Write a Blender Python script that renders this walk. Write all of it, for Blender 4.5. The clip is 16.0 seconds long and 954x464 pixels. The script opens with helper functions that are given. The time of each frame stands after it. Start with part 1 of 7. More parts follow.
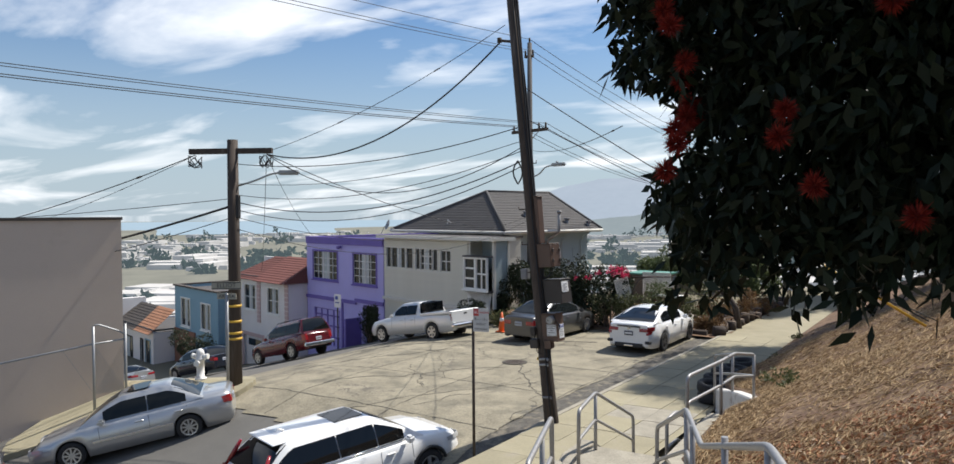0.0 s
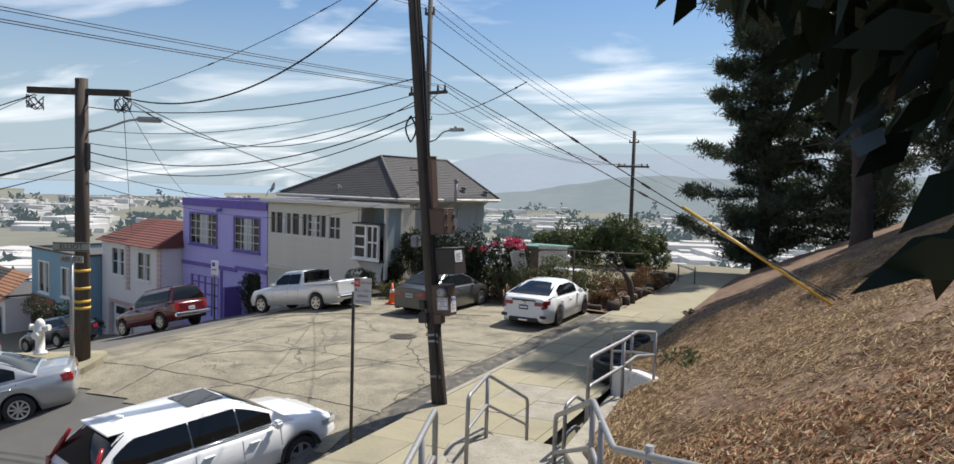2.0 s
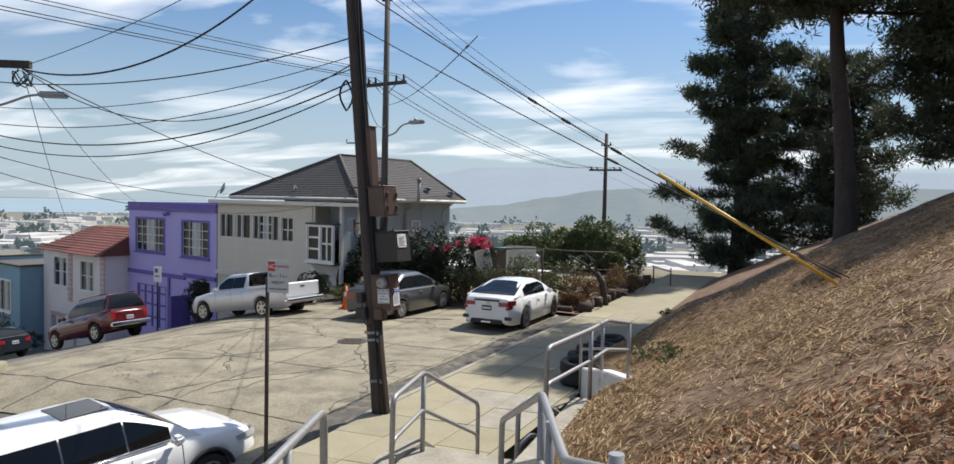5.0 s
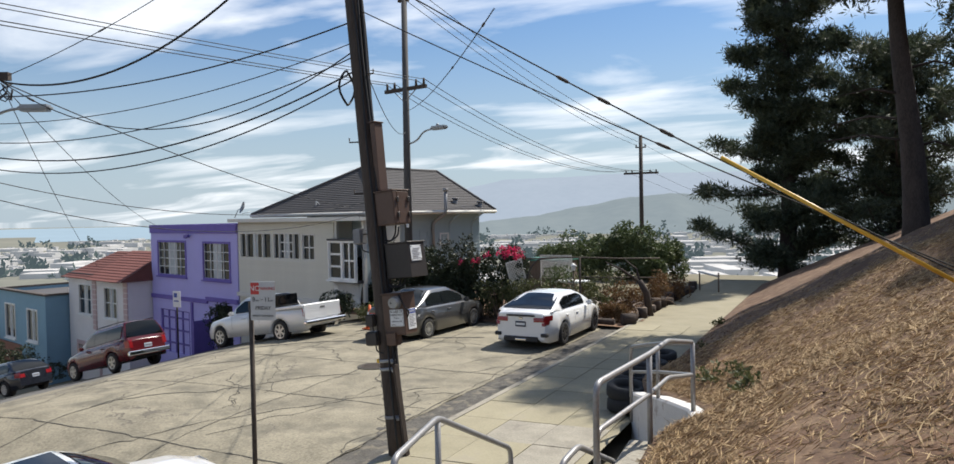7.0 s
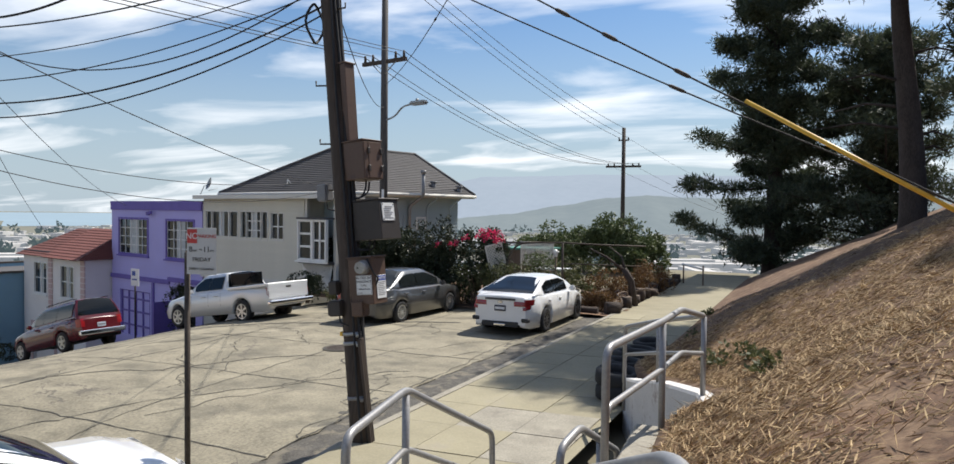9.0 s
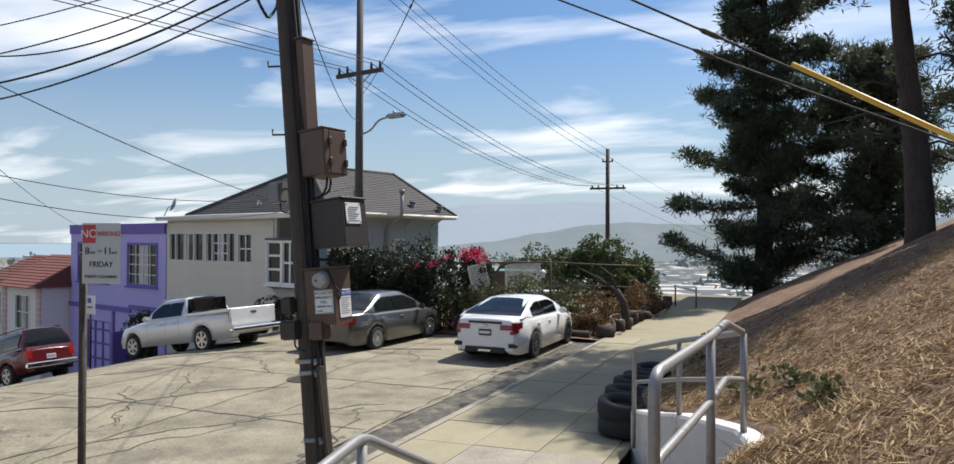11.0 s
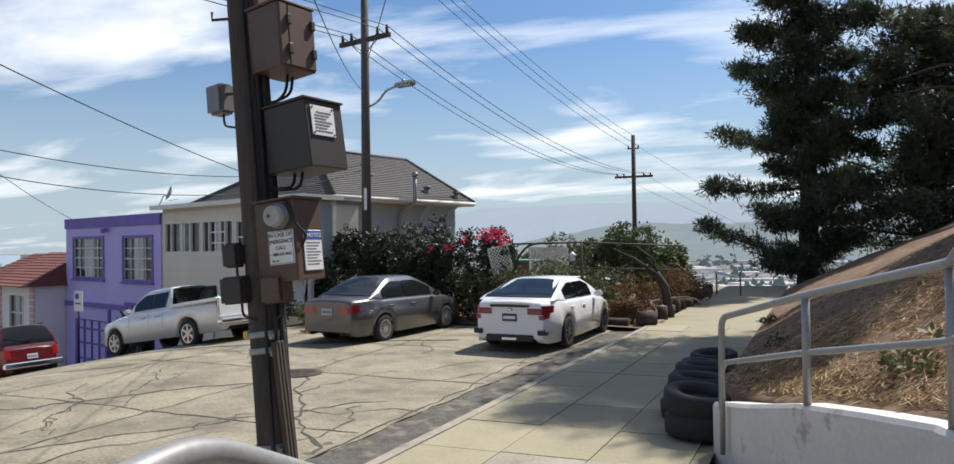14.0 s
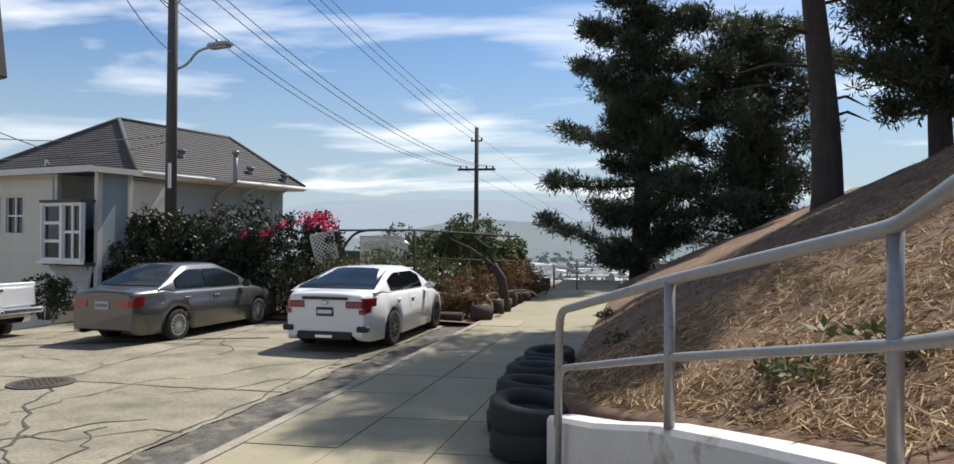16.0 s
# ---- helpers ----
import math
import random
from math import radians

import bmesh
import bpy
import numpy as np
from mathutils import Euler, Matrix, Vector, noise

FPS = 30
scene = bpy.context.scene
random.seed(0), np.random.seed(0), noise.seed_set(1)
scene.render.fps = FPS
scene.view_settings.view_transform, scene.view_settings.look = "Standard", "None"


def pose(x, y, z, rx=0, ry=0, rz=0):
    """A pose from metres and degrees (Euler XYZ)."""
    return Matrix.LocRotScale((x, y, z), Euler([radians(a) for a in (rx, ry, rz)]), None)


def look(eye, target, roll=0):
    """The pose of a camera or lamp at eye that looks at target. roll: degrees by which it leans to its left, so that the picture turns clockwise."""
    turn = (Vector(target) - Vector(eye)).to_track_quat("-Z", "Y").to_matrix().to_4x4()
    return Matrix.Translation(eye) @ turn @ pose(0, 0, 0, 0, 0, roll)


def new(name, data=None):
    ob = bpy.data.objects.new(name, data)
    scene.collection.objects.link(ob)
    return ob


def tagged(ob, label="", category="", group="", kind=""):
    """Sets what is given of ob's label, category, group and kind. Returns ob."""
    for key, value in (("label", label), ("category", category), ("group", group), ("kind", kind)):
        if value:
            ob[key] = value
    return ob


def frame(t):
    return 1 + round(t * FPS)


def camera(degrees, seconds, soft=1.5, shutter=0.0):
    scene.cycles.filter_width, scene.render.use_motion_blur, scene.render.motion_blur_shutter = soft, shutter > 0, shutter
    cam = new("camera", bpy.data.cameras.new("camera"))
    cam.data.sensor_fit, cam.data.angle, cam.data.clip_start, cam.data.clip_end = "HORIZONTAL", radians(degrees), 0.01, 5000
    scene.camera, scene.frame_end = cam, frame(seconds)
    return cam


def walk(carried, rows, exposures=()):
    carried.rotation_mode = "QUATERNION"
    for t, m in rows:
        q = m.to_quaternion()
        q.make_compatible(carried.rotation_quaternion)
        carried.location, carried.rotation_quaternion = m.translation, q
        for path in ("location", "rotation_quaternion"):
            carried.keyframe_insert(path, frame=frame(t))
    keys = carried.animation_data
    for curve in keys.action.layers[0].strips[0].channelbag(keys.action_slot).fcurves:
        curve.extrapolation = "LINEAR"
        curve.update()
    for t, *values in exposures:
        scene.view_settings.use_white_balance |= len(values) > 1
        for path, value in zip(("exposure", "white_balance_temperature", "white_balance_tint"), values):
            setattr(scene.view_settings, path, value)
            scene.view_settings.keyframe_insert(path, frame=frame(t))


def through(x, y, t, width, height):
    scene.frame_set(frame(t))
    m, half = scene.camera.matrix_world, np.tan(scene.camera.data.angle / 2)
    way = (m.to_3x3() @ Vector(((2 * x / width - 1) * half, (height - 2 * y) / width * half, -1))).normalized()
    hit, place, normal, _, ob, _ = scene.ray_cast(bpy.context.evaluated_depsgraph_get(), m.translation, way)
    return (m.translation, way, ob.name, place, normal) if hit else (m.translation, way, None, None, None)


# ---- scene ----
U = 1.12          # metres to a unit of the plan
cam = camera(66.9, 16.0)
PATH = [
    (0, (6.845, -15.026, 4.766), (5.828, -13.304, 4.717), -0.4),
    (0.5, (6.608, -14.764, 4.673), (5.726, -12.974, 4.544), -1.9),
    (1, (6.469, -14.364, 4.667), (5.513, -12.611, 4.545), -1.0),
    (1.5, (6.372, -13.937, 4.551), (5.551, -12.116, 4.442), -0.8),
    (2, (6.268, -13.603, 4.557), (5.508, -11.758, 4.433), 1.7),
    (2.5, (6.253, -13.32, 4.482), (5.512, -11.463, 4.406), -0.1),
    (3, (6.149, -13.082, 4.335), (5.458, -11.207, 4.253), 1.6),
    (3.5, (6.103, -12.722, 4.126), (5.431, -10.838, 4.109), -0.5),
    (4, (6.076, -12.442, 4.026), (5.398, -10.561, 4.001), 0.1),
    (4.2, (6.076, -12.294, 3.962), (5.401, -10.412, 3.903), 0.8),
    (6.3, (5.76, -10.425, 3.78), (4.991, -8.581, 3.685), 0.5),
    (6.5, (5.707, -10.271, 3.757), (4.887, -8.45, 3.658), 0.4),
    (7, (5.473, -9.797, 3.689), (4.687, -7.959, 3.641), -1.1),
    (7.5, (5.324, -9.376, 3.543), (4.473, -7.566, 3.542), 1.1),
    (8, (5.204, -9.231, 3.403), (4.406, -7.398, 3.376), -4.0),
    (8.5, (5.023, -8.882, 3.276), (4.21, -7.056, 3.208), -1.5),
    (9, (4.917, -8.635, 3.145), (4.19, -6.772, 3.088), 0.6),
    (9.5, (4.795, -8.293, 3.035), (4.103, -6.417, 3.046), -0.2),
    (9.7, (4.763, -8.179, 2.969), (4.032, -6.318, 2.966), -0.9),
    (11.8, (3.995, -6.398, 2.778), (3.371, -4.498, 2.816), -0.2),
    (12, (3.925, -6.209, 2.74), (3.272, -4.319, 2.778), -1.7),
    (12.5, (3.778, -5.915, 2.63), (3.071, -4.045, 2.673), -1.2),
    (13, (3.591, -5.561, 2.498), (2.886, -3.689, 2.496), 0.2),
    (13.5, (3.536, -5.25, 2.331), (2.843, -3.374, 2.332), -0.9),
    (14, (3.439, -4.856, 2.167), (2.711, -2.993, 2.198), -0.8),
    (14.5, (3.439, -4.449, 2.044), (2.917, -2.524, 2.184), -1.5),
    (15, (3.351, -4.011, 2.037), (2.827, -2.082, 2.124), 0.1),
    (15.5, (3.345, -3.584, 1.994), (2.8, -1.66, 2.03), 1.4),
    (16, (3.336, -3.104, 1.979), (3.018, -1.13, 1.994), 0.4),
]
walk(cam, [(t, look(eye, target, roll)) for t, eye, target, roll in PATH])

# ---- light ----
SUN_AZ, SUN_EL = 24.0, 54.0        # degrees clockwise from +y, degrees up
world = bpy.data.worlds.new("world")
scene.world = world
world.use_nodes = True
wn, wl = world.node_tree.nodes, world.node_tree.links
wn.clear()
sky = wn.new("ShaderNodeTexSky")
sky.sky_type, sky.sun_disc = "NISHITA", False
sky.sun_elevation, sky.sun_rotation = radians(SUN_EL), radians(SUN_AZ)
sky.air_density, sky.dust_density, sky.ozone_density = 1.1, 0.9, 3.0
# thin high cloud, laid out on a plane far overhead
geo = wn.new("ShaderNodeTexCoord")
sep = wn.new("ShaderNodeSeparateXYZ")
wl.new(geo.outputs["Generated"], sep.inputs[0])
up = wn.new("ShaderNodeMath"); up.operation = "MAXIMUM"; up.inputs[1].default_value = 0.0
wl.new(sep.outputs["Z"], up.inputs[0])
lift = wn.new("ShaderNodeMath"); lift.operation = "ADD"; lift.inputs[1].default_value = 0.12
wl.new(up.outputs[0], lift.inputs[0])
dome = wn.new("ShaderNodeVectorMath"); dome.operation = "DIVIDE"
comb = wn.new("ShaderNodeCombineXYZ")
for k in range(3):
    wl.new(lift.outputs[0], comb.inputs[k])
wl.new(geo.outputs["Generated"], dome.inputs[0])
wl.new(comb.outputs[0], dome.inputs[1])
cmap = wn.new("ShaderNodeMapping")
cmap.inputs["Location"].default_value = (3.1, 1.7, 0.0)
cmap.inputs["Rotation"].default_value = (0, 0, radians(28))
cmap.inputs["Scale"].default_value = (0.55, 1.15, 0.0)
wl.new(dome.outputs[0], cmap.inputs["Vector"])
cn = wn.new("ShaderNodeTexNoise")
cn.inputs["Scale"].default_value, cn.inputs["Detail"].default_value = 1.1, 7.0
cn.inputs["Roughness"].default_value, cn.inputs["Distortion"].default_value = 0.52, 0.5
wl.new(cmap.outputs[0], cn.inputs["Vector"])
cr = wn.new("ShaderNodeValToRGB")
cr.color_ramp.elements[0].position, cr.color_ramp.elements[1].position = 0.50, 0.69
cr.color_ramp.elements[0].color, cr.color_ramp.elements[1].color = (0.0, 0.0, 0.0, 1), (0.85, 0.85, 0.85, 1)
wl.new(cn.outputs["Fac"], cr.inputs[0])
cmix = wn.new("ShaderNodeMix"); cmix.data_type = "RGBA"
wl.new(cr.outputs[0], cmix.inputs["Factor"])
tint = wn.new("ShaderNodeVectorMath"); tint.operation = "MULTIPLY"
tint.inputs[1].default_value = (0.68, 0.87, 1.05)
wl.new(sky.outputs[0], tint.inputs[0])
# pale haze towards the horizon all round
hz = wn.new("ShaderNodeMapRange"); hz.interpolation_type = "SMOOTHSTEP"
hz.inputs["From Min"].default_value, hz.inputs["From Max"].default_value = 0.0, 0.30
hz.inputs["To Min"].default_value, hz.inputs["To Max"].default_value = 0.85, 0.0
wl.new(up.outputs[0], hz.inputs["Value"])
hmix = wn.new("ShaderNodeMix"); hmix.data_type = "RGBA"
wl.new(hz.outputs[0], hmix.inputs["Factor"])
wl.new(tint.outputs[0], hmix.inputs["A"])
hmix.inputs["B"].default_value = (4.9, 5.9, 6.7, 1)
wl.new(hmix.outputs["Result"], cmix.inputs["A"])
cmix.inputs["B"].default_value = (12.0, 12.2, 12.5, 1)
bg = wn.new("ShaderNodeBackground")
bg.inputs["Strength"].default_value = 0.082
wl.new(cmix.outputs["Result"], bg.inputs["Color"])
wo = wn.new("ShaderNodeOutputWorld")
wl.new(bg.outputs[0], wo.inputs["Surface"])

sun = new("sun", bpy.data.lights.new("sun", "SUN"))
sun.data.energy, sun.data.angle, sun.data.color = 5.0, radians(0.53), (1.0, 0.95, 0.86)
to_sun = Vector((math.sin(radians(SUN_AZ)) * math.cos(radians(SUN_EL)), math.cos(radians(SUN_AZ)) * math.cos(radians(SUN_EL)), math.sin(radians(SUN_EL))))
sun.matrix_world = look(to_sun * 60, (0, 0, 0))
scene.view_settings.exposure = 0.37

# ---- materials ----
def material(name, base, rough=0.8, metal=0.0, var=0.18, scale=3.0, fine=40.0, bump=0.0, bump_scale=60.0, spots=None, spot_at=(0.58, 0.7), spot_scale=1.5, piece=0.0, stretch=(1, 1, 1), coat=0.0, spec=0.5, crazed=None):
    """A surface with broad and fine variation, optional stains and relief, in object metres."""
    m = bpy.data.materials.new(name)
    m.use_nodes = True
    nt, n, l = m.node_tree, m.node_tree.nodes, m.node_tree.links
    b = n["Principled BSDF"]
    b.inputs["Roughness"].default_value, b.inputs["Metallic"].default_value = rough, metal
    b.inputs["Specular IOR Level"].default_value = spec
    b.inputs["Coat Weight"].default_value = coat
    tc = n.new("ShaderNodeTexCoord")
    mp = n.new("ShaderNodeMapping")
    mp.inputs["Scale"].default_value = stretch
    l.new(tc.outputs["Object"], mp.inputs[0])
    def noise_node(s, detail=5.0, r=0.6):
        q = n.new("ShaderNodeTexNoise")
        q.inputs["Scale"].default_value, q.inputs["Detail"].default_value, q.inputs["Roughness"].default_value = s, detail, r
        l.new(mp.outputs[0], q.inputs["Vector"])
        return q
    broad, grain = noise_node(scale), noise_node(fine, 3.0)
    add = n.new("ShaderNodeMath"); add.operation = "ADD"
    l.new(broad.outputs["Fac"], add.inputs[0]); l.new(grain.outputs["Fac"], add.inputs[1])
    last = add
    if piece:
        info = n.new("ShaderNodeObjectInfo")
        sc = n.new("ShaderNodeMath"); sc.operation = "MULTIPLY_ADD"
        sc.inputs[1].default_value = piece
        l.new(info.outputs["Random"], sc.inputs[0]); l.new(last.outputs[0], sc.inputs[2])
        last = sc
    rng = n.new("ShaderNodeMapRange")
    rng.inputs["From Min"].default_value, rng.inputs["From Max"].default_value = 0.7, 1.3 + piece
    rng.inputs["To Min"].default_value, rng.inputs["To Max"].default_value = 1 - var, 1 + var
    l.new(last.outputs[0], rng.inputs["Value"])
    mul = n.new("ShaderNodeVectorMath"); mul.operation = "SCALE"
    mul.inputs[0].default_value = base
    l.new(rng.outputs[0], mul.inputs["Scale"])
    col = mul.outputs[0]
    if spots:
        sp = noise_node(spot_scale, 6.0, 0.65)
        ramp = n.new("ShaderNodeMapRange")
        ramp.inputs["From Min"].default_value, ramp.inputs["From Max"].default_value = spot_at
        l.new(sp.outputs["Fac"], ramp.inputs["Value"])
        mx = n.new("ShaderNodeMix"); mx.data_type = "RGBA"
        l.new(ramp.outputs[0], mx.inputs["Factor"]); l.new(col, mx.inputs["A"])
        mx.inputs["B"].default_value = (*spots, 1)
        col = mx.outputs["Result"]
    if crazed:                                  # a net of fine dark cracks: cell scale, width, colour
        wob = noise_node(3.0, 4.0)
        bend = n.new("ShaderNodeVectorMath"); bend.operation = "MULTIPLY_ADD"
        bend.inputs[1].default_value = (0.5, 0.5, 0.5)
        l.new(wob.outputs["Color"], bend.inputs[0]); l.new(mp.outputs[0], bend.inputs[2])
        vo = n.new("ShaderNodeTexVoronoi"); vo.feature = "DISTANCE_TO_EDGE"; vo.inputs["Scale"].default_value = crazed[0]
        l.new(bend.outputs[0], vo.inputs["Vector"])
        thick = n.new("ShaderNodeMapRange")          # cracks come and go
        thick.inputs["From Min"].default_value, thick.inputs["From Max"].default_value = 0.50, 0.66
        thick.inputs["To Min"].default_value, thick.inputs["To Max"].default_value = 0.0, crazed[1]
        patch = noise_node(0.45, 3.0); l.new(patch.outputs["Fac"], thick.inputs["Value"])
        lt = n.new("ShaderNodeMath"); lt.operation = "LESS_THAN"
        l.new(vo.outputs["Distance"], lt.inputs[0]); l.new(thick.outputs[0], lt.inputs[1])
        mc = n.new("ShaderNodeMix"); mc.data_type = "RGBA"
        l.new(lt.outputs[0], mc.inputs["Factor"]); l.new(col, mc.inputs["A"])
        mc.inputs["B"].default_value = (*crazed[2], 1)
        col = mc.outputs["Result"]
    l.new(col, b.inputs["Base Color"])
    if bump:
        bn = noise_node(bump_scale, 4.0)
        bp = n.new("ShaderNodeBump")
        bp.inputs["Strength"].default_value, bp.inputs["Distance"].default_value = min(1.0, bump * 20), bump
        l.new(bn.outputs["Fac"], bp.inputs["Height"])
        l.new(bp.outputs[0], b.inputs["Normal"])
    return m


def haze_glow(name, base, glow):
    """A distant surface with the pale haze before it painted in as even emission."""
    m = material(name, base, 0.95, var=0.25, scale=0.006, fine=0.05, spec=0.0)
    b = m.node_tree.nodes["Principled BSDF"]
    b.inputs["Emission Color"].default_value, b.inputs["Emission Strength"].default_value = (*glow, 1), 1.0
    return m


CONCRETE = material("slab_concrete", (0.238, 0.212, 0.155), 0.9, var=0.42, scale=1.1, fine=26, bump=0.012, bump_scale=40, spots=(0.115, 0.105, 0.08), spot_at=(0.49, 0.70), spot_scale=0.9, crazed=(0.5, 0.011, (0.12, 0.105, 0.085)))
WALKWAY = material("walkway_concrete", (0.28, 0.25, 0.17), 0.9, var=0.24, scale=1.6, fine=34, bump=0.003, bump_scale=70, spots=(0.27, 0.24, 0.19), spot_at=(0.56, 0.78), spot_scale=1.6, piece=0.35)
KERB = material("kerb_concrete", (0.29, 0.265, 0.215), 0.9, var=0.28, scale=2.4, bump=0.005, spots=(0.20, 0.18, 0.15), spot_at=(0.54, 0.68), spot_scale=3)
ASPHALT = material("old_asphalt", (0.115, 0.110, 0.102), 0.92, var=0.2, scale=0.8, fine=60, bump=0.006, bump_scale=90)
CRUMBLE = material("crumbled_asphalt", (0.085, 0.078, 0.068), 0.95, var=0.5, scale=5, fine=40, bump=0.02, bump_scale=28, spots=(0.17, 0.15, 0.115), spot_at=(0.52, 0.62), spot_scale=3.5)
TAR = material("crack_tar", (0.07, 0.065, 0.055), 0.95, var=0.3, scale=8, bump=0.004)
DIRT = material("dry_earth", (0.125, 0.070, 0.041), 0.97, var=0.4, scale=1.2, fine=25, bump=0.02, bump_scale=22, spots=(0.21, 0.135, 0.08), spot_at=(0.5, 0.62), spot_scale=3)
STRAW = material("dry_grass", (0.34, 0.25, 0.14), 0.9, var=0.35, scale=2.0, fine=60)
LITTER = material("leaf_litter", (0.25, 0.105, 0.05), 0.9, var=0.4, scale=4.0, fine=30)
IRON = material("rusty_iron", (0.075, 0.06, 0.05), 0.8, 0.3, var=0.3, scale=12, bump=0.003)
TIMBER = material("pole_timber", (0.060, 0.045, 0.036), 0.85, var=0.35, scale=6, fine=40, bump=0.012, bump_scale=30, stretch=(1, 1, 0.08), spots=(0.12, 0.10, 0.085), spot_scale=4)
GALV = material("galvanised_pipe", (0.30, 0.295, 0.295), 0.45, 0.4, var=0.14, scale=7, fine=50, bump=0.0012, spots=(0.20, 0.175, 0.155), spot_at=(0.60, 0.72), spot_scale=7)
GREY_TIMBER = material("grey_pole_timber", (0.085, 0.080, 0.078), 0.85, var=0.3, scale=6, fine=40, bump=0.01, bump_scale=30, stretch=(1, 1, 0.08))
STEEL = material("grey_steel", (0.33, 0.34, 0.35), 0.5, 0.6, var=0.12, scale=6)
WIRE = material("black_cable", (0.02, 0.02, 0.022), 0.7, var=0.1)
BROWN_BOX = material("brown_enamel", (0.105, 0.064, 0.047), 0.5, 0.1, var=0.1, scale=3, spots=(0.08, 0.05, 0.04), spot_scale=6)
DARK_BOX = material("dark_enamel", (0.042, 0.035, 0.032), 0.5, 0.1, var=0.1, scale=3)
GREY_BOX = material("grey_enamel", (0.20, 0.20, 0.21), 0.5, 0.1, var=0.1, scale=3)
PAPER = material("notice_paper", (0.72, 0.73, 0.74), 0.6, var=0.04, scale=10)
WHITE = material("white_paint", (0.76, 0.75, 0.72), 0.55, var=0.06, scale=2)
GREY_WALL = material("whitewashed_concrete", (0.58, 0.56, 0.54), 0.85, var=0.1, scale=2.0, bump=0.003, spots=(0.38, 0.33, 0.30), spot_at=(0.6, 0.68), spot_scale=3.2)
INK = material("black_print", (0.03, 0.03, 0.035), 0.6, var=0.05)
RED_INK = material("red_print", (0.50, 0.05, 0.045), 0.6, var=0.08)
BLUE_INK = material("blue_print", (0.05, 0.09, 0.36), 0.6, var=0.05)
PURPLE = material("lilac_stucco", (0.45, 0.41, 0.76), 0.85, var=0.07, scale=0.8, bump=0.004, bump_scale=50)
PURPLE_TRIM = material("violet_trim", (0.16, 0.115, 0.40), 0.7, var=0.1)
CREAM = material("cream_board", (0.62, 0.595, 0.51), 0.75, var=0.08, scale=1.2, piece=0.12)
CREAM_TRIM = material("cream_trim", (0.64, 0.62, 0.57), 0.7, var=0.06)
SIDING = material("blue_grey_board", (0.36, 0.43, 0.45), 0.75, var=0.08, scale=1.2, piece=0.12)
STUCCO_W = material("white_stucco", (0.76, 0.72, 0.70), 0.85, var=0.07, scale=0.8, bump=0.004)
STUCCO_P = material("pink_stucco", (0.55, 0.40, 0.38), 0.85, var=0.07)
STUCCO_B = material("blue_stucco", (0.22, 0.36, 0.45), 0.85, var=0.08, scale=0.8, bump=0.004)
STUCCO_T = material("tan_stucco", (0.56, 0.465, 0.39), 0.9, var=0.06, scale=0.6, bump=0.004, spots=(0.49, 0.40, 0.33), spot_scale=0.5)
BRICK = material("brick_base", (0.25, 0.12, 0.08), 0.9, var=0.2)
SHINGLE = material("grey_shingle", (0.085, 0.08, 0.08), 0.9, var=0.25, scale=2, fine=20, piece=0.5)
SHINGLE_R = material("red_shingle", (0.17, 0.062, 0.05), 0.9, var=0.25, scale=2, fine=20, piece=0.5)
SHINGLE_O = material("orange_shingle", (0.42, 0.20, 0.11), 0.9, var=0.2, scale=2)
SHINGLE_D = material("dark_shingle", (0.085, 0.07, 0.06), 0.9, var=0.25, scale=2)
GLASS = material("window_glass", (0.022, 0.026, 0.03), 0.04, 0.0, var=0.3, scale=3)
CURTAIN = material("net_curtain", (0.48, 0.50, 0.50), 0.9, var=0.2, scale=6)
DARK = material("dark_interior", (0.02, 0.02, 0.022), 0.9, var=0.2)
RUBBER = material("tyre_rubber", (0.022, 0.022, 0.023), 0.85, var=0.2, scale=8)
BARK = material("pine_bark", (0.055, 0.042, 0.036), 0.95, var=0.4, scale=5, bump=0.03, bump_scale=14, stretch=(1, 1, 0.3))
WOOD = material("weathered_wood", (0.17, 0.125, 0.095), 0.9, var=0.3, scale=6, bump=0.008, stretch=(1, 1, 0.2))
YELLOW = material("yellow_plastic", (0.70, 0.42, 0.05), 0.45, var=0.1)
ORANGE = material("orange_plastic", (0.75, 0.14, 0.03), 0.5, var=0.08)


# ---- building kit ----
def link(name, bm, mat, parent=None, label="", smooth=False):
    me = bpy.data.meshes.new(name)
    bm.to_mesh(me)
    bm.free()
    for mm in (mat if isinstance(mat, (list, tuple)) else [mat]):
        me.materials.append(mm)
    if smooth:
        me.shade_smooth()
    ob = new(name, me)
    if parent:
        ob.parent = parent
    else:
        ob.scale = (U, U, U)
    if label:
        ob["label"] = label
    return ob


def part(name, bm, mat, parent, label="", smooth=False):
    return link(name, bm, mat, parent, label, smooth)


def thing(name, m, label, category, group="", kind=""):
    ob = new(name)
    ob.matrix_world = Matrix.Scale(U, 4) @ m
    ob.empty_display_size = 0.2
    return tagged(ob, label, category, group, kind)


def box(bm, x0, x1, y0, y1, z0, z1, m=None, mi=0):
    v = [bm.verts.new((x, y, z)) for z in (z0, z1) for y in (y0, y1) for x in (x0, x1)]
    if m is not None:
        for q in v:
            q.co = m @ q.co
    fs = [bm.faces.new([v[i] for i in f]) for f in ((0, 2, 3, 1), (4, 5, 7, 6), (0, 1, 5, 4), (2, 6, 7, 3), (0, 4, 6, 2), (1, 3, 7, 5))]
    for q in fs:
        q.material_index = mi
    return fs


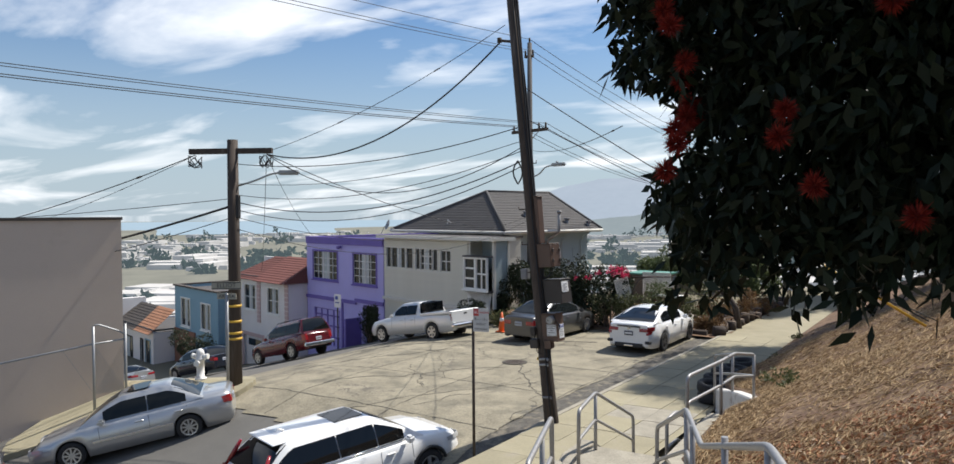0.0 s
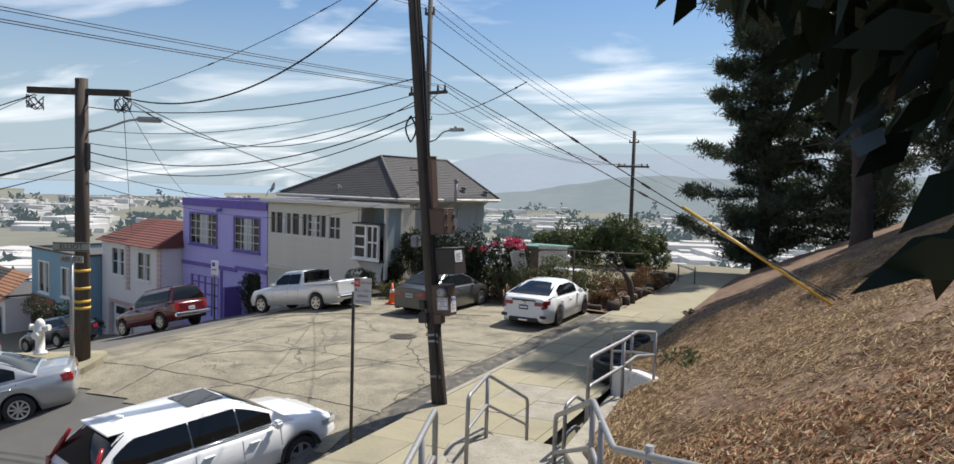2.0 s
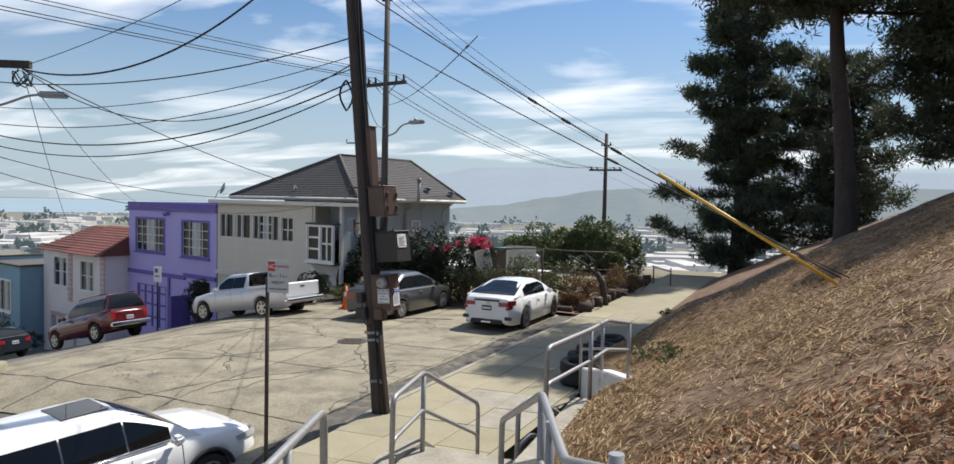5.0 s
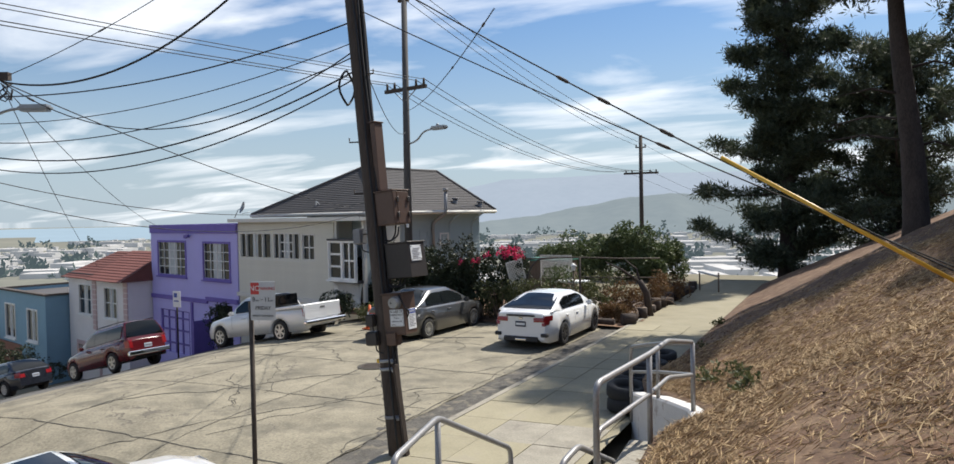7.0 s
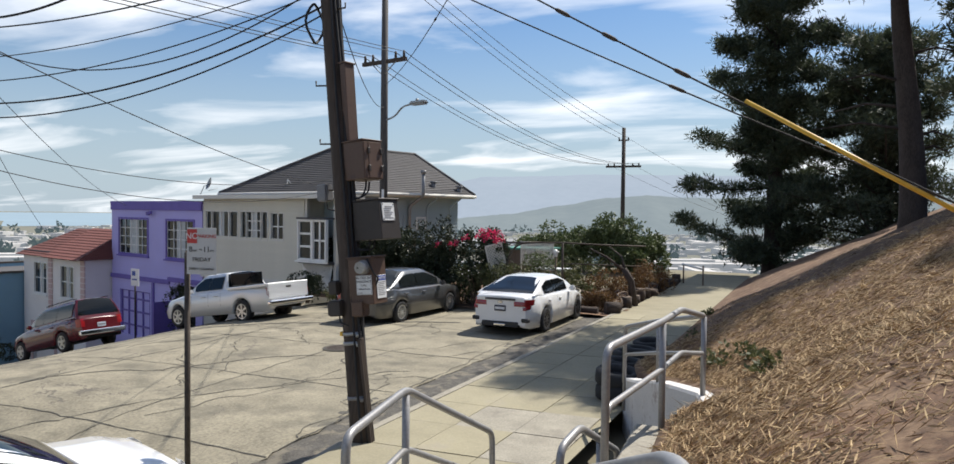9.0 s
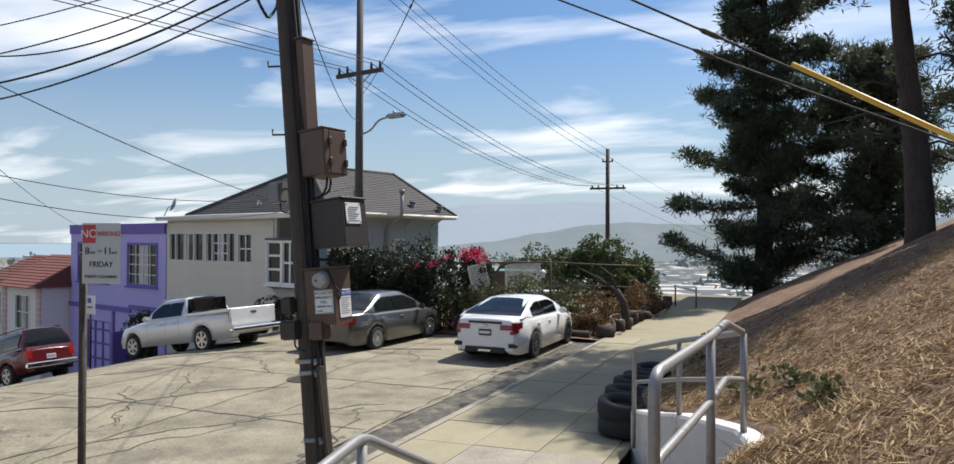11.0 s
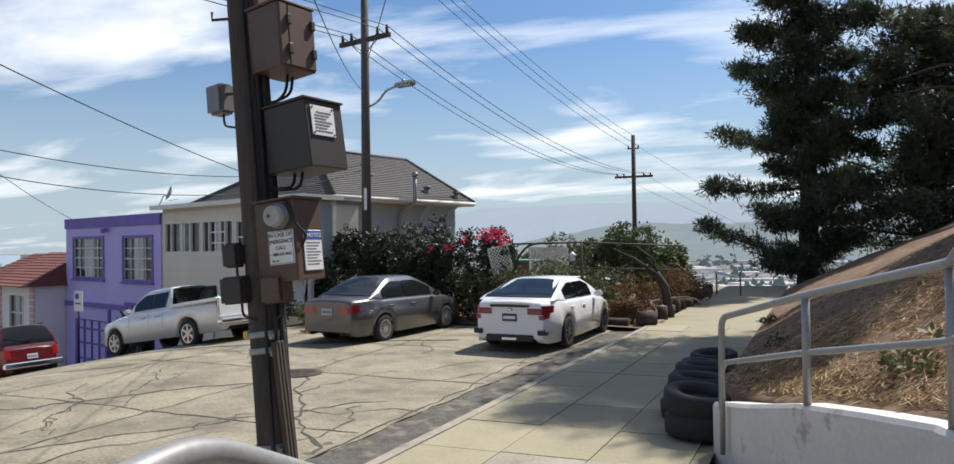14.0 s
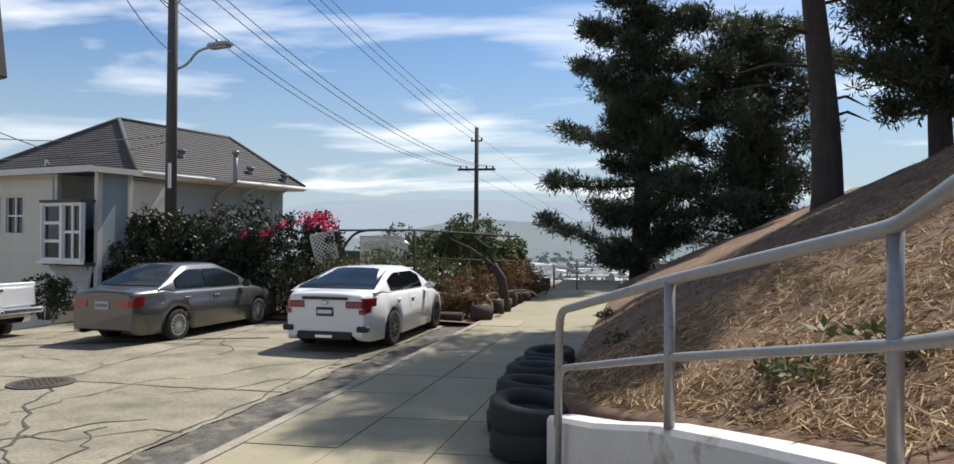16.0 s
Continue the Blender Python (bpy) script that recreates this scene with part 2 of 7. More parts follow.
def soft_box(bm, x0, x1, y0, y1, z0, z1, r=0.01, m=None, seg=1):
    b2 = bmesh.new()
    box(b2, x0, x1, y0, y1, z0, z1)
    bmesh.ops.bevel(b2, geom=b2.edges[:], offset=r, segments=seg, affect="EDGES")
    join(bm, b2, m)


def join(bm, b2, m=None, mi=None):
    """Adds b2's faces to bm and frees b2."""
    for v in b2.verts:
        bm.verts.new(m @ v.co if m is not None else v.co)
    b2.verts.index_update()
    bm.verts.ensure_lookup_table()
    start = len(bm.verts) - len(b2.verts)
    vs = [bm.verts[start + i] for i in range(len(b2.verts))]
    for q in b2.faces:
        g = bm.faces.new([vs[v.index] for v in q.verts])
        g.smooth, g.material_index = q.smooth, (q.material_index if mi is None else mi)
    b2.free()


def tube(bm, pts, radii, n=8, cap=True):
    """A round bar along points, with a radius for each point or one for all."""
    pts = [Vector(p) for p in pts]
    if not isinstance(radii, (list, tuple)):
        radii = [radii] * len(pts)
    rings, side = [], None
    for i, p in enumerate(pts):
        d = (pts[min(i + 1, len(pts) - 1)] - pts[max(i - 1, 0)]).normalized()
        if side is None:
            side = d.cross(Vector((0, 0, 1)) if abs(d.z) < 0.9 else Vector((1, 0, 0))).normalized()
        else:
            side = (side - d * side.dot(d)).normalized()
        other = d.cross(side)
        rings.append([bm.verts.new(p + (side * math.cos(2 * math.pi * k / n) + other * math.sin(2 * math.pi * k / n)) * radii[i]) for k in range(n)])
    for a, b in zip(rings, rings[1:]):
        for k in range(n):
            f = bm.faces.new((a[k], a[(k + 1) % n], b[(k + 1) % n], b[k]))
            f.smooth = True
    if cap:
        bm.faces.new(rings[0][::-1])
        bm.faces.new(rings[-1])
    return bm


def disc(bm, c, r, axis, depth, n=16, r2=None):
    """A short cylinder from c along axis."""
    axis = Vector(axis).normalized()
    tube(bm, [Vector(c), Vector(c) + axis * depth], [r, r if r2 is None else r2], n)


def rounded(pts, r=0.12, n=4):
    """A polyline with its corners rounded."""
    pts = [Vector(p) for p in pts]
    out = [pts[0]]
    for a, b, c in zip(pts, pts[1:], pts[2:]):
        p, q = b + (a - b).normalized() * min(r, (a - b).length * 0.45), b + (c - b).normalized() * min(r, (c - b).length * 0.45)
        for k in range(n + 1):
            s = k / n
            out.append(p * (1 - s) ** 2 + b * 2 * s * (1 - s) + q * s * s)
    return out + [pts[-1]]


def smooth01(a, b, x):
    t = min(1, max(0, (x - a) / (b - a)))
    return t * t * (3 - 2 * t)


def soft_plus(u, k=0.8):
    return k * math.log1p(math.exp(max(-30, min(30, u / k)))) if u < 20 else u


FACADE = Vector((0.956, -0.294, 0))       # along the row of houses
BACK = Vector((0.294, 0.956, 0))          # away from the street, into the houses
CORNER = Vector((-15.46, 14.23, 0))       # between the lilac and the cream house


def street_z(x, y):
    """The height of the streets: level at the crossing, falling both ways downhill."""
    north = -0.235 * soft_plus(-(x + 8.2))
    w = -(y + 0.9) * 0.94 - (x + 4) * 0.15
    south = -0.31 * soft_plus(w, 0.6)
    k = smooth01(-1.6, 1.2, y)
    return south * (1 - k) + north * k


def walk_edge(y):
    """x of the kerb along the walkway."""
    return -0.05 + 0.075 * (y - 2)


def sheet(name, xs, ys, f, mat, parent=None, label="", keep=None, smooth=True):
    bm = bmesh.new()
    g = {}
    for i, x in enumerate(xs):
        for j, y in enumerate(ys):
            g[i, j] = (x, y)
    vs = {}
    def vert(i, j):
        if (i, j) not in vs:
            x, y = g[i, j]
            vs[i, j] = bm.verts.new((x, y, f(x, y)))
        return vs[i, j]
    for i in range(len(xs) - 1):
        for j in range(len(ys) - 1):
            cx, cy = (xs[i] + xs[i + 1]) / 2, (ys[j] + ys[j + 1]) / 2
            if keep is None or keep(cx, cy):
                bm.faces.new((vert(i, j), vert(i + 1, j), vert(i + 1, j + 1), vert(i, j + 1)))
    return link(name, bm, mat, parent, label, smooth)


def span(a, b, step):
    n = max(1, round(abs(b - a) / step))
    return [a + (b - a) * i / n for i in range(n + 1)]

# ---- ground ----
STAIR = Vector((-0.286, 0.958, 0))         # the way the stairs run down
STAIR_X = Vector((0.958, 0.286, 0))        # across them, to the hill side
FOOT = Vector((2.95, -1.25, 0))            # middle of the lowest step's foot


LEFT = [(2.12, -1.9), (2.10, -3.9), (3.0, -6.95), (4.35, -10.2), (5.05, -12.6), (5.8, -16.0)]       # left edge of the stairs, upwards
RIGHT = [(3.5, -1.9), (3.6, -4.7), (4.75, -7.4), (5.7, -9.9), (6.4, -12.4), (7.15, -16.0)]        # right edge


def along(line, y):
    for (xa, ya), (xb, yb) in zip(line, line[1:]):
        if yb <= y <= ya:
            return xa + (xb - xa) * (y - ya) / (yb - ya)
    return line[0][0] if y > line[0][1] else line[-1][0]


def hill_edge(y):
    """x where the hill begins, right of the stairs and the walkway."""
    if y < -0.4:
        return along(RIGHT, y) + 0.16 + 0.37 * smooth01(-1.9, -0.6, y)
    if y < 2.4:
        return 4.03 - 1.13 * (y + 0.4) / 2.8
    return 2.34 + 0.56 * math.exp(-(y - 2.4)) + 0.07 * (y - 2.4)


def hill_foot(y):
    """Height of the hill's foot at its edge."""
    if y < -0.4:
        return 1.04 + 0.05 * (-0.4 - y) if y > -4.6 else 1.25 + 0.165 * (-4.6 - y)
    if y < 2.4:
        return 1.04 - 0.52 * (y + 0.4) / 2.8
    return 0.52 - 0.44 * smooth01(2.4, 7.0, y)


def hill_z(x, y):
    d = x - hill_edge(y)
    lump = 0.10 * noise.noise(Vector((x * 0.7, y * 0.7, 0))) + 0.035 * noise.noise(Vector((x * 3.1, y * 3.1, 4)))
    steep = 0.535 - 0.09 * smooth01(10, 20, y)
    rise = steep * d - 0.012 * max(0, d - 5) ** 2
    if d > 14:
        rise = steep * 14 - 0.97 + 0.02 * (d - 14)
    fall = -0.25 * max(0, y - 24)
    return hill_foot(y) + rise + lump * min(1, d * 1.4) * (1 if d > 0 else 0) + fall


def far_z(x, y):
    """The land behind the houses: down to the plain, up to the hills, the bay to the left."""
    d = math.hypot(x, y)
    base = -27 * smooth01(18, 150, d)
    return base - 0.35


def ground_z(x, y):
    near = street_z(x, y) - 0.25
    k = smooth01(22, 60, math.hypot(x + 4, y - 4))
    return near * (1 - k) + far_z(x, y) * k


steps = span(-44, 44, 2) + [50, 60, 75, 95, 120, 160, 220, 300, 420, 600, 850, 1200, 1700, 2400, 3400, 4900]
axis = sorted(set([-v for v in steps if v > 44] + steps))
GROUND = material("dry_plain", (0.20, 0.18, 0.13), 0.95, var=0.35, scale=0.006, fine=0.05, spots=(0.12, 0.15, 0.09), spot_scale=0.012, spec=0.1)
tagged(sheet("ground", axis, axis, ground_z, GROUND), "dry brown land reaching down to the plain", "ground", kind="structure")

# the concrete crossing and the asphalt of both streets
def slab_side(x, y):
    return x < walk_edge(y) - 0.62 - 0.12 * noise.noise(Vector((y * 1.3, 0.4, 2)))

def on_slab(x, y):
    u = -(x + 9.0) * 0.956 + (y - 7.62) * 0.294
    return slab_side(x, y) and u < 1.6 + 0.2 * y * 0.1 and y < 12.2 and y > -1.5 - 0.12 * (x + 8)

road = sheet("road", span(-62, 1.6, 0.4), span(-13, 34, 0.4), lambda x, y: street_z(x, y) - 0.02 + 0.012 * noise.noise(Vector((x * .6, y * .6, 1))), ASPHALT,
             keep=lambda x, y: x < walk_edge(y) - (0.9 if y > -1 else 0.1) and (CORNER - Vector((x, y, 0))).dot(BACK) > -0.2 + 0.08 * max(0, -15 - x) and y < 12.6)
tagged(road, "worn grey asphalt street falling away downhill", "road", kind="structure")
slab = sheet("pavement", span(-12, 1.2, 0.15), span(-3, 12.2, 0.15), lambda x, y: street_z(x, y) + 0.012 * noise.noise(Vector((x * .8, y * .8, 3))), CONCRETE, keep=on_slab)
for v in slab.data.vertices:                          # an even broken edge towards the gutter
    e = walk_edge(v.co.y) - 0.62 - 0.10 * noise.noise(Vector((v.co.y * 1.3, 0.4, 2))) - 0.05 * noise.noise(Vector((v.co.y * 6, 0.4, 2)))
    if abs(v.co.x - e) < 0.16:
        v.co.x = e
tagged(slab, "old cracked pale concrete slabs at the street crossing", "pavement", kind="structure")
strip = sheet("gutter", span(-1.6, 1.6, 0.06), span(-9, 13, 0.09), lambda x, y: street_z(x, y) - 0.012 + 0.03 * noise.noise(Vector((x * 5, y * 5, 3))), CRUMBLE,
              keep=lambda x, y: walk_edge(y) - 0.85 < x < walk_edge(y) + 0.05)
tagged(strip, "broken dark asphalt strip along the kerb", "gutter", kind="structure")

# joints and cracks in the slabs
rnd = random.Random(5)
cracks = bmesh.new()


def crack(pts, w):
    pts = [Vector((x, y, street_z(x, y) + 0.012 * noise.noise(Vector((x * .8, y * .8, 3))) + 0.006)) for x, y in pts]
    left, right = [], []
    for i, p in enumerate(pts):
        d = (pts[min(i + 1, len(pts) - 1)] - pts[max(0, i - 1)]).normalized()
        s = Vector((-d.y, d.x, 0)) * w * rnd.uniform(0.4, 1.2)
        left.append(cracks.verts.new(p + s)); right.append(cracks.verts.new(p - s))
    for i in range(len(pts) - 1):
        cracks.faces.new((left[i], right[i], right[i + 1], left[i + 1]))


def wander(x0, y0, x1, y1, wob, w, step=0.16):
    n = max(3, int(math.hypot(x1 - x0, y1 - y0) / step))
    ox, oy, pts = 0, 0, []
    for i in range(n + 1):
        ox, oy = ox * 0.85 + rnd.gauss(0, wob), oy * 0.85 + rnd.gauss(0, wob)
        pts.append((x0 + (x1 - x0) * i / n + ox, y0 + (y1 - y0) * i / n + oy))
    crack([p for p in pts if on_slab(*p)] or pts[:2], w)


for k in range(4):                                   # straight joints along and across
    wander(-0.9 - 2.9 * k, -2.1, -0.4 - 2.9 * k, 12.0, 0.02, 0.013)
for k in range(5):
    wander(-11.0, -0.2 + 2.9 * k, 0.0, -0.9 + 2.9 * k, 0.02, 0.013)
for k in range(26):
    x, y, a, n = rnd.uniform(-10, -0.8), rnd.uniform(-1.5, 11.5), rnd.uniform(0, 6.28), rnd.uniform(1.2, 4.5)
    wander(x, y, x + n * math.cos(a), y + n * math.sin(a), 0.07, 0.010)
wander(-9.9, 5.8, -2.6, 9.0, 0.03, 0.075)
wander(-9.2, 2.2, -6.0, 6.0, 0.06, 0.02)
wander(-6.5, 0.4, -3.4, 4.4, 0.07, 0.02)
wander(-5.0, -1.2, -1.2, 3.6, 0.06, 0.016)
wander(-3.2, 4.6, -0.4, 0.4, 0.05, 0.018)
tagged(link("crack", cracks, TAR), "dark joints and wandering cracks in the concrete", "crack", kind="stuff")

# kerb and walkway slabs
kerb = bmesh.new()
ys = span(-9, 14, 0.5)
prof = ((-0.0, -0.25), (0.0, 0.045), (0.03, 0.075), (0.15, 0.08), (0.15, -0.25))
rows = [[kerb.verts.new((walk_edge(y) + a + 0.008 * noise.noise(Vector((y * 2, a, 0))), y, max(b, -0.25) + street_z(0, y))) for a, b in prof] for y in ys]
for a, b in zip(rows, rows[1:]):
    for k in range(len(prof) - 1):
        kerb.faces.new((a[k], a[k + 1], b[k + 1], b[k]))
tagged(link("kerb", kerb, KERB), "worn concrete kerb beside the walkway", "kerb", kind="structure")

base = sheet("walkway", span(0, 1, 0.1), span(-10, 26, 0.4), lambda s, y: 0.04, WALKWAY)
for v in base.data.vertices:
    y, s = v.co.y, v.co.x
    v.co.x = walk_edge(y) + 0.14 + s * (2.55 if y < 3 else 2.55 - 0.35 * smooth01(3, 6, y))
    v.co.z = 0.055 + 0.06 * smooth01(13, 24, y)
tagged(base, "pale concrete footpath along the foot of the hill", "path", kind="structure")

# the hill of dry grass
hill = sheet("hillside", span(0, 1, 0.0125), span(-30, 60, 0.25), lambda s, y: 0, DIRT)
for v in hill.data.vertices:
    s, y = v.co.x, v.co.y
    x = hill_edge(y) + 60 * s * s + 3 * s
    v.co.x, v.co.z = x, hill_z(x, y) - (0.5 if s == 0 else 0)
tagged(hill, "steep hillside of dry earth and mown straw", "hillside", kind="structure")

# ---- houses ----
def at_facade(s, d=0.0, z=0.0):
    p = CORNER + FACADE * s + BACK * d
    return Matrix.Translation((p.x, p.y, z)) @ Matrix.Rotation(math.atan2(FACADE.y, FACADE.x), 4, "Z")


def wall_with_holes(bm, x0, x1, z0, z1, holes, y=0.0, t=0.2):
    """A wall in the plane y with rectangular holes (x0, x1, z0, z1) right through."""
    xs = sorted({x0, x1, *[h[0] for h in holes], *[h[1] for h in holes]})
    zs = sorted({z0, z1, *[h[2] for h in holes], *[h[3] for h in holes]})
    for a, b in zip(xs, xs[1:]):
        for c, d in zip(zs, zs[1:]):
            mx, mz = (a + b) / 2, (c + d) / 2
            if not any(h[0] < mx < h[1] and h[2] < mz < h[3] for h in holes):
                box(bm, a, b, y, y + t, c, d)
    bmesh.ops.remove_doubles(bm, verts=bm.verts[:], dist=0.0005)
    bm.verts.index_update()
    inner = {}
    for f in bm.faces[:]:
        inner.setdefault(frozenset(v.index for v in f.verts), []).append(f)
    dead = [f for fs in inner.values() if len(fs) > 1 for f in fs]
    bmesh.ops.delete(bm, geom=dead, context="FACES_ONLY")
    return bm


def window(parent, x0, x1, z0, z1, cols, rows, frame_mat, y=0.0, bars=0.02, rim=0.06, curtain=True, sill=True, name="window", proud=0.03):
    """A framed window with glazing bars, panes and a drawn net curtain, set in a wall at y."""
    bm = bmesh.new()
    for a, b, c, d in ((x0 - rim, x0 + 0.01, z0 - rim, z1 + rim), (x1 - 0.01, x1 + rim, z0 - rim, z1 + rim), (x0 + 0.01, x1 - 0.01, z1 - 0.01, z1 + rim), (x0 + 0.01, x1 - 0.01, z0 - rim, z0 + 0.01)):
        box(bm, a, b, y - proud, y + 0.08, c, d)
    w = part(name, bm, frame_mat, parent)
    bm = bmesh.new()
    box(bm, x0 + 0.012, x1 - 0.012, y + 0.05, y + 0.06, z0 + 0.012, z1 - 0.012)
    part("pane", bm, GLASS, w)
    bm = bmesh.new()
    for i in range(cols + 1):
        x = x0 + (x1 - x0) * i / cols
        box(bm, x - bars, x + bars, y + 0.01, y + 0.045, z0, z1)
    for i in range(rows + 1):
        z = z0 + (z1 - z0) * i / rows
        box(bm, x0, x1, y + 0.015, y + 0.04, z - bars, z + bars)
    part("glazing_bar", bm, WHITE, w)
    if curtain:
        bm = bmesh.new()
        n = 24
        a, b = x0 + (x1 - x0) * (0.34 if cols > 1 else 0.05), x1 - (x1 - x0) * 0.34
        vs = [[bm.verts.new((a + (b - a) * i / n, y + 0.047 + 0.001 * math.sin(i * 1.7), z)) for z in (z0 + 0.02, z1 - 0.02)] for i in range(n + 1)]
        for p, q in zip(vs, vs[1:]):
            bm.faces.new((p[0], q[0], q[1], p[1]))
        part("curtain", bm, CURTAIN, w)
    if sill:
        bm = bmesh.new()
        box(bm, x0 - rim - 0.05, x1 + rim + 0.05, y - 0.09, y + 0.02, z0 - rim - 0.06, z0 - rim)
        part("window_sill", bm, frame_mat, w)
    return w


def boards(parent, x0, x1, z0, z1, mat, y, step=0.13, holes=(), name="board"):
    """Overlapping horizontal weatherboards."""
    z = z0
    cache = {}
    while z < z1 - 0.02:
        top = min(z + step, z1)
        cuts = [(h[0], h[1]) for h in holes if h[2] < (z + top) / 2 < h[3]]
        edges, x = [], x0
        for a, b in sorted(cuts):
            if a > x:
                edges.append((x, a))
            x = max(x, b)
        if x < x1:
            edges.append((x, x1))
        for a, b in edges:
            key = (round(a, 3), round(b, 3), round(top - z, 3))
            if key not in cache:
                bm = bmesh.new()
                h = top - z
                vs = [[bm.verts.new((q, *p)) for p in ((0.0, -0.003), (-0.026, 0.0), (-0.008, h + 0.012), (0.0, h + 0.012))] for q in (a, b)]
                for k in range(4):
                    bm.faces.new((vs[0][k], vs[0][(k + 1) % 4], vs[1][(k + 1) % 4], vs[1][k]))
                bm.faces.new(vs[0][::-1]); bm.faces.new(vs[1])
                me = bpy.data.meshes.new(name)
                bm.to_mesh(me); bm.free()
                me.materials.append(mat)
                cache[key] = me
            ob = new(name, cache[key])
            ob.parent, ob.location = parent, (0, y, z)
        z += step


def shell(parent, x0, x1, y0, y1, z0, z1, mat, front_holes=(), name="wall"):
    """Front wall with openings, and the other three walls."""
    bm = wall_with_holes(bmesh.new(), x0, x1, z0, z1, list(front_holes), y0, 0.2)
    w = part(name, bm, mat, parent)
    for nm, a, b, c, d in (("wall", x0, x0 + 0.2, y0 + 0.2, y1), ("wall", x1 - 0.2, x1, y0 + 0.2, y1), ("wall", x0 + 0.2, x1 - 0.2, y1 - 0.2, y1)):
        bm = bmesh.new(); box(bm, a, b, c, d, z0, z1); part(nm, bm, mat, parent)
    # near-black sheet stands in for the unlit rooms behind the openings
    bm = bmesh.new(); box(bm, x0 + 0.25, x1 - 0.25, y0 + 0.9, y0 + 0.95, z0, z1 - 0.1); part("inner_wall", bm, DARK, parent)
    return w


def flat_roof(parent, x0, x1, y0, y1, z, mat, lip=0.0, edge=None):
    bm = bmesh.new(); box(bm, x0 + 0.2, x1 - 0.2, y0 + 0.2, y1 - 0.2, z - 0.25, z - 0.18)
    r = part("roof", bm, mat, parent)
    bm = bmesh.new()
    for a, b, c, d in ((x0 - lip, x1 + lip, y0 - lip, y0 + 0.22), (x0 - lip, x1 + lip, y1 - 0.22, y1 + lip), (x0 - lip, x0 + 0.22, y0 + 0.22, y1 - 0.22), (x1 - 0.22, x1 + lip, y0 + 0.22, y1 - 0.22)):
        box(bm, a, b, c, d, z, z + 0.1)
    part("parapet_cap", bm, edge or mat, r)


def shingle_slope(parent, quad, mat, rows, name="roof", course=0.02):
    """A roof slope of stepped courses between an eave (a, b) and a ridge (d, c)."""
    a, b, c, d = [Vector(q) for q in quad]
    n = (b - a).cross(d - a).normalized()
    bm = bmesh.new()
    low = [bm.verts.new(a - n * 0.02), bm.verts.new(b - n * 0.02)]
    for i in range(rows):                       # each course laps over the one below
        s, t = i / rows, (i + 1) / rows
        lip = [bm.verts.new(a.lerp(d, s) + n * course), bm.verts.new(b.lerp(c, s) + n * course)]
        bm.faces.new((low[0], low[1], lip[1], lip[0]))
        low = [bm.verts.new(a.lerp(d, t)), bm.verts.new(b.lerp(c, t))]
        if (low[0].co - low[1].co).length < 0.01:
            bm.faces.new((lip[0], lip[1], low[1]))
            bm.verts.remove(low[0])
            break
        bm.faces.new((lip[0], lip[1], low[1], low[0]))
    return part(name, bm, mat, parent)


# lilac house
lilac = thing("house", at_facade(-7.4, 0), "lilac stucco house with violet window trim and flat roof", "house", "row of houses")
W1, W2, GAR, DOOR = (0.72, 3.2, 0.85, 2.32), (4.75, 6.78, 0.82, 2.3), (0.75, 3.4, -2.7, -0.75), (5.6, 6.9, -2.4, -0.25)
shell(lilac, 0, 7.38, 0, 9, -4.2, 3.0, PURPLE, (W1, W2, GAR, DOOR))
flat_roof(lilac, 0, 7.38, 0, 9, 3.0, SHINGLE, 0.05, PURPLE_TRIM)
for w, c in ((W1, 5), (W2, 4)):
    window(lilac, *w, c, 4, PURPLE_TRIM, rim=0.08, bars=0.014)
bm = bmesh.new(); box(bm, 0.0, 5.0, -0.07, 0.0, -0.28, -0.1); box(bm, 4.9, 7.38, -0.07, 0.0, -0.16, 0.02); part("trim", bm, PURPLE_TRIM, lilac)
bm = bmesh.new(); box(bm, 0.85, 3.3, 0.1, 0.16, -2.7, -0.8)
g = part("garage_door", bm, PURPLE, lilac)
for i in range(5):
    bm = bmesh.new(); box(bm, 0.75 + i * 0.62, 0.83 + i * 0.62, 0.05, 0.1, -2.7, -0.75); part("batten", bm, PURPLE_TRIM, g)
for z in (-2.3, -1.7, -1.15, -0.8):
    bm = bmesh.new(); box(bm, 0.76, 3.38, 0.04, 0.09, z, z + 0.07); part("batten", bm, PURPLE_TRIM, g)
bm = bmesh.new(); box(bm, 5.65, 6.85, 0.5, 0.55, -2.4, -0.25); part("door", bm, DARK, lilac)
bm = bmesh.new(); box(bm, 5.25, 5.4, -0.9, 0.0, -3.0, -0.9); part("gate_post", bm, PURPLE_TRIM, lilac)
bm = bmesh.new(); box(bm, 3.6, 3.75, -0.06, 0.02, -2.9, -0.3); part("trim", bm, PURPLE_TRIM, lilac)
bm = bmesh.new(); tube(bm, [(3.6, -0.02, 2.55), (3.6, -0.16, 2.62), (3.6, -0.2, 2.5)], 0.02, 6); soft_box(bm, 3.45, 3.6, -0.22, -0.1, 2.5, 2.65); soft_box(bm, 3.62, 3.77, -0.22, -0.1, 2.55, 2.68)
part("floodlight", bm, PURPLE_TRIM, lilac, "small twin floodlight")
bm = bmesh.new(); box(bm, 0, 7.38, -0.06, 0.0, 2.72, 3.0); part("cornice", bm, PURPLE_TRIM, lilac)

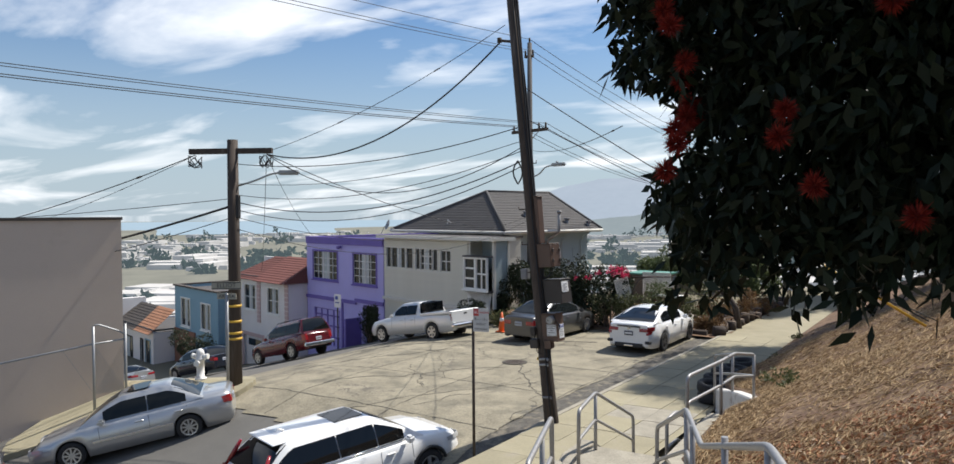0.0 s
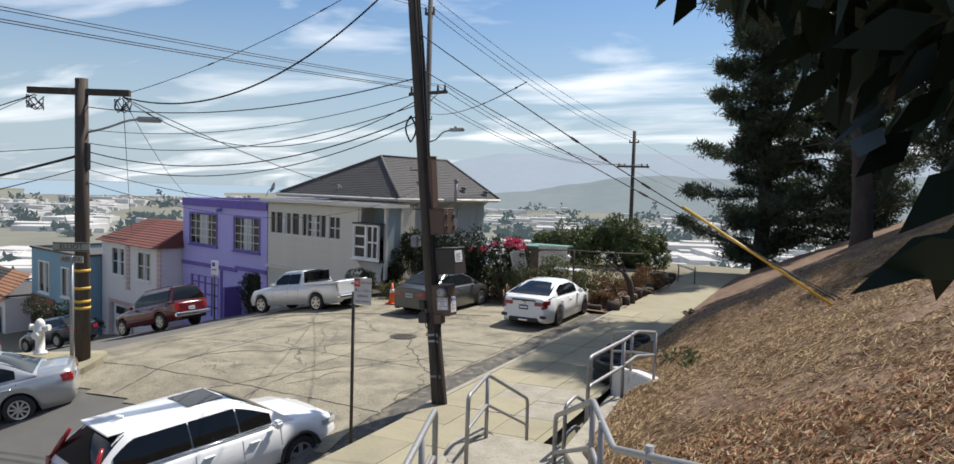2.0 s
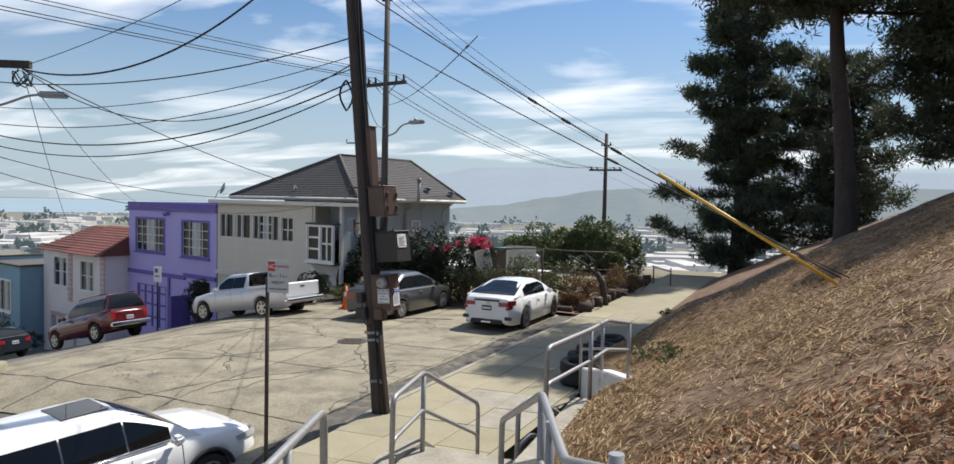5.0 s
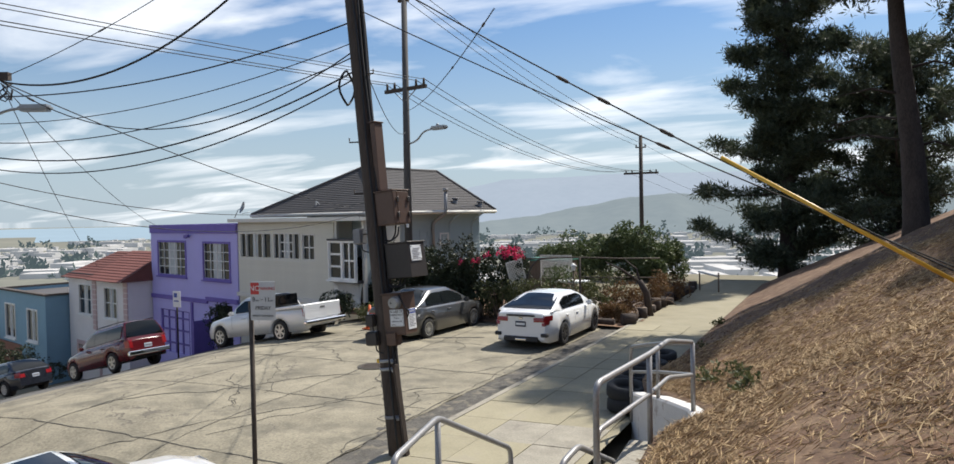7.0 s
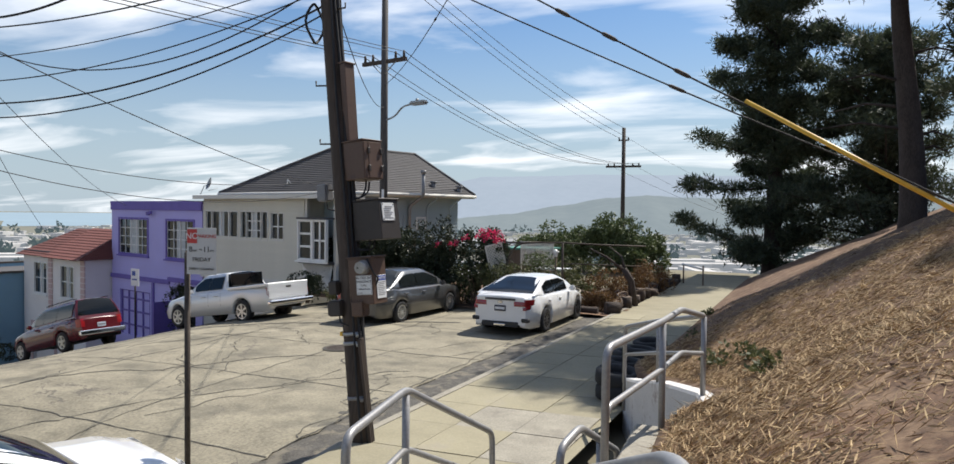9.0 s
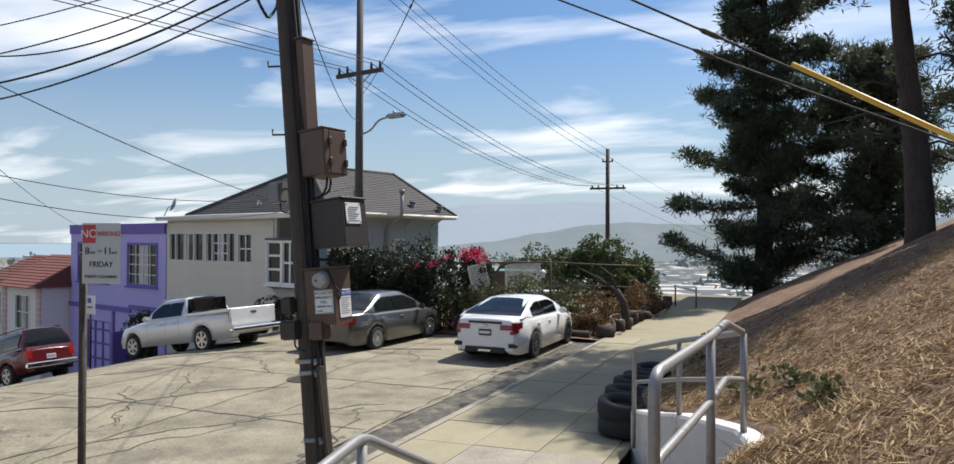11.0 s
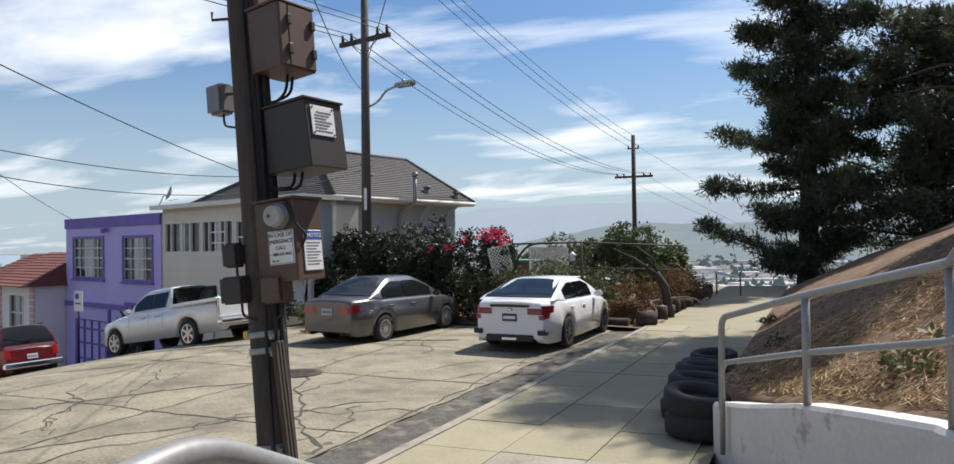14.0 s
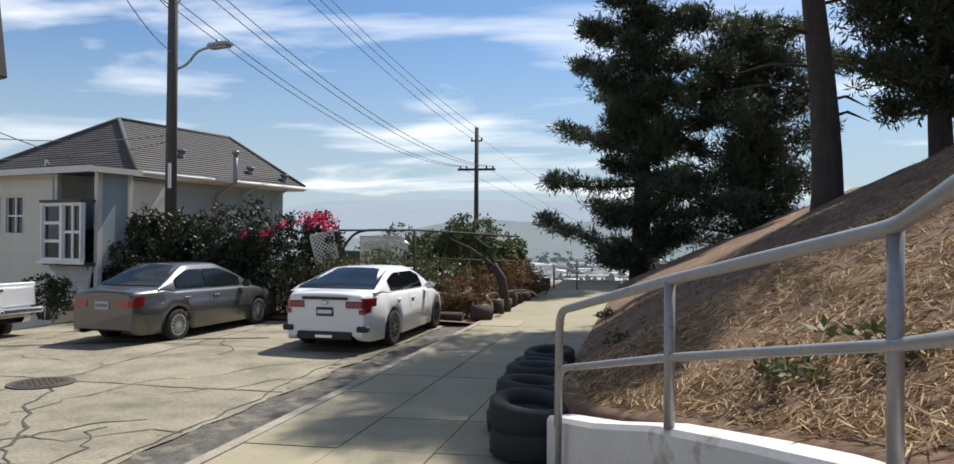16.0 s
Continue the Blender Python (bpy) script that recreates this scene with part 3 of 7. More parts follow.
# cream boarded house in front of the hip roofed one
cream = thing("house", at_facade(0.0, 0), "cream weatherboard house front with a glazed corner porch", "house", "row of houses")
CW = [(0.22, 0.62, 1.72, 2.72), (0.62, 1.72, 1.72, 2.72), (1.78, 2.3, 1.72, 2.72), (2.5, 2.85, 1.72, 2.72), (2.85, 3.7, 1.72, 2.72), (3.74, 4.1, 1.72, 2.72), (4.3, 5.0, 1.75, 2.68)]
shell(cream, 0.03, 6.1, 0.03, 3.2, -2.4, 3.2, CREAM, CW)
boards(cream, 0.03, 6.1, 0.35, 3.12, CREAM, 0.03, 0.16, CW)
for k, w in enumerate(CW):
    window(cream, *w, (1, 2, 1, 1, 3, 1, 2)[k], (1, 1, 1, 1, 3, 1, 2)[k], CREAM_TRIM, y=0.03, curtain=k in (1, 4), rim=0.03, sill=False)
bm = bmesh.new(); box(bm, -0.1, 6.2, -0.25, 3.25, 3.2, 3.28); part("roof", bm, SHINGLE, cream)
bm = bmesh.new(); box(bm, 6.2, 7.85, -0.25, 1.05, 3.2, 3.28); part("porch_roof", bm, SHINGLE, cream)
bm = bmesh.new(); box(bm, -0.15, 7.9, -0.33, -0.25, 3.17, 3.31); part("fascia", bm, CREAM_TRIM, cream)
bm = bmesh.new(); box(bm, 7.85, 7.9, -0.25, 1.05, 3.17, 3.30); part("fascia", bm, CREAM_TRIM, cream)
bm = bmesh.new(); box(bm, 0.0, 6.1, -0.09, 0.03, 0.22, 0.36); part("trim", bm, CREAM_TRIM, cream)
bm = bmesh.new(); box(bm, 0.9, 3.1, -0.05, 0.06, -2.3, -0.55); gd = part("garage_door", bm, CREAM_TRIM, cream)
bm = bmesh.new()
for z in (-1.9, -1.45, -1.0):
    box(bm, 0.95, 3.05, -0.06, -0.05, z, z + 0.02)
box(bm, 1.15, 1.35, -0.062, -0.05, -0.85, -0.72)
part("groove", bm, DARK, gd)
# the corner porch with its glazed box window
for x, y in ((6.15, 0.05), (7.6, 0.05), (7.6, 0.85)):
    bm = bmesh.new(); box(bm, x - 0.06, x + 0.06, y, y + 0.12, 0.4, 3.2); part("post", bm, CREAM_TRIM, cream)
bm = bmesh.new(); box(bm, 6.1, 7.6, 0.2, 0.95, 0.9, 1.0); part("porch_floor", bm, CREAM, cream)
bm = bmesh.new(); box(bm, 6.1, 7.54, 0.86, 0.95, 1.0, 3.2); part("wall", bm, SIDING, cream)
bm = bmesh.new(); box(bm, 7.56, 7.62, 0.17, 0.85, 1.0, 3.2); part("wall", bm, SIDING, cream)
window(cream, 6.2, 6.85, 1.2, 2.45, 1, 3, WHITE, y=-0.28, bars=0.035, rim=0.04, curtain=False, name="box_window")
window(cream, 6.93, 7.55, 1.2, 2.45, 2, 2, WHITE, y=-0.28, bars=0.03, rim=0.04, curtain=False, name="box_window")
bm = bmesh.new(); box(bm, 6.15, 7.6, -0.34, 0.1, 2.5, 2.56); part("hood", bm, SHINGLE, cream)
bm = bmesh.new(); box(bm, 6.15, 7.6, -0.25, 0.1, 1.06, 1.14); part("ledge", bm, SHINGLE, cream)
bm = bmesh.new()                                  # diamond lattice under the porch
for i in range(30):
    for sgn in (1, -1):
        c = 6.1 + i * 0.09 - 0.6
        pts = [(c + sgn * (q - 0.4), q) for q in (0.2, 1.05)]
        pts = [(min(max(x, 6.12), 7.55), z) for x, z in pts]
        if abs(pts[0][0] - pts[1][0]) > 0.1:
            box(bm, 0, 1, -0.012, 0.012, -0.012, 0.012, Matrix.Translation((pts[0][0], -0.02 + 0.02 * sgn, pts[0][1])) @ Matrix.Rotation(-math.atan2(pts[1][1] - pts[0][1], pts[1][0] - pts[0][0]), 4, "Y") @ Matrix.Diagonal((math.hypot(pts[1][0] - pts[0][0], pts[1][1] - pts[0][1]), 1, 1, 1)))
part("lattice", bm, WHITE, cream)

# hip roofed house
hip = thing("house", at_facade(0.0, 3.4), "blue-grey boarded house under a dark shingled hip roof", "house", "row of houses")
X0, X1, Y0, Y1, ZE = 0.2, 5.35, -0.1, 5.4, 3.48
shell(hip, X0, X1, Y0, Y1, -2.4, ZE, SIDING)
boards(hip, X0, X1, -0.2, ZE - 0.02, SIDING, Y0, 0.15)
side = new("wall")
side.parent = hip
side.matrix_local = Matrix.Translation((X1, Y0, 0)) @ Matrix.Rotation(radians(90), 4, "Z")
side.name = "side_wall"
SW = [(1.75, 2.15, 1.5, 2.65), (2.95, 3.4, 2.1, 2.5), (4.4, 4.85, 1.75, 2.5)]
boards(side, 0, Y1 - Y0, -0.4, ZE - 0.02, SIDING, 0, 0.15, SW)
for k, w in enumerate(SW):
    window(side, *w, (1, 2, 1)[k], 1, WHITE if k == 1 else SIDING, y=-0.01, curtain=False, rim=0.06, sill=False)
XA, XB, YA, YB = -2.7, 5.9, -1.0, 5.9
RX, RZ = 2.5, 5.38
RA, RB = (RX, 1.1, RZ), (RX, 5.7, RZ)
shingle_slope(hip, ((XA, YA, ZE), (XB, YA, ZE), RA, RA), SHINGLE, 24)
shingle_slope(hip, ((XB, YA, ZE), (XB, YB, ZE), RB, RA), SHINGLE, 24)
shingle_slope(hip, ((XB, YB, ZE), (XA, YB, ZE), RB, RB), SHINGLE, 24)
shingle_slope(hip, ((XA, YB, ZE), (XA, YA, ZE), RA, RB), SHINGLE, 24)
for p, q in (((XA, YA, ZE), RA), ((XB, YA, ZE), RA), ((XB, YB, ZE), RB), (RA, RB)):
    bm = bmesh.new(); tube(bm, [Vector(p) + Vector((0, 0, .02)), Vector(q) + Vector((0, 0, .02))], 0.07, 6); part("ridge", bm, SHINGLE, hip)
bm = bmesh.new(); box(bm, XA, XB, YA, YB, ZE - 0.14, ZE - 0.06); part("soffit", bm, CREAM_TRIM, hip)
bm = bmesh.new()
tube(bm, [(XA, YA - 0.05, ZE - 0.05), (XB + 0.05, YA - 0.05, ZE - 0.05), (XB + 0.05, YB, ZE - 0.05)], 0.06, 8); part("gutter", bm, CREAM_TRIM, hip)
for y in (3.55, 5.0):
    bm = bmesh.new(); tube(bm, rounded([(XB, y, ZE - 0.1), (X1 + 0.06, y - 0.15, ZE - 0.5), (X1 + 0.06, y - 0.15, 0.2)], 0.15), 0.05, 8); part("downpipe", bm, SIDING, hip)
bm = bmesh.new(); tube(bm, rounded([(X1 + 0.12, 2.3, 2.0), (X1 + 0.12, 2.3, 3.0), (XB + 0.12, 2.5, 3.4), (XB + 0.12, 2.5, 4.3)], 0.15), 0.07, 10); disc(bm, (XB + 0.12, 2.5, 4.28), 0.11, (0, 0, 1), 0.12, 12)
part("flue", bm, GALV, hip, "tall galvanised flue pipe")
for x, y, z in ((4.7, 1.6, 4.2), (5.3, 3.9, 3.85), (5.6, 5.2, 3.7)):
    bm = bmesh.new(); disc(bm, (x, y, z - 0.3), 0.1, (0, 0, 1), 0.45, 10); disc(bm, (x, y, z + 0.13), 0.15, (0, 0, 1), 0.06, 10); part("roof_vent", bm, GREY_BOX, hip)
bm = bmesh.new(); tube(bm, [(1.6, -0.7, 3.6), (1.5, -0.6, 4.0)], 0.02, 6); tube(bm, [(2.0, -0.6, 3.65), (1.5, -0.6, 4.0)], 0.02, 6); part("bracket", bm, STEEL, hip)
# dish on the corner of the cream roof
bm = bmesh.new()
rings = [[bm.verts.new((0.26 * r * math.cos(a), 0.09 * r * r, 0.26 * r * math.sin(a))) for a in [2 * math.pi * k / 16 for k in range(16)]] for r in (0.05, 0.4, 0.7, 1.0)]
for a, b in zip(rings, rings[1:]):
    for k in range(16):
        bm.faces.new((a[k], a[(k + 1) % 16], b[(k + 1) % 16], b[k]))
dish = thing("satellite_dish", at_facade(-0.1, 0.4, 3.3) @ pose(0, 0, 0.45, 20, 0, 160), "small grey satellite dish on the flat roof edge", "satellite dish")
part("reflector", bm, STEEL, dish)
bm = bmesh.new(); tube(bm, [(0, 0.02, 0), (0, 0.2, -0.15), (0, 0.22, -0.5)], 0.018, 6); tube(bm, [(0, 0, -.26), (0, -0.3, -0.05)], 0.01, 5); part("arm", bm, STEEL, dish)

# white house with a red mansard
white = thing("house", at_facade(-14.3, -1.1), "white stucco house with pink quoins and red shingled roof edge", "house", "row of houses")
WW = [(1.3, 2.75, -1.3, 0.15), (4.3, 5.65, -1.3, 0.12), (1.1, 3.6, -4.9, -2.9)]
shell(white, 0, 6.8, 0, 9, -6.0, 0.55, STUCCO_W, WW)
for w in WW[:2]:
    window(white, *w, 2, 2, WHITE, rim=0.05)
bm = bmesh.new(); box(bm, 1.15, 3.55, 0.12, 0.18, -4.9, -2.95); gd = part("garage_door", bm, STUCCO_W, white)
bm = bmesh.new(); box(bm, 1.5, 3.2, 0.105, 0.12, -3.5, -3.1); part("pane", bm, GLASS, gd)
for x in (3.0, 6.4):
    for i in range(10):
        bm = bmesh.new(); box(bm, x, x + 0.4, -0.05, 0.0, -2.0 + i * 0.25, -1.79 + i * 0.25); part("quoin", bm, STUCCO_P, white)
bm = bmesh.new(); box(bm, 0.9, 1.12, -0.04, 0.0, -4.9, -2.7); box(bm, 3.58, 3.8, -0.04, 0.0, -4.9, -2.7); box(bm, 1.12, 3.58, -0.04, 0.0, -2.9, -2.7); part("surround", bm, STUCCO_P, white)
shingle_slope(white, ((-0.2, -0.3, 0.5), (3.5, -0.3, 0.5), (3.3, 1.9, 1.75), (1.6, 1.9, 1.75)), SHINGLE_R, 12)
shingle_slope(white, ((3.3, -0.45, 0.5), (7.0, -0.45, 0.5), (6.7, 1.9, 1.8), (3.2, 1.9, 1.8)), SHINGLE_R, 12)
shingle_slope(white, ((7.0, -0.45, 0.5), (7.0, 2.2, 0.5), (6.7, 2.1, 1.8), (6.7, 1.9, 1.8)), SHINGLE_R, 12)
bm = bmesh.new(); box(bm, 0.1, 6.75, 1.85, 2.0, 0.4, 1.7); part("roof_back", bm, STUCCO_W, white)
flat_roof(white, 0, 6.8, 0, 9, 0.62, SHINGLE)

# blue house
blue = thing("house", at_facade(-21.6, -2.2), "blue stucco house with flat roof and brick base", "house", "row of houses")
BW = [(1.2, 2.7, -3.0, -1.2), (4.6, 6.0, -2.9, -1.3)]
shell(blue, 0, 7.2, 0, 9, -6.5, -0.45, STUCCO_B, BW)
for w in BW:
    window(blue, *w, 2, 1, WHITE, rim=0.08)
bm = bmesh.new(); box(bm, 0.02, 3.6, -0.08, 0.0, -6.5, -3.3); part("brick_base", bm, BRICK, blue)
flat_roof(blue, 0, 7.2, 0, 9, -0.45, SHINGLE, 0.1, SHINGLE_D)
# lower white house with a brown mansard
low = thing("house", at_facade(-29.6, -3.6), "small white house with dark brown roof edge and oval window", "house", "row of houses")
LW = [(1.2, 3.4, -6.2, -4.4), (5.2, 5.7, -6.0, -4.3), (6.2, 7.2, -7.2, -4.2)]
shell(low, 0, 7.8, 0, 9, -9.0, -3.6, STUCCO_W, LW)
for k, w in enumerate(LW):
    window(low, *w, (3, 1, 1)[k], 1, DARK if k < 2 else STUCCO_B, rim=0.08, curtain=k == 0)
shingle_slope(low, ((-0.1, -0.3, -3.7), (4.6, -0.3, -3.7), (4.2, 1.6, -2.2), (0.5, 1.6, -2.2)), SHINGLE_D, 10)
shingle_slope(low, ((4.6, -0.3, -3.7), (7.9, -0.3, -3.7), (7.5, 1.6, -2.2), (4.2, 1.6, -2.2)), SHINGLE_O, 10)
bm = bmesh.new(); box(bm, -0.3, 0.2, 0.2, 2.0, -9.0, -1.9); part("chimney", bm, STUCCO_W, low)
flat_roof(low, 0, 7.8, 0, 9, -3.5, SHINGLE)
# tan building on the corner of the falling street
tan = thing("house", pose(-12.25, -1.4, 0, 0, 0, 68), "tan stucco building with a blank side wall", "building")
bm = bmesh.new(); box(bm, -14, 0.0, 0, 9, -5.5, 4.17); part("wall", bm, STUCCO_T, tan)
bm = bmesh.new(); box(bm, -14, 0.03, -0.04, 9.03, 4.17, 4.25); part("parapet_cap", bm, SHINGLE_D, tan)

# ---- stairs, rails and retaining walls ----
STEPS = []                                   # y of each riser and the level above it
z = 0.07
for y, count, tread in ((-2.05, 5, 0.30), (-4.78, 3, 0.30), (-7.05, 5, 0.31), (-10.1, 3, 0.31), (-11.5, 4, 0.31)):
    for k in range(count):
        z += 0.138
        STEPS.append((y, z))
        y -= tread


def stair_z(y0):
    level = 0.07
    for y1, z1 in STEPS:
        if y0 <= y1:
            level = z1
    return level


stairs = thing("staircase", Matrix.Identity(4), "worn concrete stairs with landings, shaded blue by their rails", "stairs", kind="structure")
edges = [s[0] for s in STEPS] + [-17.0]
for (ya, zz), yb in zip(STEPS, edges[1:]):
    cuts = [ya] + [q for q in (-3.9, -4.7, -6.95, -7.4, -9.9, -10.2, -12.4, -12.6, -16.0) if yb < q < ya] + [yb - 0.03]
    bm = bmesh.new()
    for a, b in zip(cuts, cuts[1:]):
        v = [bm.verts.new((x, yy, h)) for h in (zz - 0.6, zz) for yy, x in ((a, along(LEFT, a)), (a, along(RIGHT, a)), (b, along(RIGHT, b)), (b, along(LEFT, b)))]
        for q in ((4, 7, 6, 5), (0, 1, 2, 3), (0, 4, 5, 1), (1, 5, 6, 2), (2, 6, 7, 3), (3, 7, 4, 0)):
            bm.faces.new([v[i] for i in q])
    part("step" if ya - yb < 0.5 else "landing", bm, KERB, stairs)
# side walls of the stairs
bm = bmesh.new()
for line, sgn, nm in ((LEFT, -1, "side_wall"), (RIGHT, 1, "side_wall")):
    bm = bmesh.new()
    n = 60
    prev = None
    for i in range(n + 1):
        yy = -1.95 - 14.4 * i / n
        h = hill_foot(yy) if sgn > 0 else stair_z(yy - 0.1) + 0.02
        wide = 0.22 + (0.40 * smooth01(-1.9, -1.2, yy) if sgn > 0 else 0)
        x = along(line, yy)
        row = [bm.verts.new((x + sgn * a, yy, b)) for a, b in ((0.0, -0.6), (0.0, h), (0.02, h + 0.02), (wide - 0.02, h + 0.02), (wide, h), (wide, -0.6))]
        if prev:
            for k in range(5):
                bm.faces.new((prev[k], prev[k + 1], row[k + 1], row[k]))
        else:
            bm.faces.new(row)
        prev = row
    bmesh.ops.recalc_face_normals(bm, faces=bm.faces[:])
    part(nm, bm, KERB, stairs)


def rail(name, top, posts, mid=0.42, label="", r=0.026):
    """Pipe rail: a top line with rounded bends, a middle line below it, and posts (x, y, foot, top)."""
    t = thing(name, Matrix.Identity(4), label or "weathered grey pipe handrail beside the stairs", "handrail", "stair rails")
    bm = bmesh.new()
    tube(bm, rounded(top, 0.1, 5), r, 12)
    part("top_rail", bm, GALV, t)
    if mid:
        bm = bmesh.new()
        tube(bm, rounded([(x, y, z - mid) for x, y, z in top], 0.1, 5), r * 0.85, 10)
        part("middle_rail", bm, GALV, t)
    for x, y, a, b in posts:
        bm = bmesh.new()
        tube(bm, [(x, y, a), (x, y, b)], r, 12)
        part("post", bm, GALV, t)
    return t


# low rail round the bottom flight, street side
rail("handrail", [(2.36, -4.42, 0.75), (2.36, -4.40, 1.60), (2.21, -3.40, 1.61), (2.28, -1.89, 0.90), (2.28, -1.87, 0.1)], [(2.21, -3.40, 0.6, 1.59)], 0.40)
# short rail on the hill side of the bottom flight
rail("handrail", [(3.30, -3.52, 0.6), (3.30, -3.5, 1.38), (3.34, -3.15, 1.42), (3.38, -2.0, 0.92), (3.38, -1.98, 0.08)], [(3.36, -2.6, 0.35, 1.16)], 0.4)
# tall rail on the retaining wall
rail("guard_rail", [(3.54, -3.36, 0.8), (3.54, -3.34, 1.98), (3.72, -2.04, 1.98), (3.79, -1.36, 1.99), (3.91, -0.34, 1.81), (3.34, 0.78, 1.57), (2.77, 1.89, 1.30), (2.76, 1.92, 0.55)],
     [(3.72, -2.04, 1.05, 1.97), (3.91, -0.34, 1.0, 1.80), (3.34, 0.78, 0.86, 1.56)], 0.37, "grey pipe guard rail on the whitewashed retaining wall")
# rails up the hill
rail("handrail", [(3.46, -4.52, 0.8), (3.46, -4.5, 1.56), (4.22, -6.04, 2.25), (4.62, -7.1, 2.24), (5.47, -9.12, 2.94), (5.9, -10.2, 2.90), (6.3, -11.6, 3.34), (6.95, -14, 3.9)], [(4.22, -6.04, 1.2, 2.24), (4.42, -6.6, 1.2, 2.26), (5.0, -8.0, 1.5, 2.62), (5.47, -9.12, 1.9, 2.92), (6.3, -11.6, 2.4, 3.32)], 0.42)
rail("handrail", [(2.88, -6.38, 1.0), (2.88, -6.40, 2.08), (3.34, -7.9, 2.10), (3.38, -7.95, 1.35)], [(3.1, -7.1, 1.1, 2.08)], 0.42)
rail("handrail", [(3.6, -8.5, 1.75), (3.62, -8.52, 2.3), (4.2, -9.8, 2.8), (4.9, -11.6, 3.3), (5.3, -13.0, 3.9)], [(4.2, -9.8, 1.95, 2.78), (4.9, -11.6, 2.3, 3.28)], 0.42)

# whitewashed retaining wall under the guard rail
wall = bmesh.new()
line = [(3.70, -3.2, 1.18), (3.80, -2.0, 1.10), (3.92, -0.7, 1.05), (3.84, -0.25, 1.02), (3.58, 0.25, 0.95), (3.27, 0.86, 0.85), (2.97, 1.45, 0.70), (2.66, 2.40, 0.50)]
prev = None
for i, (x, y, h) in enumerate(line):
    row = [wall.verts.new((x + a * 0.9, y + a * 0.42, b)) for a, b in ((0, -0.3), (0, h - 0.03), (0.02, h), (0.2, h), (0.22, h - 0.03), (0.22, -0.3))]
    if prev:
        for k in range(5):
            wall.faces.new((prev[k], prev[k + 1], row[k + 1], row[k]))
    else:
        wall.faces.new(row)
    prev = row
wall.faces.new(prev[::-1])
bmesh.ops.recalc_face_normals(wall, faces=wall.faces[:])
tagged(link("retaining_wall", wall, GREY_WALL), "low whitewashed concrete retaining wall with peeling spots", "retaining wall", kind="structure")

# paving slabs of the walkway, four to a row
rnd = random.Random(8)
walkmesh = {}
for j in range(18):
    ya = -6.4 + j * 1.02
    for i in range(3):
        w, gap = 0.8, 0.012
        if (j, i) in ((6, 1), (7, 1)):
            mat = KERB
        key = (i, j)
        bm = bmesh.new()
        a, b = ya + gap / 2, ya + 1.02 - gap / 2
        v = []
        for h in (0.0, 0.072 + rnd.uniform(-0.004, 0.004)):
            for yy in (a, b):
                for s in (i * w + gap / 2 + 0.15, (i + 1) * w - gap / 2 + 0.15):
                    x = walk_edge(yy) + s
                    if i == 2 and yy > 3:
                        x = min(x, hill_edge(yy) + 0.1)
                    v.append(bm.verts.new((x, yy, h + 0.06 * smooth01(13, 24, yy))))
        for f in ((4, 5, 7, 6), (0, 1, 5, 4), (2, 6, 7, 3), (0, 4, 6, 2), (1, 3, 7, 5)):
            bm.faces.new([v[q] for q in f])
        me = part("paving_slab", bm, KERB if (j, i) in ((6, 2), (7, 1), (7, 2)) else WALKWAY, base)

# ---- poles, boxes, wires and signs ----
def lean(z):
    """The middle of the leaning pole at a height."""
    return Vector((0.036 - 0.131 * z, -0.26 + 0.067 * z, z))


main = thing("utility_pole", Matrix.Identity(4), "leaning dark timber utility pole hung with cables and boxes", "utility pole")
bm = bmesh.new()
tube(bm, [lean(-0.3), lean(0.6), lean(3), lean(6), lean(11.5)], [0.128, 0.122, 0.116, 0.108, 0.09], 18)
part("shaft", bm, TIMBER, main)
for k, (dx, dy, r_) in enumerate(((0.118, -0.055, 0.017), (0.132, 0.0, 0.024), (0.118, 0.055, 0.016), (0.075, -0.105, 0.015))):
    bm = bmesh.new()
    tube(bm, [lean(z) + Vector((dx + 0.010 * math.sin(z * 2 + k), dy + 0.006 * math.sin(z * 3.1 + k), 0)) for z in [0.05 + 0.35 * i for i in range(31)]], r_, 6)
    part("cable_riser", bm, WIRE, main, "black cable running up the pole")
bm = bmesh.new()                                   # split timber moulding over the lowest cables
for k in range(3):
    soft_box(bm, 0.125, 0.165, -0.05 + 0.035 * k, -0.02 + 0.035 * k, 0.0, 1.28, 0.006, Matrix.Translation(lean(0)) @ Matrix.Rotation(-0.131, 4, "Y"))
part("cable_guard", bm, TIMBER, main, "splintered wooden cable moulding")
for z in (0.55, 1.19, 1.30):
    bm = bmesh.new(); tube(bm, [lean(z), lean(z + 0.042)], 0.130, 20); disc(bm, lean(z) + Vector((0.11, -0.10, 0.0)), 0.02, (0, 0, 1), 0.042, 8); part("strap", bm, GREY_BOX if z < 1 else STEEL, main, "pale metal strap")
bm = bmesh.new(); soft_box(bm, -0.138, -0.10, -0.09, 0.02, 0.0, 0.05, 0.004, Matrix.Translation(lean(1.295))); part("band", bm, YELLOW, main, "faded yellow marker on the strap")
for z, sgn in ((3.05, -1), (3.62, -1), (4.35, -1), (5.3, 1)):
    bm = bmesh.new(); p = lean(z); tube(bm, [p, p + Vector((sgn * 0.25, -0.05, 0)), p + Vector((sgn * 0.25, -0.05, 0.06))], 0.011, 6); part("step_bolt", bm, IRON, main)
bm = bmesh.new()
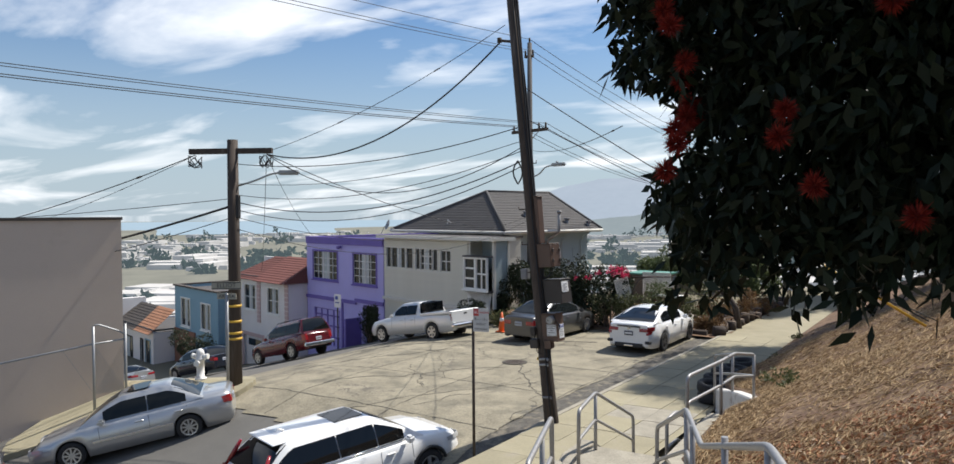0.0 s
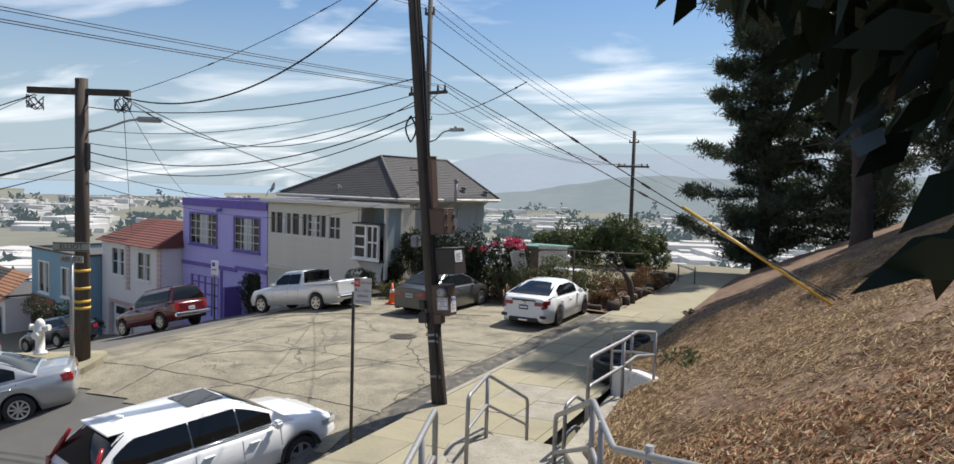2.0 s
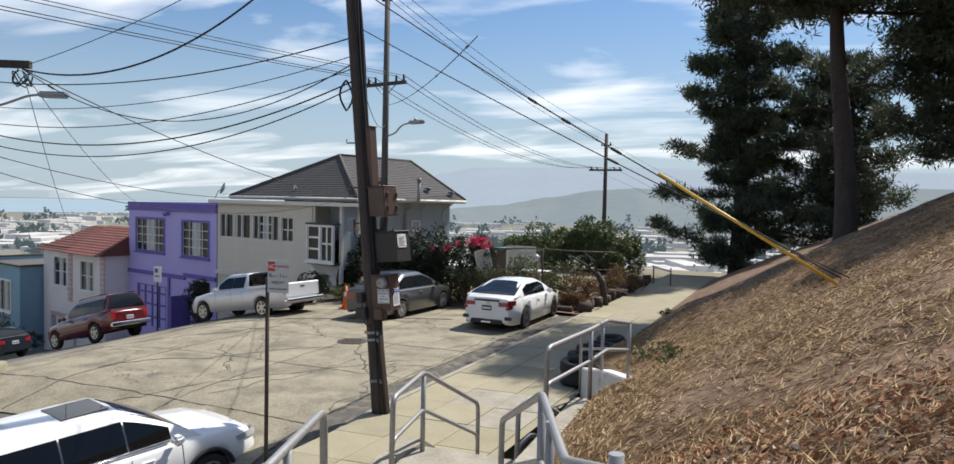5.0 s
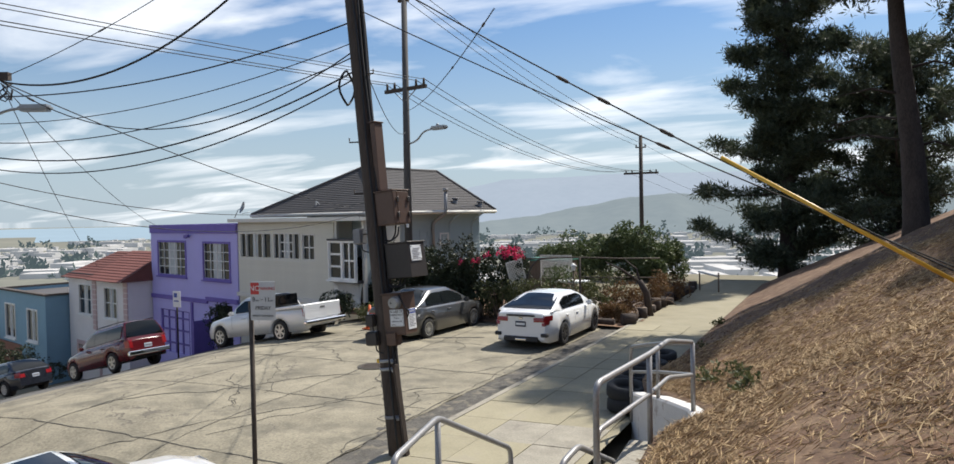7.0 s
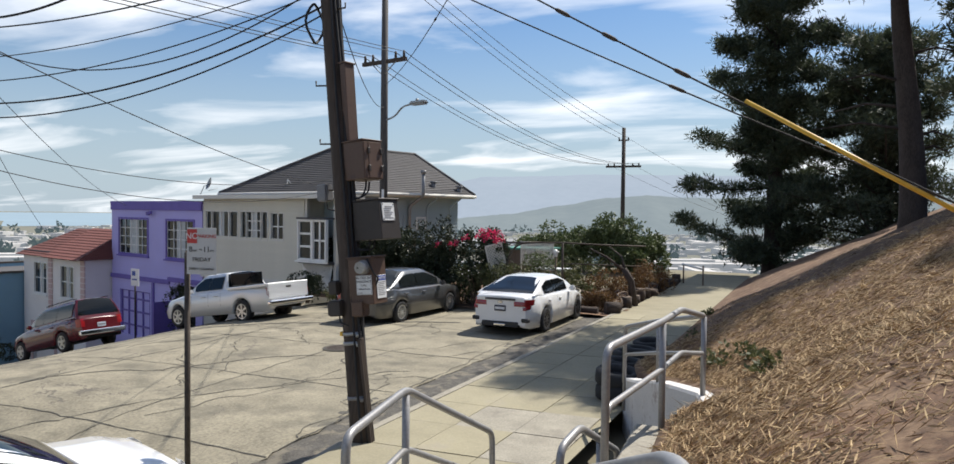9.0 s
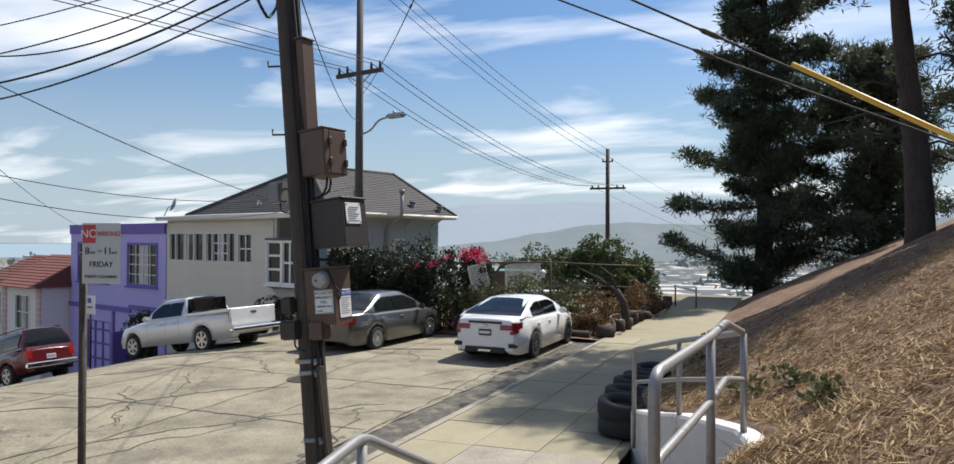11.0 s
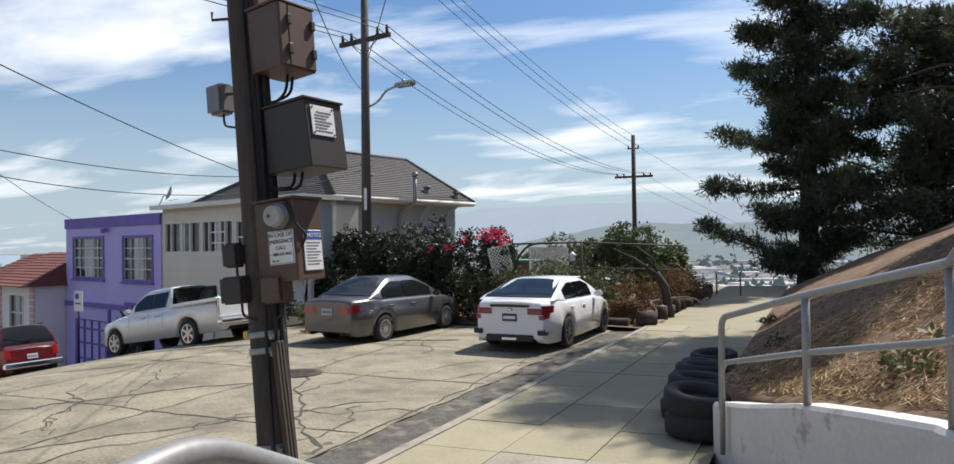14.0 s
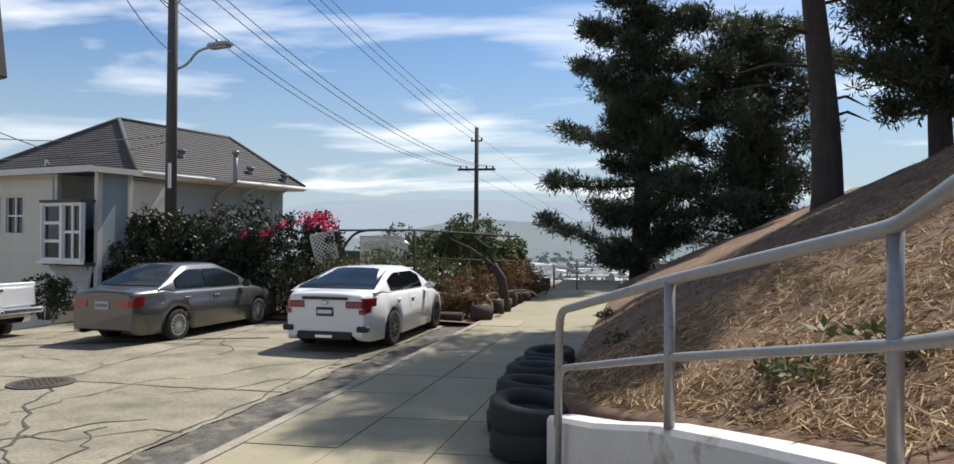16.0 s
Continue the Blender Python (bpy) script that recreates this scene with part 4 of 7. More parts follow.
pts = [lean(5.12) + Vector((-0.17 + 0.02 * math.cos(a * 3), -0.1, 0)) + Vector((0, 0.17 * math.cos(a), 0.24 * math.sin(a))) for a in [2 * math.pi * k / 40 * 2.5 for k in range(41)]]
tube(bm, pts, 0.016, 6); part("cable_coil", bm, WIRE, main, "loose coil of black cable")
bm = bmesh.new()
box(bm, -0.9, 0.9, -0.05, 0.05, -0.06, 0.06, Matrix.Translation(lean(9.2)) @ Matrix.Rotation(radians(-12), 4, "Z")); part("crossarm", bm, TIMBER, main)
bm = bmesh.new(); tube(bm, [lean(7.9) + Vector((0, 0, 0)), lean(7.95) + Vector((-0.35, -0.05, 0.02))], 0.03, 8); disc(bm, lean(7.9) + Vector((-0.35, -0.05, 0.02)), 0.05, (0, 0, 1), 0.1, 10); part("insulator", bm, IRON, main)

def on_pole(z, turn):
    """A frame on the leaning pole: -y faces the stairs, +x the walkway."""
    return Matrix.Translation(lean(z)) @ Matrix.Rotation(radians(turn), 4, "Z") @ Matrix.Rotation(-0.09, 4, "Y")


def pole_box(z, turn, x0, x1, y0, y1, h, mat, label, paper=None, doors=False, flare=0.0):
    """A steel box on the pole; doors and notice are on its +x side."""
    t = thing("equipment_box", on_pole(z, turn), label, "equipment box", "boxes on the pole")
    bm = bmesh.new(); soft_box(bm, x0, x1, y0, y1, 0, h, 0.008)
    for v in bm.verts:
        v.co.x += flare * (1 - v.co.z / h) * (v.co.x > (x0 + x1) / 2)
    part("body", bm, mat, t)
    bm = bmesh.new(); soft_box(bm, x0 - 0.01, x1 + 0.015, y0 - 0.015, y1 + 0.01, h, h + 0.018, 0.004); part("lid", bm, mat, t)
    bm = bmesh.new(); soft_box(bm, -0.02, x0 + 0.01, y0 + 0.1, y0 + 0.14, 0.08, 0.12, 0.004); soft_box(bm, -0.02, x0 + 0.01, y0 + 0.1, y0 + 0.14, h - 0.12, h - 0.08, 0.004); part("bracket", bm, STEEL, t)
    if doors:
        ym = y0 + (y1 - y0) * 0.24
        for a, b in ((y0 + 0.006, ym - 0.004), (ym + 0.004, y1 - 0.006)):
            bm = bmesh.new(); soft_box(bm, x1, x1 + 0.012, a, b, 0.012, h - 0.012, 0.004); d = part("door", bm, mat, t)
        for zz in (0.09, h - 0.16):
            for yy in (ym - 0.022, y1 - 0.05):
                bm = bmesh.new(); soft_box(bm, x1 + 0.012, x1 + 0.034, yy, yy + 0.04, zz, zz + 0.075, 0.006); part("hinge", bm, DARK_BOX, t)
    if paper:
        py0, py1, pz0, pz1 = paper
        bm = bmesh.new(); soft_box(bm, x1 + 0.004, x1 + 0.010, py0, py1, pz0, pz1, 0.002)
        for v in bm.verts:
            v.co.x += flare * (1 - v.co.z / h)
        ppr = part("notice", bm, PAPER, t, "white printed notice")
        bm = bmesh.new()
        for k in range(7):
            zz = pz1 - 0.05 - 0.022 * k
            x = x1 + flare * (1 - zz / h)
            box(bm, x + 0.0105, x + 0.0125, py0 + 0.03 + 0.02 * (k == 0), py1 - 0.03 - 0.025 * (k % 3), zz, zz + 0.008)
        part("print", bm, GREY_BOX, ppr)
        for zz in (pz0 + 0.015, pz1 - 0.015):
            for yy in (py0 + 0.015, py1 - 0.015):
                bm = bmesh.new(); disc(bm, (x1 + flare * (1 - zz / h) + 0.009, yy, zz), 0.007, (1, 0, 0), 0.006, 8); part("screw", bm, DARK_BOX, ppr)
    return t


def text_on(parent, words, size, m, mat, name="lettering"):
    """Raised lettering from the built-in font, as a mesh part under parent."""
    cu = bpy.data.curves.new(name, "FONT")
    cu.body, cu.size, cu.align_x, cu.align_y, cu.extrude = words, size, "CENTER", "CENTER", 0.0012
    tmp = bpy.data.objects.new("tmp", cu)
    scene.collection.objects.link(tmp)
    me = bpy.data.meshes.new_from_object(tmp.evaluated_get(bpy.context.evaluated_depsgraph_get()))
    bpy.data.objects.remove(tmp)
    me.materials.clear()
    me.materials.append(mat)
    ob = new(name, me)
    ob.parent = parent
    ob.matrix_local = m
    return ob


FACE = Matrix.Rotation(radians(90), 4, "X")
SIDE = Matrix.Rotation(radians(90), 4, "Z") @ FACE
pole_box(3.64, -12, 0.10, 0.19, -0.03, 0.14, 0.95, BROWN_BOX, "tall narrow brown cable duct fixed to the pole")
pole_box(3.15, -12, 0.10, 0.42, -0.06, 0.27, 0.46, BROWN_BOX, "brown steel cabinet with hinged doors on the pole", doors=True)
pole_box(2.42, -12, 0.14, 0.55, -0.01, 0.345, 0.47, DARK_BOX, "dark grey slanted equipment cabinet with a white notice", paper=(0.03, 0.25, 0.22, 0.43), flare=0.03)
meterbox = pole_box(1.67, -6, 0.06, 0.41, -0.10, 0.18, 0.55, BROWN_BOX, "brown meter cabinet with emergency and notice plates")
bm = bmesh.new(); disc(bm, (0.30, -0.10, 0.44), 0.086, (0, -1, 0), 0.04, 24); m_ = part("meter", bm, GREY_BOX, meterbox, "round electricity meter")
bm = bmesh.new(); disc(bm, (0.30, -0.14, 0.44), 0.078, (0, -1, 0), 0.06, 24, 0.068); part("meter_glass", bm, material("meter_glass", (0.34, 0.34, 0.33), 0.12, var=0.2, scale=9), m_)
bm = bmesh.new(); box(bm, 0.27, 0.29, -0.205, -0.2, 0.43, 0.45); part("mark", bm, INK, m_)
bm = bmesh.new(); soft_box(bm, 0.175, 0.40, -0.112, -0.104, 0.115, 0.345, 0.003); em = part("emergency_plate", bm, PAPER, meterbox, "white plate with black emergency lettering")
bm = bmesh.new()
for x0, x1, z0, z1 in ((0.181, 0.394, 0.121, 0.124), (0.181, 0.394, 0.336, 0.339), (0.181, 0.184, 0.124, 0.336), (0.391, 0.394, 0.124, 0.336)):
    box(bm, x0, x1, -0.1135, -0.112, z0, z1)
part("border", bm, INK, em)
for k, (w, sz) in enumerate((("IN CASE OF", 0.039), ("EMERGENCY", 0.037), ("CALL", 0.037), ("1-888-662-4662", 0.028), ("Site No:", 0.020))):
    text_on(em, w, sz, Matrix.Translation((0.2875 if k < 4 else 0.235, -0.1135, 0.313 - 0.043 * k)) @ FACE, INK)
bm = bmesh.new(); soft_box(bm, 0.412, 0.419, -0.03, 0.155, 0.06, 0.335, 0.003); no = part("notice_plate", bm, PAPER, meterbox, "white plate under a blue notice band")
bm = bmesh.new(); box(bm, 0.419, 0.4205, -0.025, 0.15, 0.27, 0.33); part("band", bm, BLUE_INK, no)
text_on(no, "NOTICE", 0.040, Matrix.Translation((0.421, 0.078, 0.30)) @ SIDE, PAPER)
bm = bmesh.new()
for k in range(8):
    box(bm, 0.419, 0.4205, -0.01, 0.135 - 0.02 * (k % 3), 0.245 - 0.021 * k, 0.253 - 0.021 * k)
part("print", bm, GREY_BOX, no)
bm = bmesh.new(); tube(bm, rounded([(0.36, -0.12, 0.54), (0.44, -0.11, 0.36), (0.45, -0.03, 0.30), (0.42, -0.06, 0.22)], 0.05), 0.010, 6); part("loop_cable", bm, WIRE, meterbox)
for z, turn, x, y, w, d, h, mat, lab in ((2.93, -12, -0.33, -0.12, 0.16, 0.13, 0.22, GREY_BOX, "small grey junction box on the pole"), (1.80, 0, -0.20, -0.17, 0.13, 0.10, 0.17, DARK_BOX, "small dark terminal box on the pole"),
                          (1.55, 0, -0.21, -0.20, 0.19, 0.15, 0.19, DARK_BOX, "dark round-cornered terminal box"), (1.53, 0, 0.08, -0.14, 0.17, 0.15, 0.19, BROWN_BOX, "small brown switch box on the pole")):
    t = thing("junction_box", on_pole(z, turn), lab, "junction box", "boxes on the pole")
    bm = bmesh.new(); soft_box(bm, x, x + w, y, y + d, 0, h, 0.018, None, 2); part("body", bm, mat, t)
    bm = bmesh.new(); soft_box(bm, x + 0.01, x + w - 0.01, y - 0.014, y, 0.012, h - 0.012, 0.006); part("cover", bm, mat, t)
    bm = bmesh.new(); tube(bm, rounded([(x + w * 0.6, y + d / 2, 0.0), (x + w * 0.6, y + d / 2, -0.09), (x + w * 0.6 + (0.12 if x < 0 else -0.1), y + d / 2, -0.12)], 0.06), 0.009, 6); part("cable", bm, WIRE, t)
for k, (za, zb, off) in enumerate(((3.15, 2.97, 0.34), (3.17, 2.96, 0.30), (2.48, 2.35, 0.30), (2.47, 2.34, 0.36))):
    bm = bmesh.new(); p, q = lean(za) + Vector((off, 0.06, 0)), lean(zb) + Vector((0.13, 0.0, 0))
    tube(bm, rounded([p, p + Vector((0.0, -0.02, -0.13)), q + Vector((0.12, -0.05, -0.02)), q], 0.06), 0.011, 6); part("drip_loop", bm, WIRE, main, "black drip loop under a cabinet")

# street light pole behind the cars
LAMP = Vector((-7.12, 13.29, 0))
lamp = thing("street_lamp", Matrix.Translation(LAMP), "tall grey pole with crossarm and a small street light", "street lamp")
bm = bmesh.new(); tube(bm, [(0, 0, -0.3), (0.02, 0, 11.25)], [0.15, 0.095], 14); part("shaft", bm, GREY_TIMBER, lamp)
bm = bmesh.new(); box(bm, -0.95, 0.95, -0.05, 0.05, 7.6, 7.72, Matrix.Rotation(radians(-14), 4, "Z")); ca = part("crossarm", bm, TIMBER, lamp)
for x in (-0.85, -0.5, 0.5, 0.85):
    bm = bmesh.new(); disc(bm, (x * 0.97, -x * 0.242, 7.72), 0.05, (0, 0, 1), 0.22, 8, 0.035); part("insulator", bm, IRON, ca)
for s in (-1, 1):
    bm = bmesh.new(); tube(bm, [(0, -0.07, 7.2), (0.48 * s, -0.12 * s - 0.02, 7.6)], 0.018, 6); part("brace", bm, STEEL, lamp)
bm = bmesh.new(); box(bm, -0.2, 0.2, -0.05, 0.05, 10.65, 10.75); part("crossarm", bm, TIMBER, lamp)
for z, x in ((10.75, 0.17), (10.75, -0.17), (11.25, 0.02)):
    bm = bmesh.new(); disc(bm, (x, 0, z), 0.04, (0, 0, 1), 0.2, 8); part("insulator", bm, IRON, lamp)
bm = bmesh.new(); tube(bm, rounded([(0.05, -0.02, 5.75), (0.5, -0.15, 5.85), (0.8, -0.25, 6.15), (1.35, -0.4, 6.2)], 0.25, 5), 0.03, 8); part("arm", bm, STEEL, lamp)
bm = bmesh.new(); soft_box(bm, 1.2, 1.85, -0.14, 0.14, 6.14, 6.27, 0.05, Matrix.Rotation(radians(-16), 4, "Z"), 2); disc(bm, (1.4, -0.4, 6.26), 0.05, (0, 0, 1), 0.08, 10); part("lantern", bm, STEEL, lamp)
bm = bmesh.new(); box(bm, 0.02, 0.1, -0.165, -0.15, 2.9, 3.5); part("number_plate", bm, PAPER, lamp)

# pole on the corner across the crossing
LP = Vector((-8.82, -0.52, 0))
corner_pole = thing("utility_pole", Matrix.Translation(LP), "dark timber pole with one crossarm and tangled service wires", "utility pole")
bm = bmesh.new(); tube(bm, [(0, 0, -0.4), (0.0, 0.0, 3), (0, 0, 6.22)], [0.165, 0.155, 0.135], 14); part("shaft", bm, TIMBER, corner_pole)
ARM = Vector((0.9, 0.44, 0)).normalized()
bm = bmesh.new(); box(bm, -1.15, 1.05, -0.06, 0.06, 5.86, 6.0, Matrix.Rotation(math.atan2(ARM.y, ARM.x), 4, "Z")); part("crossarm", bm, TIMBER, corner_pole)
for z in (1.05, 1.2, 1.5, 1.9):
    bm = bmesh.new(); disc(bm, (0, 0, z), 0.172, (0, 0, 1), 0.06, 16); part("band", bm, YELLOW, corner_pole, "yellow reflective band")
bm = bmesh.new(); soft_box(bm, 0.13, 0.22, -0.06, 0.06, 4.2, 4.8, 0.02); part("terminal", bm, WIRE, corner_pole)
bm = bmesh.new(); tube(bm, rounded([(0, 0, 5.0), (0.5, 0.25, 5.15), (0.95, 0.45, 5.35), (1.3, 0.6, 5.35)], 0.2), 0.025, 8); part("lamp_arm", bm, STEEL, corner_pole)
bm = bmesh.new(); soft_box(bm, 1.2, 1.75, -0.12, 0.12, 5.3, 5.42, 0.04, Matrix.Rotation(math.atan2(ARM.y, ARM.x), 4, "Z"), 2); part("lantern", bm, STEEL, corner_pole)
rnd = random.Random(3)
for s in (-1.0, 0.9):
    bm = bmesh.new()
    c = ARM * s + Vector((0, 0, 5.79))
    for k in range(7):
        a = rnd.uniform(0, 6.28)
        tube(bm, [c + Vector((0.16 * math.cos(a + q) + rnd.uniform(-.03, .03), 0.16 * math.sin(a + q), -0.12 - 0.14 * math.sin(q * 1.4) + rnd.uniform(-.03, .03))) for q in [0.4 * i for i in range(9)]], 0.012, 5)
    part("jumper_wires", bm, WIRE, corner_pole, "tangle of black jumper wires")
# far pole
far = thing("utility_pole", Matrix.Translation((-4.0, 40.2, 0)), "distant timber utility pole with one crossarm", "utility pole")
bm = bmesh.new(); tube(bm, [(0, 0, -3), (0, 0, 8.4)], [0.17, 0.12], 12); part("shaft", bm, TIMBER, far)
bm = bmesh.new(); box(bm, -1.15, 1.15, -0.06, 0.06, 5.8, 5.93); part("crossarm", bm, TIMBER, far)
bm = bmesh.new(); box(bm, -0.35, 0.35, -0.05, 0.05, 7.55, 7.63); part("crossarm", bm, TIMBER, far)
for x, z in ((-1.0, 5.93), (-0.6, 5.93), (0.6, 5.93), (1.0, 5.93), (-0.3, 7.63), (0.3, 7.63)):
    bm = bmesh.new(); disc(bm, (x, 0, z), 0.05, (0, 0, 1), 0.15, 6); part("insulator", bm, IRON, far)


def wire(a, b, sag, r=0.012, knots=(), label="black overhead cable between the poles"):
    """A hanging cable, with clamps at given shares of its length."""
    a, b = Vector(a), Vector(b)
    n = 28
    at = lambda s: a.lerp(b, s) - Vector((0, 0, 4 * sag * s * (1 - s)))
    r *= 0.8
    bm = bmesh.new(); tube(bm, [at(i / n) for i in range(n + 1)], r, 6)
    t = tagged(link("overhead_wire", bm, WIRE), label, "wire", "overhead wires")
    for s in knots:
        bm = bmesh.new()
        d = (at(min(1, s + 0.01)) - at(max(0, s - 0.01))).normalized()
        c = at(s)
        tube(bm, [c - d * 0.10, c - d * 0.06, c + d * 0.06, c + d * 0.10], [r, r * 2.1, r * 2.1, r], 8)
        part("clamp", bm, IRON, t)


PT = lambda z, dx=0.0, dy=0.0: lean(z) + Vector((dx, dy, 0))
L2 = lambda z, x=0.0: LAMP + Vector((x, -0.24 * x, z))
CP = lambda s, z: LP + ARM * s + Vector((0, 0, z))
FPV = lambda x, z: Vector((-4.0 + x, 40.2, z))
# from the light pole to the far pole
for x, z, fx, fz, s in ((-0.85, 7.9, -1.0, 6.05, 1.0), (-0.5, 7.9, -0.6, 6.05, 1.0), (0.5, 7.9, 0.6, 6.05, 1.0), (0.85, 7.9, 1.0, 6.05, 1.0), (0.02, 11.4, 0.0, 8.4, 0.5), (0.17, 10.9, 0.3, 7.75, 0.5), (-0.17, 10.9, -0.3, 7.75, 0.5)):
    wire(L2(z, x), FPV(fx, fz), s, 0.015)
for fx, fz in ((-1, 6.0), (0.6, 6.0), (0.3, 7.7)):
    wire(FPV(fx, fz), (12, 88, -6 + fz), 1.0, 0.011)
# across the crossing, left of the leaning pole
wire(CP(0.9, 5.84), PT(7.95, -0.35), 0.9, 0.022)
wire(CP(0.9, 5.9), PT(8.3, -0.2), 0.25, 0.009, (0.35, 0.75))
wire(CP(0.1, 5.6), PT(6.1), 0.35, 0.014)
wire(CP(0.1, 5.1), PT(5.8), 0.35, 0.009)
wire(CP(0.1, 4.8), PT(5.6), 0.45, 0.011)
wire(CP(0.15, 4.6), PT(5.4), 0.6, 0.016)
wire(CP(0.15, 4.4), PT(5.3), 0.65, 0.013)
wire(CP(0.9, 5.84), PT(5.5) + Vector((0, 0, 0.2)), 1.0, 0.012, (0.1,))
wire(CP(0.15, 4.2), L2(4.2), 0.8, 0.011)
wire(CP(0.15, 3.9), L2(4.05), 1.0, 0.011)
wire(CP(0.9, 5.84), tuple(CORNER + FACADE * 4.0 + BACK * 3 + Vector((0, 0, 3.6))), 0.3, 0.014)
wire(CP(0.9, 5.8), tuple(CORNER + FACADE * -6.0 + Vector((0, 0, 2.9))), 0.4, 0.01)
wire(CP(0.9, 5.8), tuple(CORNER + FACADE * -13.0 + Vector((0, 0, 0.8))), 0.4, 0.01)
# along the street from the light pole to the next pole behind the stairs
STREET = Vector((-7.86, -34.6, 0.0))
for z, x, r_ in ((7.9, -0.85, 0.016), (7.9, -0.5, 0.016), (7.9, 0.5, 0.013), (7.9, 0.85, 0.013), (11.4, 0.02, 0.013), (10.9, 0.17, 0.013), (10.9, -0.17, 0.013)):
    wire(L2(z, x), L2(z, x) + STREET, 0.35, r_)
wire(L2(6.2), PT(5.75), 0.5, 0.011)
# service wires from the corner pole
wire(CP(-1.0, 5.84), (-22, -6, 3.0), 0.5, 0.016, (0.12,))
wire(CP(-0.1, 4.5), (-26, -4.5, 1.6), 0.4, 0.04)
wire(CP(-0.1, 4.2), (-26, -5.5, 2.0), 0.7, 0.014)
wire(CP(-0.1, 4.7), (-30, -9, 4.2), 0.4, 0.012)
wire(CP(-1.0, 5.84), (-30, 2.0, 3.2), 0.4, 0.009, (0.2, 0.3))
# guy wire with its yellow guard
ANCHOR = Vector((6.45, -0.8, 2.52))
wire(PT(7.0), ANCHOR + Vector((0, 0, 0.1)), 0.12, 0.013, (0.45, 0.52, 0.62))
wire(PT(6.3), ANCHOR + Vector((0.1, 0.1, 0.1)), 0.06, 0.011, (0.6,))
wire(L2(6.9), PT(7.4) + (ANCHOR - PT(7.0)) * 0.33, 0.25, 0.011, (0.75, 0.95))
guard = bmesh.new()
g0 = ANCHOR + (PT(7.0) - ANCHOR) * 0.005
g1 = ANCHOR + (PT(7.0) - ANCHOR) * 0.30
tube(guard, [g0, g1], 0.021, 10)
tagged(link("guy_guard", guard, YELLOW), "yellow plastic guard on a guy wire in the hillside", "guy wire")

# parking sign by the kerb
SIGN_Z = street_z(-0.3, -2.74)
sign = thing("parking_sign", pose(-0.28, -2.74, street_z(-0.3, -2.74), 0, 0, 10), "white no-parking sign with red and black lettering on a steel post", "sign")
bm = bmesh.new(); tube(bm, [(-0.015, 0.03, 0), (-0.015, 0.03, 2.42 - SIGN_Z)], 0.026, 10); part("post", bm, IRON, sign)
bm = bmesh.new(); soft_box(bm, -0.17, 0.25, -0.005, 0.004, 2.38, 2.98, 0.004); plate = part("plate", bm, material("sign_sheet", (0.52, 0.52, 0.53), 0.5, var=0.06, scale=6), sign)
bm = bmesh.new(); box(bm, -0.16, -0.02, -0.008, -0.0055, 2.78, 2.96); part("red_square", bm, RED_INK, plate)
for words, size, x, z, mat in (("NO", 0.115, -0.09, 2.87, PAPER), ("PARKING", 0.066, 0.115, 2.87, RED_INK), ("8", 0.10, -0.11, 2.70, INK), ("A.M.", 0.035, -0.05, 2.685, INK), ("TO", 0.03, 0.03, 2.70, INK), ("11", 0.10, 0.115, 2.70, INK), ("A.M.", 0.035, 0.19, 2.685, INK), ("FRIDAY", 0.078, 0.045, 2.57, INK), ("STREET CLEANING", 0.042, 0.04, 2.45, INK)):
    text_on(plate, words, size, Matrix.Translation((x, -0.0095, z)) @ FACE, mat)
plate.scale, plate.location = (0.68, 0.68, 0.68), (0.115, 0, 2.64 - SIGN_Z - 2.98 * 0.68)
# street name signs on their post
NAME_SHEET = material("name_sheet", (0.30, 0.29, 0.24), 0.5, var=0.1, scale=6)
names = thing("street_sign", pose(-8.62, -0.95, 0.1, 0, 0, 30), "street name plates on a grey post", "sign")
bm = bmesh.new(); tube(bm, [(0, 0, -0.2), (0, 0, 2.2)], 0.04, 10); part("post", bm, STEEL, names)
bm = bmesh.new(); box(bm, -0.38, 0.38, -0.01, 0.01, 2.3, 2.5); sp = part("name_plate", bm, NAME_SHEET, names)
bm = bmesh.new(); box(bm, -0.37, 0.37, -0.0115, -0.01, 2.31, 2.33); box(bm, -0.37, 0.37, -0.0115, -0.01, 2.47, 2.49); part("border", bm, INK, sp)
text_on(sp, "ELLIOT", 0.155, Matrix.Translation((0, -0.013, 2.4)) @ FACE, INK)
bm = bmesh.new(); box(bm, -0.26, 0.26, -0.01, 0.01, 2.05, 2.2, Matrix.Rotation(radians(-8), 4, "Z")); sq = part("name_plate", bm, NAME_SHEET, names)
text_on(sq, "ARLETA", 0.12, Matrix.Rotation(radians(-8), 4, "Z") @ Matrix.Translation((0, -0.013, 2.125)) @ FACE, INK)
# small sign before the lilac house
small = thing("parking_sign", pose(-16.0, 11.5, street_z(-16, 11.5), 0, 0, -10), "small white parking sign on a dark post", "sign")
bm = bmesh.new(); tube(bm, [(0, 0.02, 0), (0, 0.02, 2.35)], 0.03, 8); part("post", bm, IRON, small)
bm = bmesh.new(); box(bm, -0.2, 0.25, -0.01, 0.01, 1.9, 2.5); sp = part("plate", bm, PAPER, small)
bm = bmesh.new(); box(bm, -0.13, 0.06, -0.014, -0.0105, 2.26, 2.42); box(bm, -0.13, 0.15, -0.014, -0.0105, 2.1, 2.15); part("print", bm, BLUE_INK, sp)

